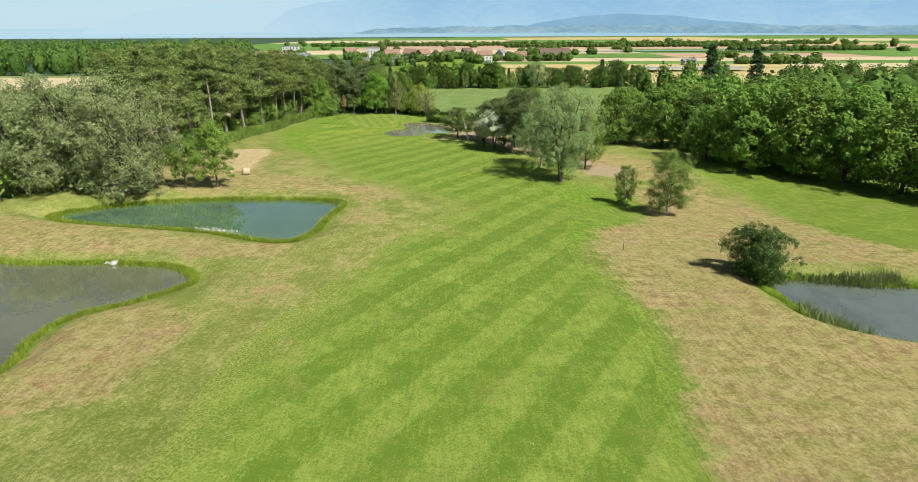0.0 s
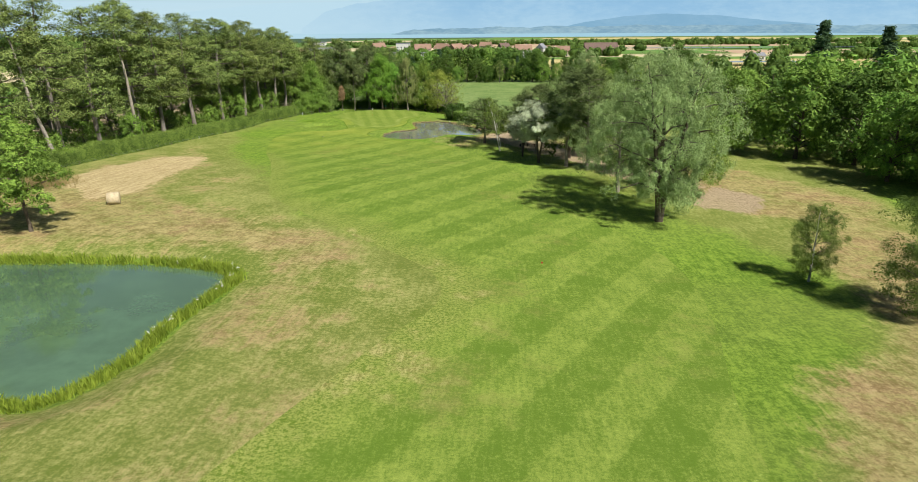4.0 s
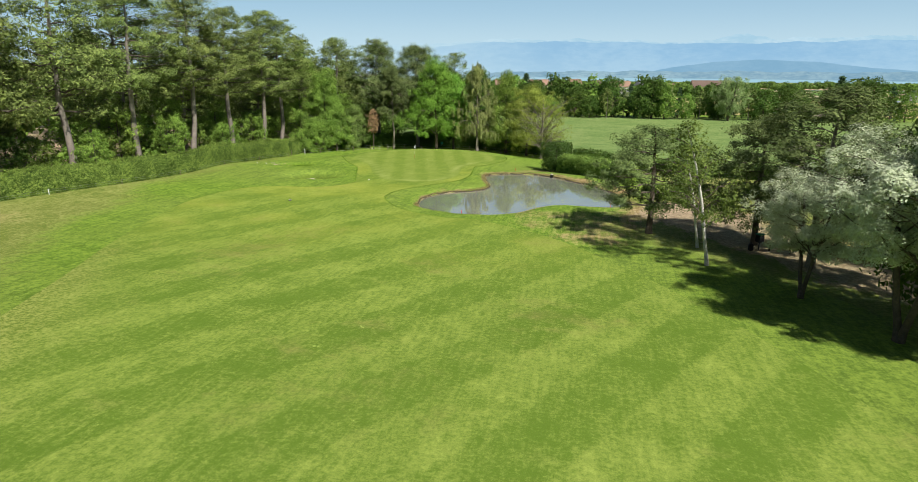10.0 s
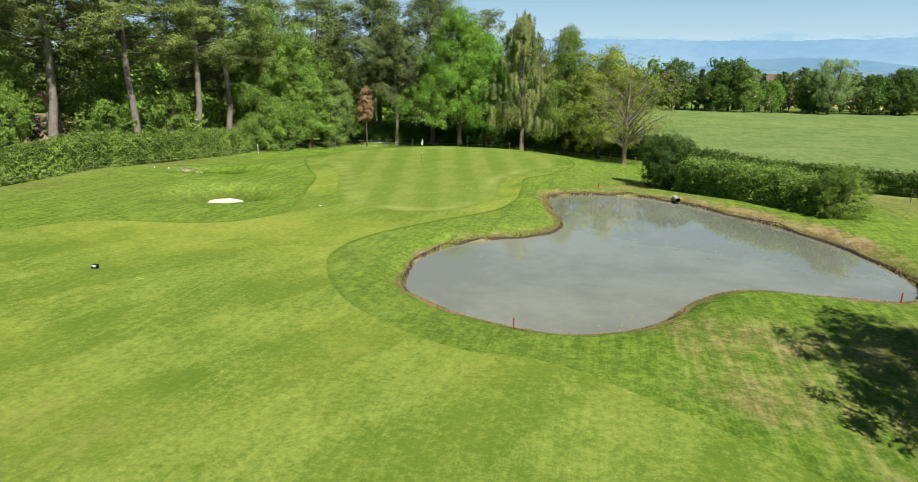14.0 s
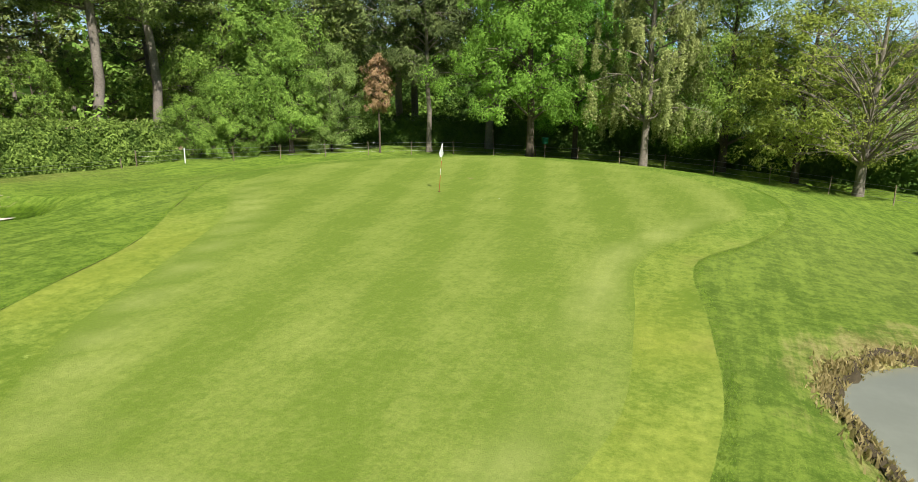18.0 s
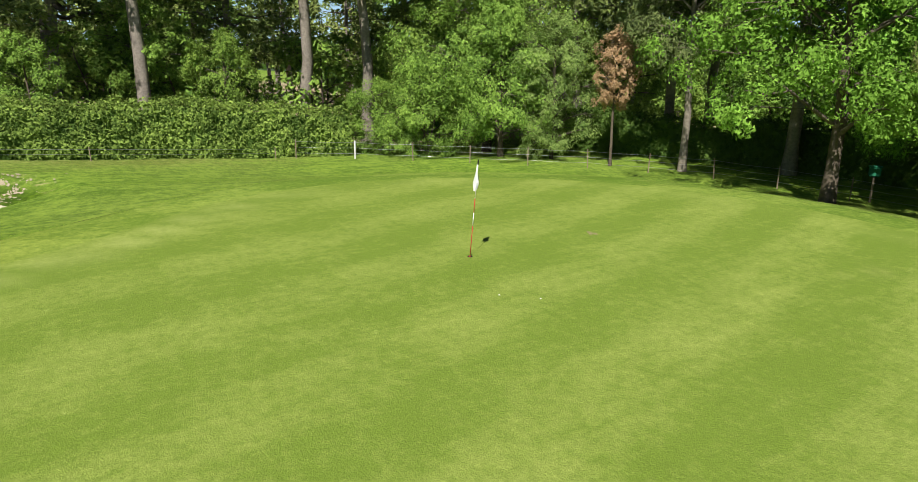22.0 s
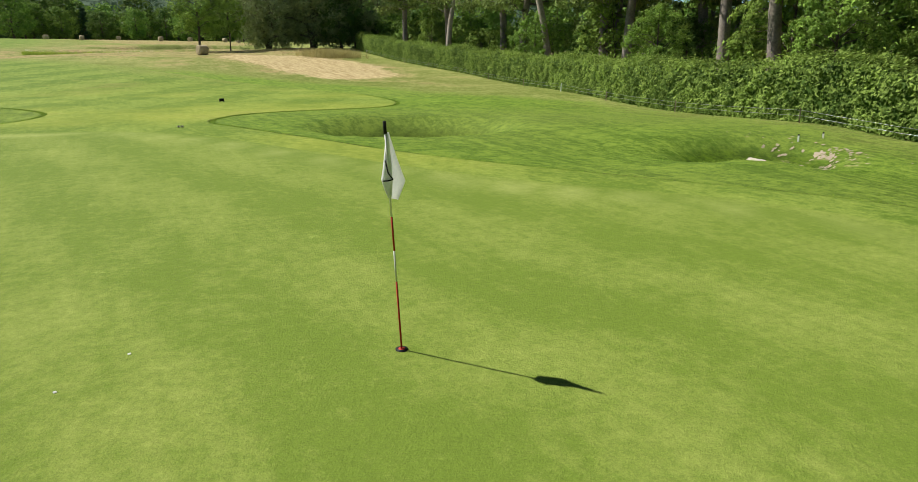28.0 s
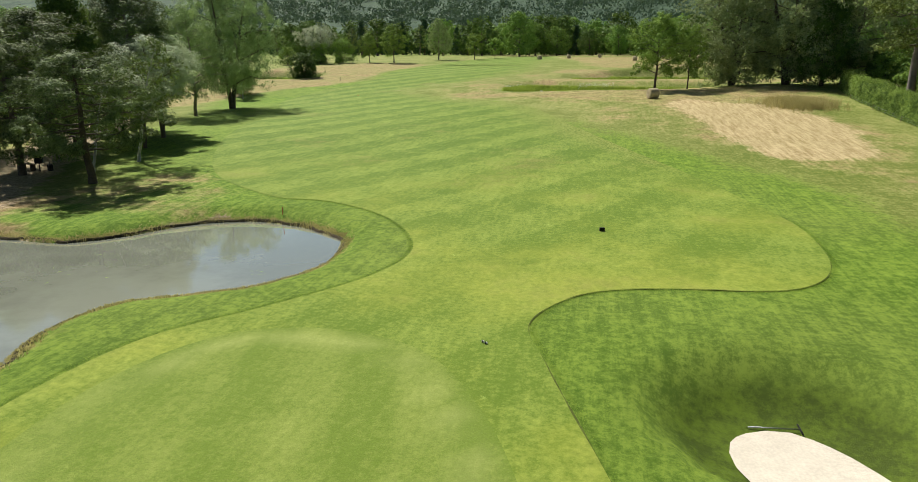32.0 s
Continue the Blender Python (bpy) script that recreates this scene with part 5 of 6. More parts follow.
        field(x, x + w, y, y + depth, k, {"wheat": "ripe yellow wheat field", "crop": "green crop field", "stubble": "pale stubble field", "soil": "reddish bare soil field", "meadow": "meadow"}[k], rf.uniform(-6, 6), 0.15 + rf.uniform(0, 0.3))
        x += w + 1.5
    y += depth + 2
field(120, 195, 470, 490, "glass", "long bluish greenhouse roofs among fields", 0, 2.6)
field(60, 420, 900, 925, "glass", "pale plastic-covered rows among fields", 0, 1.5)


# Self-lit distance with haze painted in, paler to the west and low down.
def haze_glow(name, a, b, scale, strength=1.0, west=0.0):
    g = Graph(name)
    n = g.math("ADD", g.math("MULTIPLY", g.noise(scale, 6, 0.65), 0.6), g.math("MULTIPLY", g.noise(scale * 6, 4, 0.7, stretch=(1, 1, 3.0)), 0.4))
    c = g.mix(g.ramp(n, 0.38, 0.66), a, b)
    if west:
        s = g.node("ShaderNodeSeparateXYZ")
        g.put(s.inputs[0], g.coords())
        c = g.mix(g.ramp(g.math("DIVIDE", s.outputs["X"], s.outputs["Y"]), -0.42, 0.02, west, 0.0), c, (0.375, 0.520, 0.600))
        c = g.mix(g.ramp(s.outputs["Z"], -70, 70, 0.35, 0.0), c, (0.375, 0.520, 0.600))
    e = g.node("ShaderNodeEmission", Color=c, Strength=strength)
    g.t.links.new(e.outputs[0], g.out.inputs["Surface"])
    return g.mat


M_LAKE = haze_glow("hazed_far_lake", (0.20, 0.385, 0.475), (0.235, 0.42, 0.51), 0.002, west=0.7)
M_SHORE = haze_glow("hazy_far_shore", (0.150, 0.270, 0.360), (0.265, 0.39, 0.45), 0.006)
M_HILL = haze_glow("hazy_hill", (0.165, 0.310, 0.435), (0.20, 0.345, 0.465), 0.004)
M_MOUNT = haze_glow("hazy_mountains", (0.205, 0.370, 0.530), (0.270, 0.43, 0.565), 0.002, west=0.9)
M_FAINT = haze_glow("faint_hazy_range", (0.33, 0.49, 0.585), (0.36, 0.515, 0.605), 0.002, west=0.9)
M_PEAK = haze_glow("haze_paled_peaks", (0.285, 0.45, 0.56), (0.40, 0.54, 0.62), 0.003, west=0.9)


def ridge(name, r0, crest_at, low, mat, label, seed, rough, step=0.15):
    """A range of hills on an arc, its crest through a few heights and roughened by waves; angles to the right of the y axis."""
    a0, a1 = crest_at[0][0], crest_at[-1][0]
    az = np.arange(a0, a1, step)
    rr = np.random.default_rng(seed)
    crest = np.zeros_like(az)
    for k, amp in ((1.1, 1.0), (2.7, 0.5), (6.3, 0.3), (14.0, 0.16)):
        crest += amp * np.sin(az * k + rr.uniform(0, 6) + 0.8 * np.sin(az * k * 0.37))
    top = np.maximum(low + 1, np.interp(az, [p[0] for p in crest_at], [p[1] for p in crest_at]) + rough * crest)
    rows = []
    for f, dr in ((0.0, 0), (0.35, 40), (0.7, 80), (1.0, 120)):
        z = low + (top - low) * f
        rows.append(np.stack([np.sin(np.radians(az)) * (r0 + dr), np.cos(np.radians(az)) * (r0 + dr), z], 1))
    V = np.stack(rows, 1).reshape(-1, 3)
    n = len(az)
    i, j = np.meshgrid(np.arange(n - 1), np.arange(3), indexing="ij")
    F = np.stack([i * 4 + j, (i + 1) * 4 + j, (i + 1) * 4 + j + 1, i * 4 + j + 1], -1).reshape(-1, 4)
    tagged(new(name, np_mesh(name, V, F, mat, smooth=True)), label, "backdrop", kind="structure")


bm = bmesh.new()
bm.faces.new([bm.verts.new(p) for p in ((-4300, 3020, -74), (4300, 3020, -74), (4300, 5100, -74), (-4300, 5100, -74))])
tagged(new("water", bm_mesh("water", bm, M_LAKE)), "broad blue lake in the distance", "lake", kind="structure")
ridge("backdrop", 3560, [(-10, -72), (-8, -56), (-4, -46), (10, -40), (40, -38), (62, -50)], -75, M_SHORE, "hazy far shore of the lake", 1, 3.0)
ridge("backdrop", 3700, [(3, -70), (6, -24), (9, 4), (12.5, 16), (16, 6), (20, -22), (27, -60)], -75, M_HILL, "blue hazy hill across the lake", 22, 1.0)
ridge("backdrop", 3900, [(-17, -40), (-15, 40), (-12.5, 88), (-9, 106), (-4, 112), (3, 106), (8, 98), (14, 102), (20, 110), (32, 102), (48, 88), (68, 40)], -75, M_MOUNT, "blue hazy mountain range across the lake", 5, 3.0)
ridge("backdrop", 4050, [(-30, -60), (-26, 40), (-21, 84), (-15, 100), (-10, 90), (-6, 0)], -75, M_FAINT, "faint end of the mountain range, haze painted into its colour", 6, 2.5)
ridge("backdrop", 4250, [(-16, 60), (-12, 118), (-6, 136), (0, 130), (5, 118), (9, 126), (11.3, 160), (13.5, 130), (18, 138), (26, 132), (40, 116), (66, 40)], -75, M_PEAK, "distant alpine peaks paled by painted haze", 7, 6.0)

# ---- village ----
M_ROOF = {k: plain(k + "_roof", c, 0.8, 0.25, 2.0) for k, c in dict(orange=(0.30, 0.195, 0.145), brown=(0.17, 0.12, 0.10), grey=(0.24, 0.25, 0.27)).items()}
M_WALL = {k: plain(k + "_wall", c, 0.9, 0.12, 0.6, bump=0) for k, c in dict(white=(0.60, 0.59, 0.56), cream=(0.50, 0.44, 0.35), pink=(0.62, 0.46, 0.38)).items()}
M_PANE = plain("dark_window", (0.06, 0.08, 0.10), 0.15, 0.2, 1.0, bump=0)
M_WINFRAME = plain("window_frame", (0.7, 0.69, 0.66), 0.5, 0.1, 3.0, bump=0)


def house(x, y, w, d, h, wall, roof, turn, label, pitch=0.45):
    root = new("house")
    root.matrix_basis = pose(x, y, at(x, y), 0, 0, turn)
    part("wall", bm_mesh("wall", box_bm(w, d, h + 0.5, (0, 0, h / 2 - 0.25)), M_WALL[wall]), root)
    rise, o = (d / 2) * pitch * 2, 0.6
    bm = bmesh.new()
    if pitch > 0:
        pts = [(-w / 2 - o, -d / 2 - o, h - 0.3), (w / 2 + o, -d / 2 - o, h - 0.3), (w / 2 + o, d / 2 + o, h - 0.3), (-w / 2 - o, d / 2 + o, h - 0.3), (-w / 2 - o, 0, h + rise), (w / 2 + o, 0, h + rise)]
        v = [bm.verts.new(p) for p in pts]
        for f in ((0, 1, 5, 4), (2, 3, 4, 5), (1, 2, 5), (3, 0, 4), (3, 2, 1, 0)):
            bm.faces.new([v[i] for i in f])
    else:
        box_bm(w + 0.6, d + 0.6, 0.5, (0, 0, h + 0.25), 0.05, bm)
    r_ob = part("roof", bm_mesh("roof", bm, M_ROOF[roof]), root)
    if pitch > 0:
        part("chimney", bm_mesh("chimney", box_bm(0.9, 0.9, 2.2, (w * 0.22, d * 0.1, h + rise * 0.8)), M_WALL[wall]), r_ob)
    win, frm = None, None
    for k in range(max(2, int(w / 3.2))):
        for fl in range(max(1, int(h / 2.8))):
            for side in (-1, 1):
                m = pose(-w / 2 + (k + 0.5) * w / max(2, int(w / 3.2)), side * (d / 2 + 0.02), 1.6 + fl * 2.8)
                if win is None:
                    frm = bm_mesh("window", box_bm(1.5, 0.08, 1.6, bevel=0.02), M_WINFRAME)
                    win = bm_mesh("pane", box_bm(1.25, 0.12, 1.35, bevel=0.01), M_PANE)
                wo = part("window", frm, root, m=m)
                part("pane", win, wo)
    return tagged(root, label, "house", "houses of the village")


for x, y, w, d, h, wall, roof, turn, pitch, label in [
    (-182, 641, 13, 10, 6, "white", "orange", 20, 0.45, "white village house with an orange tiled roof"),
    (-161, 626, 26, 15, 5, "white", "grey", 8, 0.4, "long low house with a grey roof"),
    (-214, 798, 24, 12, 13, "white", "grey", 5, 0.0, "white flat-roofed block among trees"),
    (-86, 581, 22, 12, 6.5, "white", "grey", -6, 0.0, "white modern building with a flat roof"),
    (-66, 590, 14, 12, 6, "white", "grey", -6, 0.0, "white modern building with a flat roof"),
    (-78, 663, 18, 12, 8, "cream", "orange", 12, 0.42, "cream village house with an orange tiled roof"),
    (-62, 684, 16, 12, 8, "white", "orange", -30, 0.42, "white village house with an orange tiled roof"),
    (-48, 672, 14, 12, 8, "cream", "orange", 40, 0.42, "cream village house with an orange tiled roof"),
    (-35, 660, 9, 9, 8, "white", "brown", 80, 0.5, "white village house with a brown roof"),
    (12, 627, 17, 11, 8, "white", "orange", 8, 0.4, "white villa with an orange tiled roof"),
    (29, 667, 9, 9, 8, "white", "grey", 60, 0.5, "small white house with a grey roof"),
    (48, 660, 14, 10, 6, "cream", "orange", -10, 0.45, "cream farmhouse with an orange roof"),
    (81, 662, 36, 15, 6, "cream", "brown", 4, 0.5, "long farmhouse with a large brown roof"),
    (-5, 727, 12, 10, 8, "white", "brown", 25, 0.45, "white village house with a brown roof"),
    (-24, 747, 14, 10, 9, "cream", "orange", -15, 0.45, "cream village house with an orange roof"),
    (-130, 720, 16, 11, 9, "cream", "orange", 35, 0.42, "cream village house with an orange roof"),
    (-108, 740, 18, 12, 12, "white", "grey", 5, 0.0, "white flat-roofed block among trees"),
    (-230, 690, 14, 11, 8, "cream", "orange", 15, 0.45, "cream village house with an orange roof"),
    (180, 560, 14, 8, 4, "white", "grey", 10, 0.3, "low pale barn beside greenhouses"),
]:
    house(x, y, w * 0.78, d * 0.85, h * 0.9, wall, roof, turn, label, pitch)


# ---- grass and reeds at the ponds ----
def blades(name, places, h, leaf, label, seed, spread=0.12, per=5, width=0.035, sway=0.35):
    """Upright blades of grass in tufts, as one sheet of small pointed leaves."""
    r = np.random.default_rng(seed)
    P = np.repeat(np.asarray(places, float), per, 0)
    n = len(P)
    P[:, :2] += r.normal(0, spread, (n, 2))
    base = np.stack([P[:, 0], P[:, 1], land(P[:, 0], P[:, 1]) - 0.02], 1)
    H = h * r.uniform(0.5, 1.25, n)
    a = r.uniform(0, 6.28, n)
    s = np.stack([np.cos(a), np.sin(a), 0 * a], 1) * width
    tip = base + np.stack([r.normal(0, sway, n) * H, r.normal(0, sway, n) * H, H], 1)
    mid = (base + tip) / 2 + np.array([0, 0, 0.12]) * H[:, None]
    V = np.stack([base - s, base + s, mid + s * 0.8, mid - s * 0.8, tip], 1).reshape(-1, 3)
    k = np.arange(n)[:, None] * 5
    F = np.concatenate([np.stack([k + 0, k + 1, k + 2], -1), np.stack([k + 0, k + 2, k + 3], -1), np.stack([k + 3, k + 2, k + 4], -1)], 1).reshape(-1, 3)
    return tagged(new(name, np_mesh(name, V, F, LEAF[leaf])), label, "grass", kind="stuff")


def along_rim(poly, count, lo, hi, seed):
    r = np.random.default_rng(seed)
    n = len(poly)
    i = r.integers(0, n, count)
    f = r.uniform(0, 1, count)[:, None]
    p = poly[i] * (1 - f) + poly[(i + 1) % n] * f
    t = poly[(i + 1) % n] - poly[i]
    nrm = np.stack([t[:, 1], -t[:, 0]], 1) / (np.linalg.norm(t, axis=1)[:, None] + 1e-9)
    area = 0.5 * np.sum(poly[:, 0] * np.roll(poly[:, 1], -1) - np.roll(poly[:, 0], -1) * poly[:, 1])
    return p + nrm * np.sign(area) * r.uniform(lo, hi, count)[:, None]


blades("rim_grass", along_rim(POND_A, 2600, -0.35, 0.75, 1), 0.5, "reed", "tall bright green grass round the murky pond", 201)
blades("rim_grass", along_rim(POND_B, 3200, -0.45, 0.9, 2), 0.6, "reed", "tall bright green grass round the teal pond", 202)
blades("rim_grass", along_rim(POND_C, 1800, -0.2, 0.9, 3), 0.55, "reed", "green grass round the grey-blue pond", 203)
blades("rim_grass", along_rim(POND_D, 2600, -0.1, 0.3, 4), 0.10, "straw", "short dry grass on the bank of the silty pond", 204, width=0.02)
rr = np.random.default_rng(8)
blades("rushes", np.stack([rr.normal(34.6, 0.9, 420), rr.normal(57.0, 1.9, 420)], 1) @ np.array([[1, 0], [-0.0, 1]]), 1.3, "rush", "dense dark rushes standing in the pond", 205)
blades("rushes", np.stack([rr.uniform(33.5, 47, 500), 66.4 - 0.12 * rr.uniform(0, 14, 500) + rr.normal(0, 0.5, 500)], 1), 1.1, "rush", "dark rushes along the pond's far edge", 206)
blades("rushes", np.stack([rr.normal(-35.5, 1.4, 160), rr.normal(87.2, 0.7, 160)], 1), 0.9, "rush", "dark rushes standing in the teal pond", 207)
blades("dry_grass", np.stack([rr.normal(-58, 1.7, 900), rr.normal(128, 1.6, 900)], 1), 0.9, "straw", "uncut patch of tall dry grass beside the hedge", 208, per=10, width=0.014)


def turf_blades(name, x0, x1, y0, y1, count, h, leaf, label, seed, keep):
    """Short single blades standing thick over a stretch of rough."""
    r = np.random.default_rng(seed)
    p = np.stack([r.uniform(x0, x1, count), r.uniform(y0, y1, count)], 1)
    p = p[keep(p[:, 0], p[:, 1])]
    n = len(p)
    base = np.stack([p[:, 0], p[:, 1], land(p[:, 0], p[:, 1]) - 0.01], 1)
    H = h * r.uniform(0.4, 1.3, n)
    a = r.uniform(0, 6.28, n)
    s = np.stack([np.cos(a), np.sin(a), 0 * a], 1) * 0.006
    tip = base + np.stack([r.normal(0, 0.5, n) * H, r.normal(0, 0.5, n) * H, H], 1)
    V = np.stack([base - s, base + s, tip], 1).reshape(-1, 3)
    return tagged(new(name, np_mesh(name, V, np.arange(3 * n).reshape(-1, 3), LEAF[leaf])), label, "grass", kind="stuff")


LEAF["short"] = leaf_mat("short_rough_blades", (0.090, 0.185, 0.018), (0.245, 0.365, 0.050), 0.4)
off_turf = lambda x, y: (depth_in(x, y, FAIRWAY) < 0.05) & (depth_in(x, y, POND_D) < -0.5) & (depth_in(x, y, WORN) < -0.6) & (((x + 40.7) / 3.3) ** 2 + ((y - 195.7) / 2.8) ** 2 > 1.4) & (((x + 47.7) / 2.8) ** 2 + ((y - 205.2) / 2.1) ** 2 > 1.2)
turf_blades("rough_grass", -55, -33, 185, 226, 80000, 0.035, "short", "short dark green rough beside the putting green", 211, off_turf)
turf_blades("rough_grass", -29, -14, 176, 214, 45000, 0.035, "short", "short green rough on the pond bank", 212, off_turf)
edge = along_rim(FAIRWAY, 15000, 0.02, 0.22, 14)
edge = edge[(edge[:, 1] > 176) & (depth_in(edge[:, 0], edge[:, 1], POND_D) < -0.4)]
blades("rough_grass", edge, 0.045, "short", "taller edge of the rough along the mown turf", 213, spread=0.05, per=4, width=0.008)
# shade of the low step between mown turf and rough, painted as a strip
M_STEP_SHADE = plain("step_shade_strip", (0.120, 0.155, 0.032), 0.95, 0.5, 14.0, bump=0.6)
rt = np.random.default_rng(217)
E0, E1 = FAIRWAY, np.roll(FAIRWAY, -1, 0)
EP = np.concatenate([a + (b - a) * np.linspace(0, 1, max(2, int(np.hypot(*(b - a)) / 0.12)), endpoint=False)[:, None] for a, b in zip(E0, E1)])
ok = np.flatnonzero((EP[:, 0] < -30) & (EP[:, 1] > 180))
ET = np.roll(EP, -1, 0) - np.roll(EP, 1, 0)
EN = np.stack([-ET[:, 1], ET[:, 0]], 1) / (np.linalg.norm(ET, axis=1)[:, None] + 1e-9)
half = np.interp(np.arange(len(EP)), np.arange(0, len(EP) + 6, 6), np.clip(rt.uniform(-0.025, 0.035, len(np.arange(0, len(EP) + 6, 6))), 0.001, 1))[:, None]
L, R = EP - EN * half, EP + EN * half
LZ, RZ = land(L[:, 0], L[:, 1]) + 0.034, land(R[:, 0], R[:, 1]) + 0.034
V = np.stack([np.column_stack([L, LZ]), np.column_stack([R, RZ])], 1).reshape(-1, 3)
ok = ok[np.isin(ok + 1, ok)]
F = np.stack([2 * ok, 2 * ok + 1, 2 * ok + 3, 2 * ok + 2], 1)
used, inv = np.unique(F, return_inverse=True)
tagged(new("painted_step_shade", np_mesh("painted_step_shade", V[used], inv.reshape(F.shape), M_STEP_SHADE)), "narrow dark strip painting the shade of the step between mown turf and rough", "turf edge", kind="structure")
M_BLOOM = plain("white_blossom", (0.78, 0.77, 0.72), 0.8, 0.1, 9.0, bump=0)
fl = np.stack([rr.uniform(-38, -31.5, 150), 0 * np.zeros(150)], 1)
fl[:, 1] = 84.6 - 0.23 * (fl[:, 0] + 38) + rr.normal(0, 0.25, 150)
fl2 = along_rim(POND_B, 150, 0.1, 0.7, 12)
fl2 = fl2[(fl2[:, 0] > -24) & (fl2[:, 1] > 88)]
fl = np.concatenate([fl, fl2])
C = np.stack([fl[:, 0], fl[:, 1], land(fl[:, 0], fl[:, 1]) + rr.uniform(0.4, 0.95, len(fl))], 1)
bv, bf = leaf_quads(rr, np.repeat(C, 4, 0) + rr.normal(0, 0.06, (len(C) * 4, 3)), unit(rr.normal(size=(len(C) * 4, 3)) + np.array([0, 0, 1.5])), 0.09, 1.2)
tagged(new("white_flowers", np_mesh("white_flowers", bv, bf, M_BLOOM)), "white flowering plants on the pond bank", "flowers", kind="stuff")

# ---- small things ----
M_WHITE = plain("white_paint", (0.8, 0.8, 0.78), 0.5, 0.08, 6, bump=0)
M_RED = plain("red_paint", (0.45, 0.045, 0.035), 0.5, 0.15, 6, bump=0)
M_BLACK = plain("black_plastic", (0.018, 0.018, 0.02), 0.45, 0.2, 10, bump=0)
_g = Graph("white_flag_cloth")
_w = _g.mix(_g.ramp(_g.noise(40.0, 4), 0.35, 0.65), (0.80, 0.81, 0.83), (0.86, 0.86, 0.87))
M_CLOTH = _g.done(_w, 0.9)
_tr = _g.node("ShaderNodeBsdfTranslucent", Color=_w)
_mx = _g.node("ShaderNodeMixShader", Fac=0.3)
_g.t.links.new(_g.bsdf.outputs[0], _mx.inputs[1])
_g.t.links.new(_tr.outputs[0], _mx.inputs[2])
_g.t.links.new(_mx.outputs[0], _g.out.inputs["Surface"])
M_STEEL = plain("galvanised_steel", (0.42, 0.43, 0.45), 0.35, 0.15, 20, metal=0.9, bump=0)
M_POST = plain("weathered_post_wood", (0.28, 0.22, 0.16), 0.85, 0.35, 12, bump=0.5)
M_BENCH = plain("dark_bench_wood", (0.10, 0.065, 0.045), 0.7, 0.3, 14, bump=0.4)
M_GREENP = plain("green_plastic", (0.03, 0.20, 0.11), 0.45, 0.15, 8, bump=0)
M_STONE = plain("pale_stone", (0.55, 0.53, 0.48), 0.9, 0.3, 9, bump=0.6)
M_STRAW = plain("straw_bale", (0.56, 0.47, 0.31), 0.95, 0.35, 16, bump=0.9)
M_WRAP = plain("pale_bale_wrap", (0.56, 0.51, 0.42), 0.7, 0.2, 8, bump=0.4)


def rod(name, path, radius, mat, parent, label="", sides=10):
    r = [radius] * len(path) if not isinstance(radius, (list, tuple)) else list(radius)
    v, f = tube(np.array(path, float), r, sides)
    n = len(path)
    bm = bmesh.new()
    vs = [bm.verts.new(c) for c in v]
    for q in f:
        bm.faces.new([vs[i] for i in q])
    bm.faces.new(vs[:sides][::-1])
    bm.faces.new(vs[(n - 1) * sides:])
    bmesh.ops.recalc_face_normals(bm, faces=bm.faces[:])
    return part(name, bm_mesh(name, bm, mat, True), parent, label)


# flagstick in the hole, leaning a little
HOLE = (-32.82, 213.3)
hz = at(*HOLE) + 0.033
flag = new("flagstick")
flag.matrix_basis = pose(HOLE[0], HOLE[1], hz, -2.8, 3.75, 0)
for name, z0, z1, mat, lab in [("red_band", 0.0, 0.66, M_RED, "red painted band"), ("white_band", 0.66, 0.94, M_WHITE, "white painted band"), ("red_band", 0.94, 1.24, M_RED, "red painted band"),
                               ("white_band", 1.24, 1.93, M_WHITE, "white painted band"), ("top_cap", 1.93, 2.03, M_BLACK, "black cap")]:
    rod(name, [(0, 0, z0), (0, 0, z1)], 0.0085 if name != "top_cap" else 0.014, mat, flag, lab)
bm = bmesh.new()
rows = []
for i in range(15):
    t = i / 14
    z = 1.94 - 0.52 * t
    wdt = 0.03 + 0.135 * min(1, t / 0.72) * (1 - 0.75 * max(0, (t - 0.72) / 0.28))
    row = []
    for j in range(9):
        s = j / 8
        row.append(bm.verts.new((0.38 * wdt - wdt * 0.95 * s, wdt * (0.62 * math.sin(s * 4.4 + 0.5 * t) * (0.35 + 0.65 * t)) - 0.02, z - 0.05 * s * t)))
    rows.append(row)
for i in range(14):
    for j in range(8):
        bm.faces.new((rows[i][j], rows[i][j + 1], rows[i + 1][j + 1], rows[i + 1][j]))
cl = part("flag_cloth", bm_mesh("flag_cloth", bm, M_CLOTH, True), flag, "limp white cloth with a black line emblem")
rod("emblem", [(0.003, 0.026, 1.72), (-0.018, 0.030, 1.62), (-0.041, 0.0, 1.56)], 0.006, M_BLACK, cl, "black line emblem", 5)
rod("emblem", [(0.012, 0.070, 1.56), (-0.014, 0.038, 1.555), (-0.041, 0.0, 1.56)], 0.006, M_BLACK, cl, "black line emblem", 5)
cl.matrix_basis = pose(0, 0, 0, 0, 0, -55)
tagged(flag, "red and white flagstick with a limp white flag in the hole", "flag")
# Black disc atop the uncut turf paints in the shaded depth of the hole.
cup = new("hole_cup")
cup.matrix_basis = pose(HOLE[0], HOLE[1], hz)
rod("rim", [(0, 0, -0.1), (0, 0, 0.008)], 0.056, M_BLACK, cup, "black disc painting the shaded depth of the hole", 24)
rod("liner", [(0, 0, -0.1), (0, 0, 0.011)], 0.03, M_RED, cup, "reddish base of the stick", 16)
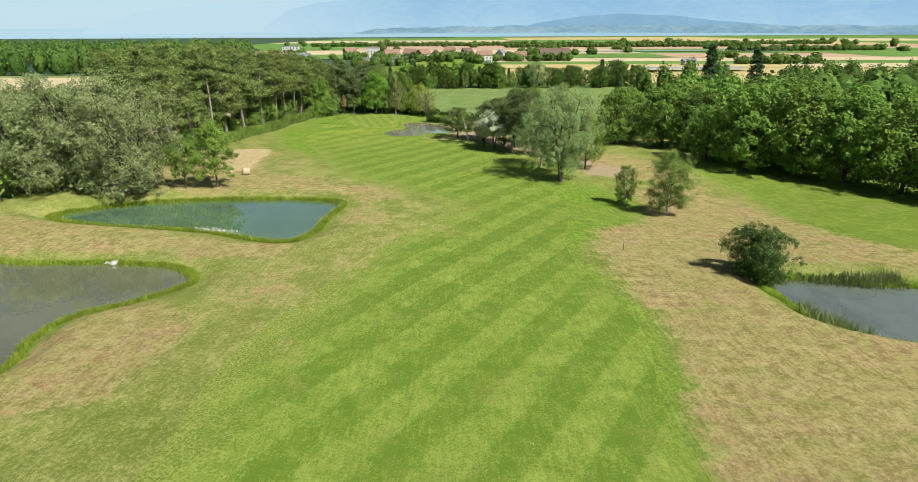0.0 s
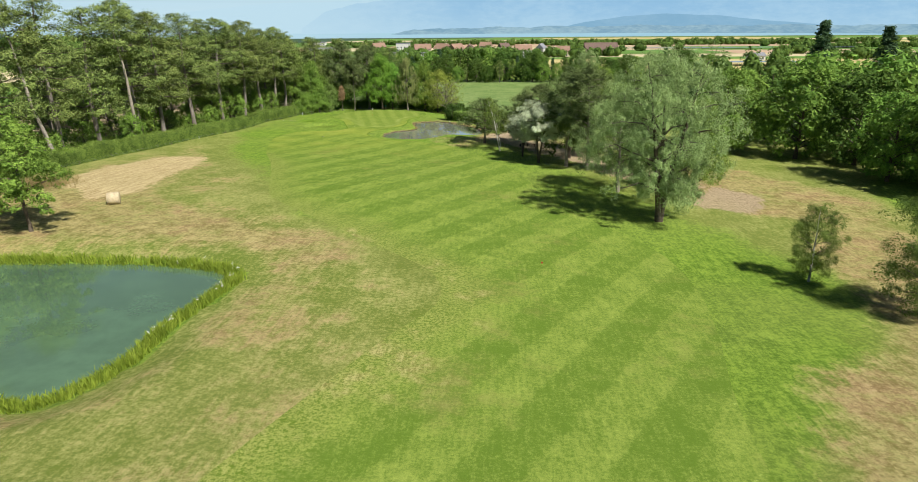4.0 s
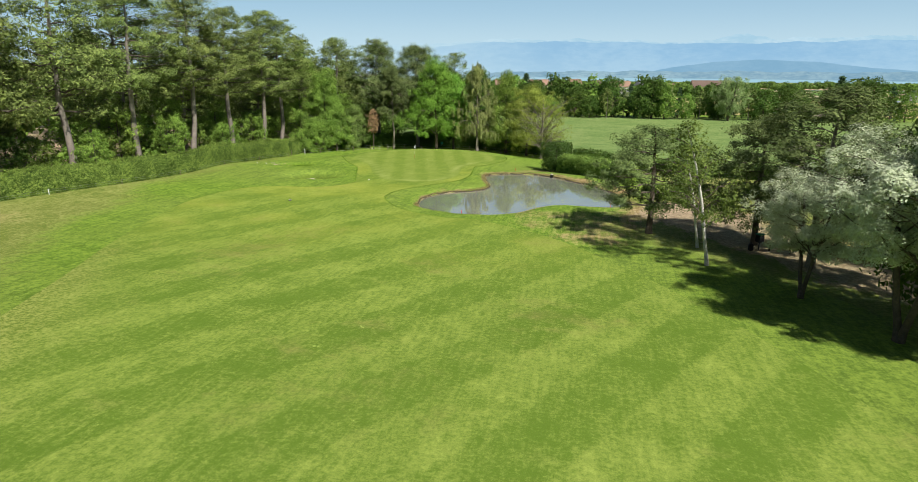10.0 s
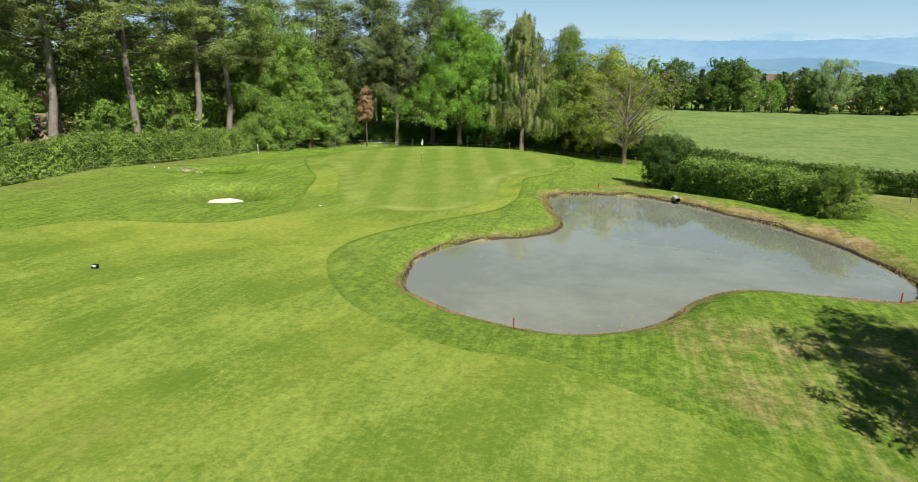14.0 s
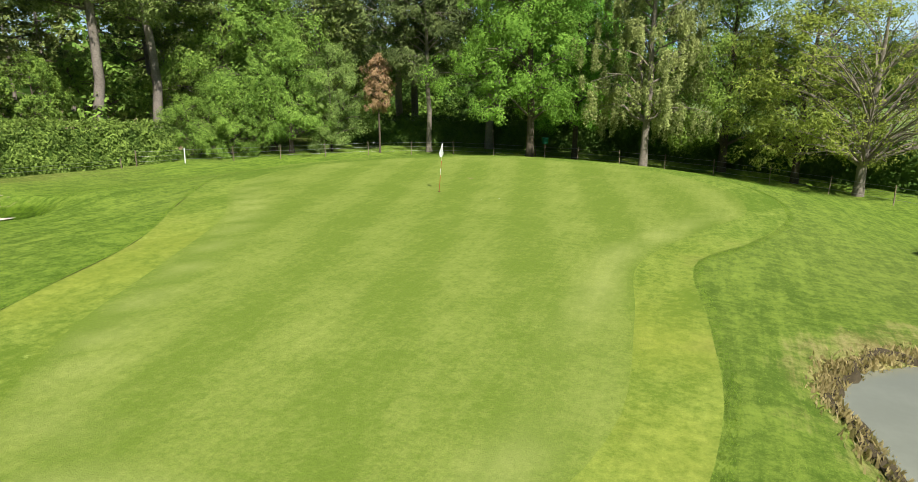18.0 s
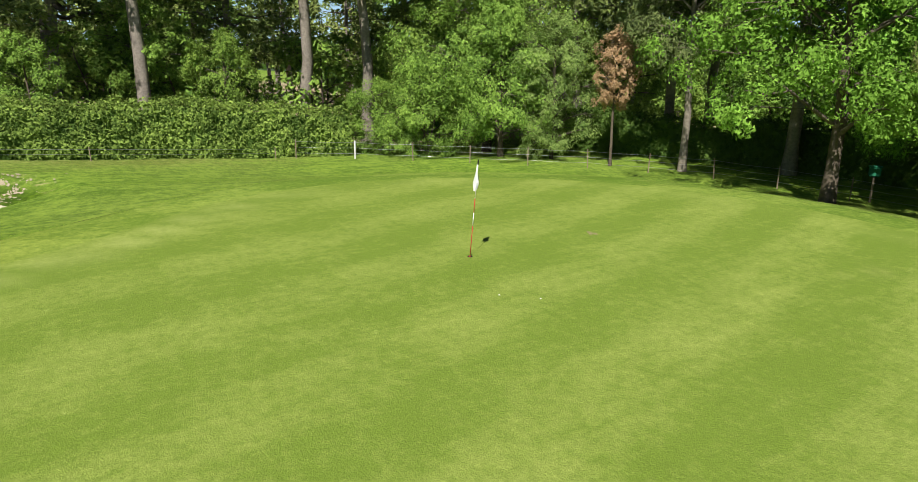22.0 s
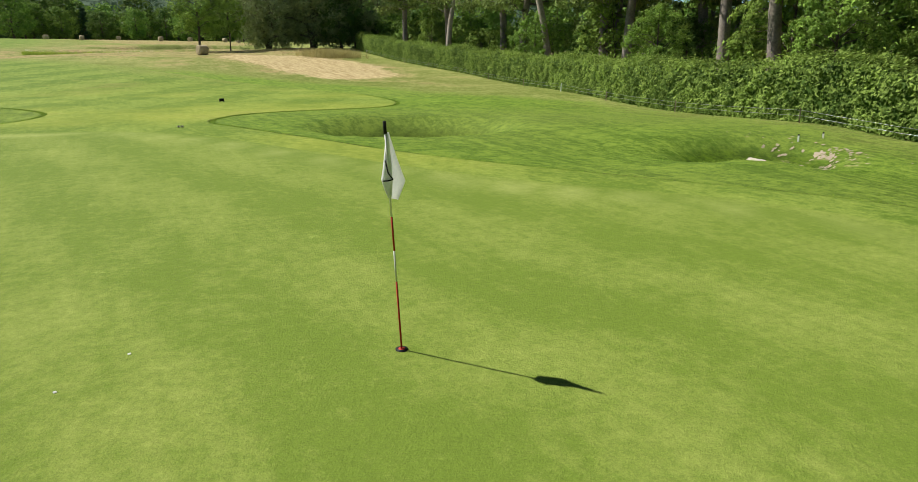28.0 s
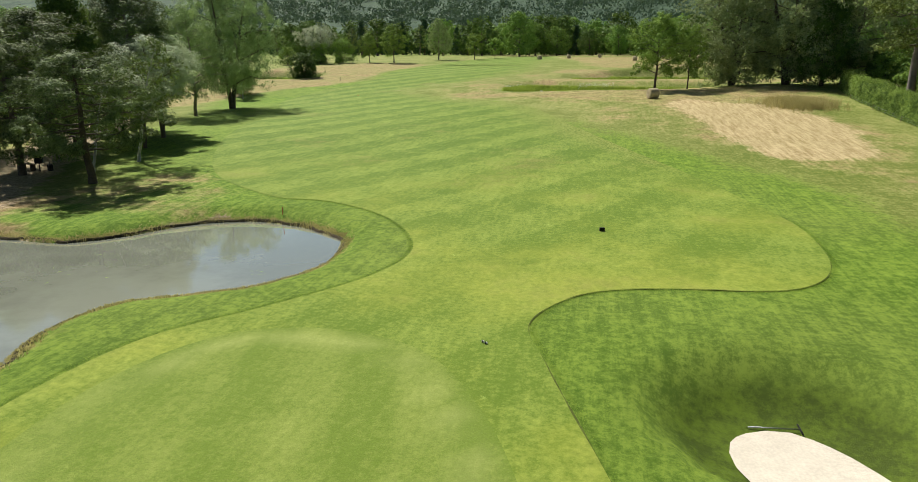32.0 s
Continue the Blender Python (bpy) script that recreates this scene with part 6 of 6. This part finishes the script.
tagged(cup, "golf hole shown as a black disc on the green", "hole")


def ball_marker(x, y):
    bm = bmesh.new()
    bmesh.ops.create_cone(bm, cap_ends=True, segments=20, radius1=0.016, radius2=0.014, depth=0.006)
    ob = tagged(new("ball_marker", bm_mesh("ball_marker", bm, M_WHITE)), "small white disc marker on the green", "marker", "markers on the green")
    ob.matrix_basis = pose(x, y, at(x, y) + 0.032 + 0.006)


ball_marker(-30.13, 212.81)
ball_marker(-30.66, 212.33)

# black distance box in front of the green
bx = new("distance_marker")
bx.matrix_basis = pose(-36.06, 179.89, at(-36.06, 179.89) + 0.03, 0, 0, 12)
bx.scale = (0.72, 0.72, 0.72)
part("body", bm_mesh("body", box_bm(0.32, 0.22, 0.20, (0, 0, 0.12), 0.02), M_BLACK), bx)
for s in (-1, 1):
    part("foot", bm_mesh("foot", box_bm(0.06, 0.22, 0.06, (s * 0.15, 0, 0.02), 0.01), M_BLACK), bx)
for k, z in enumerate((0.185, 0.145, 0.10)):
    part("label_bar", bm_mesh("label_bar", box_bm(0.30 - 0.06 * k, 0.008, 0.025, (0, -0.112, z)), M_WHITE), bx, "pale line on the front")
tagged(bx, "small black box marker standing on the fairway", "marker")

for i, (x, y) in enumerate([(-32.83, 193.28), (-32.72, 193.20)]):
    root = new("tee_marker")
    root.matrix_basis = pose(x, y, at(x, y) + 0.03)
    bm = bmesh.new()
    bmesh.ops.create_uvsphere(bm, u_segments=18, v_segments=10, radius=0.04)
    bmesh.ops.scale(bm, vec=(1.2, 1, 0.75), verts=bm.verts)
    bmesh.ops.translate(bm, vec=(0, 0, 0.026), verts=bm.verts)
    part("shell", bm_mesh("shell", bm, M_WHITE, True), root)
    # Black rod put in for the dark shadow beside the shell.
    rod("peg", [(0.015, 0.03, -0.05), (0.015, 0.04, 0.07)], 0.014, M_BLACK, root, "black rod put in for the shadow")
    tagged(root, "white rounded marker on the turf, its shadow put in as a black rod", "marker", "markers before the green")

rk = new("bunker_rake")
za, zb = at(-39.73, 194.39), at(-40.98, 194.28)
rk.matrix_basis = pose(-39.73, 194.39, za + 0.06)
rod("handle", [(0, 0, 0), (-1.25, -0.11, zb - za + 0.03)], 0.017, M_STEEL, rk)
rod("head", [(-1.25, -0.36, zb - za + 0.03), (-1.25, 0.14, zb - za + 0.03)], 0.022, M_BLACK, rk, "dark rake head")
for k in range(9):
    rod("tine", [(-1.25, -0.33 + k * 0.055, zb - za + 0.03), (-1.28, -0.33 + k * 0.055, zb - za - 0.05)], 0.006, M_BLACK, rk, sides=5)
tagged(rk, "metal rake lying beside the sand bunker", "rake")


def stake(name, x, y, h, mat, label, w=0.06, cap=None, lean=3):
    root = new(name)
    root.matrix_basis = pose(x, y, at(x, y), lean, -lean * 0.5, 20)
    part("shaft", bm_mesh("shaft", box_bm(w, w, h + 0.2, (0, 0, h / 2 - 0.1), w * 0.18), mat), root)
    bm = box_bm(w * 1.05, w * 1.05, h * 0.28, (0, 0, h * 0.9), w * 0.2)
    part("top", bm_mesh("top", bm, cap or mat), root)
    return tagged(root, label, "stake", "stakes on the course")


for x, y in [(-17.5, 205.8), (-19.25, 178.75), (-6.2, 184.5)]:
    stake("hazard_stake", x, y, 0.38, M_RED, "red painted hazard stake beside the pond", 0.042)
stake("marker_stake", -51.0, 204.1, 0.2, M_WHITE, "short white stake with a black top", 0.05, M_BLACK)
stake("marker_stake", -52.3, 204.1, 0.2, M_WHITE, "short white stake with a black top", 0.05, M_BLACK)
stake("wooden_stake", 18.9, 75.5, 0.85, M_POST, "weathered wooden stake in dry grass", 0.12)
stake("hazard_stake", 3.84, 105.1, 0.14, M_RED, "small orange-red peg on the fairway", 0.10)


# ---- fences ----
def fence(line, h, label, post_every, wires=(0.25, 0.5, 0.75), white=()):
    p = np.array(line, float)
    s = np.concatenate([[0], np.linalg.norm(np.diff(p, axis=0), axis=1).cumsum()])
    root = new("wire_fence")
    q = np.arange(0, s[-1] + 0.01, post_every)
    px, py = np.interp(q, s, p[:, 0]), np.interp(q, s, p[:, 1])
    pz = land(px, py)
    wood = bm_mesh("post", box_bm(0.045, 0.045, h + 0.3, (0, 0, h / 2 - 0.15), 0.006), M_POST)
    pale = bm_mesh("post", box_bm(0.055, 0.055, h + 0.3, (0, 0, h / 2 - 0.15), 0.008), M_WHITE)
    for k, (x, y, z) in enumerate(zip(px, py, pz)):
        part("post", pale if k in white else wood, root, "white painted post" if k in white else "", pose(x, y, z, (k * 37 % 7) - 3, (k * 23 % 5) - 2, k * 13))
    for hgt in wires:
        pts = []
        for k in range(len(px)):
            pts.append((px[k], py[k] , pz[k] + hgt * h))
            if k < len(px) - 1:
                pts.append(((px[k] + px[k + 1]) / 2, (py[k] + py[k + 1]) / 2, (pz[k] + pz[k + 1]) / 2 + hgt * h - 0.03))
        rod("wire", pts, 0.006, M_STEEL, root, sides=4)
    tagged(root, label, "fence")


fence([(-53.9, 218.0), (-53.3, 220.3), (-50.8, 224.3), (-47.7, 227.3), (-44.4, 230.2), (-39, 232.6), (-32, 232.2), (-26.8, 230.4), (-22.4, 228.4), (-18.2, 226.8), (-12.4, 222.6), (-7, 217.6), (1, 209.6), (10, 199)], 0.95,
      "wire fence with weathered wooden posts behind the green", 3.0, white=(1,), wires=(0.3, 0.6, 0.9))
fence([(-65.2, 122), (-64.6, 140), (-64.0, 157), (-61.8, 173), (-58.2, 186), (-56, 195), (-54.8, 205), (-54.2, 214), (-53.9, 217.6)], 0.6, "low wire fence along the foot of the hedge", 8.0, white=(7,), wires=(0.5, 0.85))

# green box on a post behind the green
nb = new("green_box")
nb.matrix_basis = pose(-33.2, 232.8, at(-33.2, 232.8), 0, 0, 35)
part("post", bm_mesh("post", box_bm(0.07, 0.07, 1.2, (0, 0, 0.5), 0.01), M_POST), nb)
part("body", bm_mesh("body", box_bm(0.38, 0.24, 0.36, (0, 0, 1.2), 0.03), M_GREENP), nb)
part("lid", bm_mesh("lid", box_bm(0.44, 0.3, 0.05, (0, 0, 1.4), 0.015), M_GREENP), nb)
tagged(nb, "green plastic box on a wooden post", "box")

# bench, bin and ball washer under the pines
be = new("bench")
be.matrix_basis = pose(4.9, 170.6, at(4.9, 170.6), 0, 0, -18)
for k in range(3):
    part("seat_board", bm_mesh("seat_board", box_bm(1.7, 0.12, 0.045, (0, -0.14 + 0.14 * k, 0.46), 0.01), M_BENCH), be)
for s in (-0.65, 0.65):
    part("leg", bm_mesh("leg", box_bm(0.09, 0.36, 0.5, (s, 0, 0.2), 0.01), M_BENCH), be)
tagged(be, "low dark wooden bench under the pines", "bench")
bn = new("litter_bin")
bn.matrix_basis = pose(3.6, 170.9, at(3.6, 170.9), 0, 0, 30)
rod("post", [(0, 0, -0.1), (0, 0, 0.6)], 0.04, M_BLACK, bn)
part("body", bm_mesh("body", box_bm(0.5, 0.4, 0.55, (0, 0, 0.85), 0.05), M_BLACK), bn)
part("lid", bm_mesh("lid", box_bm(0.54, 0.44, 0.08, (0, 0, 1.15), 0.03), M_GREENP), bn, "green lid")
tagged(bn, "dark litter bin on a post with a green lid", "bin")
bg = new("ball_washer")
bg.matrix_basis = pose(3.0, 170.6, at(3.0, 170.6))
part("body", bm_mesh("body", box_bm(0.32, 0.3, 0.5, (0, 0, 0.24), 0.05), M_BLACK), bg)
rod("handle", [(0, 0, 0.45), (0, 0, 0.62)], 0.025, M_BLACK, bg)
tagged(bg, "small dark bucket standing beside the bin", "bucket")


# ---- bales ----
def bale(x, y, turn, wrap, label):
    root = new("round_bale")
    root.matrix_basis = pose(x, y, at(x, y) + 0.64, 0, 0, turn)
    rb = random.Random(int(x * 10))
    v, f = tube([(-0.62, 0, 0), (-0.58, 0, 0), (-0.2, 0, 0), (0.2, 0, 0), (0.58, 0, 0), (0.62, 0, 0)], [0.60, 0.67, 0.68, 0.68, 0.67, 0.60], 28)
    v[:, 1:] *= 1 + np.random.default_rng(int(abs(x))).normal(0, 0.008, (len(v), 1))
    part("roll", np_mesh("roll", v, f, M_WRAP if wrap else M_STRAW, smooth=True), root)
    for s in (-1, 1):
        bm = bmesh.new()
        for rad, dx in ((0.60, 0.0), (0.42, 0.015), (0.22, 0.0)):
            own = bmesh.ops.create_cone(bm, cap_ends=True, segments=28, radius1=rad, radius2=rad * 0.96, depth=0.04 + dx)
            bmesh.ops.transform(bm, matrix=Matrix.Translation((s * (0.615 + dx), 0, 0)) @ Matrix.Rotation(math.pi / 2, 4, "Y"), verts=own["verts"])
        part("end_face", bm_mesh("end_face", bm, M_STRAW), root, "coiled straw end")
    return tagged(root, label, "bale", "hay bales")


bale(-42.45, 119.2, 24, False, "pale round hay bale on mown hay")
for x, y, a in [(-15, -19.5, 40), (-34.8, -40, 80), (-45.7, -7.2, 10), (-56.4, -30, 60), (-66.3, -20.1, 120), (-68, -4.4, 30), (-76, -14, 75), (-24, -34, 15)]:
    bale(x, y, a, False, "round straw bale on a mown hay field")

# undercut earth bank round the silty pond
M_BANK = plain("dark_bank_earth", (0.085, 0.070, 0.042), 0.95, 0.5, 7.0, bump=0.8)
P = POND_D
T = np.roll(P, -1, 0) - np.roll(P, 1, 0)
NRM = np.stack([T[:, 1], -T[:, 0]], 1) / np.linalg.norm(T, axis=1)[:, None]
NRM *= np.sign(np.sum(P[:, 0] * np.roll(P[:, 1], -1) - np.roll(P[:, 0], -1) * P[:, 1]))
rb = np.random.default_rng(19)
wob = np.convolve(np.pad(rb.normal(0, 0.17, len(P)), 1, mode="wrap"), [0.3, 0.4, 0.3], "valid")
rings = []
for d, z in ((0.13, 0.09), (0.02, 0.13), (-0.07, 0.10), (-0.10, 0.0), (-0.30, -0.15)):
    q = P + NRM * (d + wob)[:, None]
    rings.append(np.stack([q[:, 0], q[:, 1], 0.2 + z + wob * 0.3], 1))
V = np.stack(rings, 1).reshape(-1, 3)
i, j = np.meshgrid(np.arange(len(P)), np.arange(4), indexing="ij")
k = (i + 1) % len(P)
F = np.stack([i * 5 + j, k * 5 + j, k * 5 + j + 1, i * 5 + j + 1], -1).reshape(-1, 4)
tagged(new("bank", np_mesh("bank", V, F, M_BANK, smooth=True)), "undercut dark earth bank of the silty pond", "bank", kind="structure")

# weed floating on the silty pond
rw = np.random.default_rng(61)
WC = []
for x, y, n, sp in [(-17.5, 199.2, 7, 0.4), (-19.5, 197.4, 10, 0.2), (-19.0, 196.6, 12, 0.3), (-16.8, 201.0, 8, 0.5), (-18.2, 197.0, 8, 0.4), (-22.6, 187.4, 8, 0.3), (-16.0, 181.0, 8, 0.4), (-9.0, 196.2, 8, 0.5), (-14.5, 190, 8, 1.6), (-12, 193, 8, 1.8)]:
    WC.append(np.stack([rw.normal(x, sp, n), rw.normal(y, sp, n), np.full(n, 0.206)], 1))
WC = np.concatenate(WC)
WC = WC[depth_in(WC[:, 0], WC[:, 1], POND_D) > 0.1]
wv, wf = leaf_quads(rw, WC, unit(np.array([0, 0, 1.0]) + rw.normal(0, 0.05, WC.shape)), 0.2, 10.0)
tagged(new("floating_weed", np_mesh("floating_weed", wv, wf, LEAF["reed"])), "thin strands of green weed floating on the pond", "weed", kind="stuff")

# stones and drain pipe on the banks
for x, y, s in [(-41.6, 69.9, 0.55), (-42.5, 69.95, 0.35), (-26.3, 101.6, 0.35), (35.9, 53.2, 0.3)]:
    bm = bmesh.new()
    bmesh.ops.create_icosphere(bm, subdivisions=3, radius=s)
    rs = random.Random(int(x * 7))
    for v in bm.verts:
        v.co *= 1 + 0.22 * noise.noise(v.co * 3 / s + Vector((x, y, 0)))
        v.co.z *= 0.55
    ob = tagged(new("bank_stone", bm_mesh("bank_stone", bm, M_STONE, True)), "pale stone at the edge of the pond", "stone", "stones at the ponds")
    ob.matrix_basis = pose(x, y, at(x, y) + s * 0.15, 0, 0, rs.uniform(0, 360))
dp = new("drain_pipe")
dp.matrix_basis = pose(-12.7, 202.0, 0.42, 0, 0, 100)
v1, f1 = tube([(0, 0, 0), (-0.9, 0, 0)], [0.16, 0.16], 18)
v2, f2 = tube([(0, 0, 0), (-0.9, 0, 0)], [0.13, 0.13], 18)
part("pipe", np_mesh("pipe", v1, f1, M_STONE, smooth=True), dp)
part("bore", np_mesh("bore", v2, f2[:, ::-1], M_BLACK, smooth=True), dp, "dark inside of the pipe")
tagged(dp, "concrete drain pipe in the pond bank", "pipe")

# broken sandy patches on the bank of the small bunker
rp = np.random.default_rng(77)
PV, PF, o = [], [], 0
for k in range(210):
    px, py = (-49.8 + rp.normal(0, 0.65), 205.7 + rp.normal(0, 0.5)) if k % 4 else (-50.0 + rp.normal(0, 0.5), 204.4 + rp.normal(0, 1.2))
    rad = rp.uniform(0.02, 0.085) * (1.7 if k < 14 else 0.8)
    ang = np.linspace(0, 2 * np.pi, 14, endpoint=False)
    q = rad * (1 + 0.3 * np.sin(2 * ang + k) + 0.22 * np.sin(5 * ang + 2 * k))
    ex, ey = px + q * np.cos(ang) * 1.4, py + q * np.sin(ang) * 0.8
    vx, vy = np.append(ex, px), np.append(ey, py)
    PV.append(np.stack([vx, vy, land(vx, vy) + 0.022 + 0.002 * (k % 7)], 1))
    PF += [(o + i, o + (i + 1) % 14, o + 14) for i in range(14)]
    o += 15
tagged(new("sand_patches", np_mesh("sand_patches", np.concatenate(PV), np.array(PF), plain("dusty_worn_soil", (0.42, 0.36, 0.26), 0.95, 0.35, 12, bump=0.5), smooth=True)), "broken pale sandy patches on worn turf", "sand", kind="stuff")

# worn spot on the green
cx, cy = -32.8, 216.9
ang = np.linspace(0, 2 * np.pi, 40, endpoint=False)
spot = np.stack([cx + (0.16 + 0.06 * np.sin(3 * ang)) * np.cos(ang), cy + (0.10 + 0.04 * np.cos(5 * ang)) * np.sin(ang)], 1)
rings = [spot * k + np.array([cx, cy]) * (1 - k) for k in (1.0, 0.66, 0.33)]
V = np.concatenate(rings + [np.array([[cx, cy]])])
V = np.concatenate([V, (land(V[:, 0], V[:, 1]) + 0.040)[:, None]], 1)
F = [(k * 40 + i, k * 40 + (i + 1) % 40, (k + 1) * 40 + (i + 1) % 40) for k in range(2) for i in range(40)] + [(k * 40 + i, (k + 1) * 40 + (i + 1) % 40, (k + 1) * 40 + i) for k in range(2) for i in range(40)] + [(80 + i, 80 + (i + 1) % 40, 120) for i in range(40)]
tagged(new("worn_patch", np_mesh("worn_patch", V, np.array(F), plain("worn_turf", (0.32, 0.29, 0.14), 0.95, 0.4, 9))), "reddish worn patch of turf on the green", "turf", kind="structure")
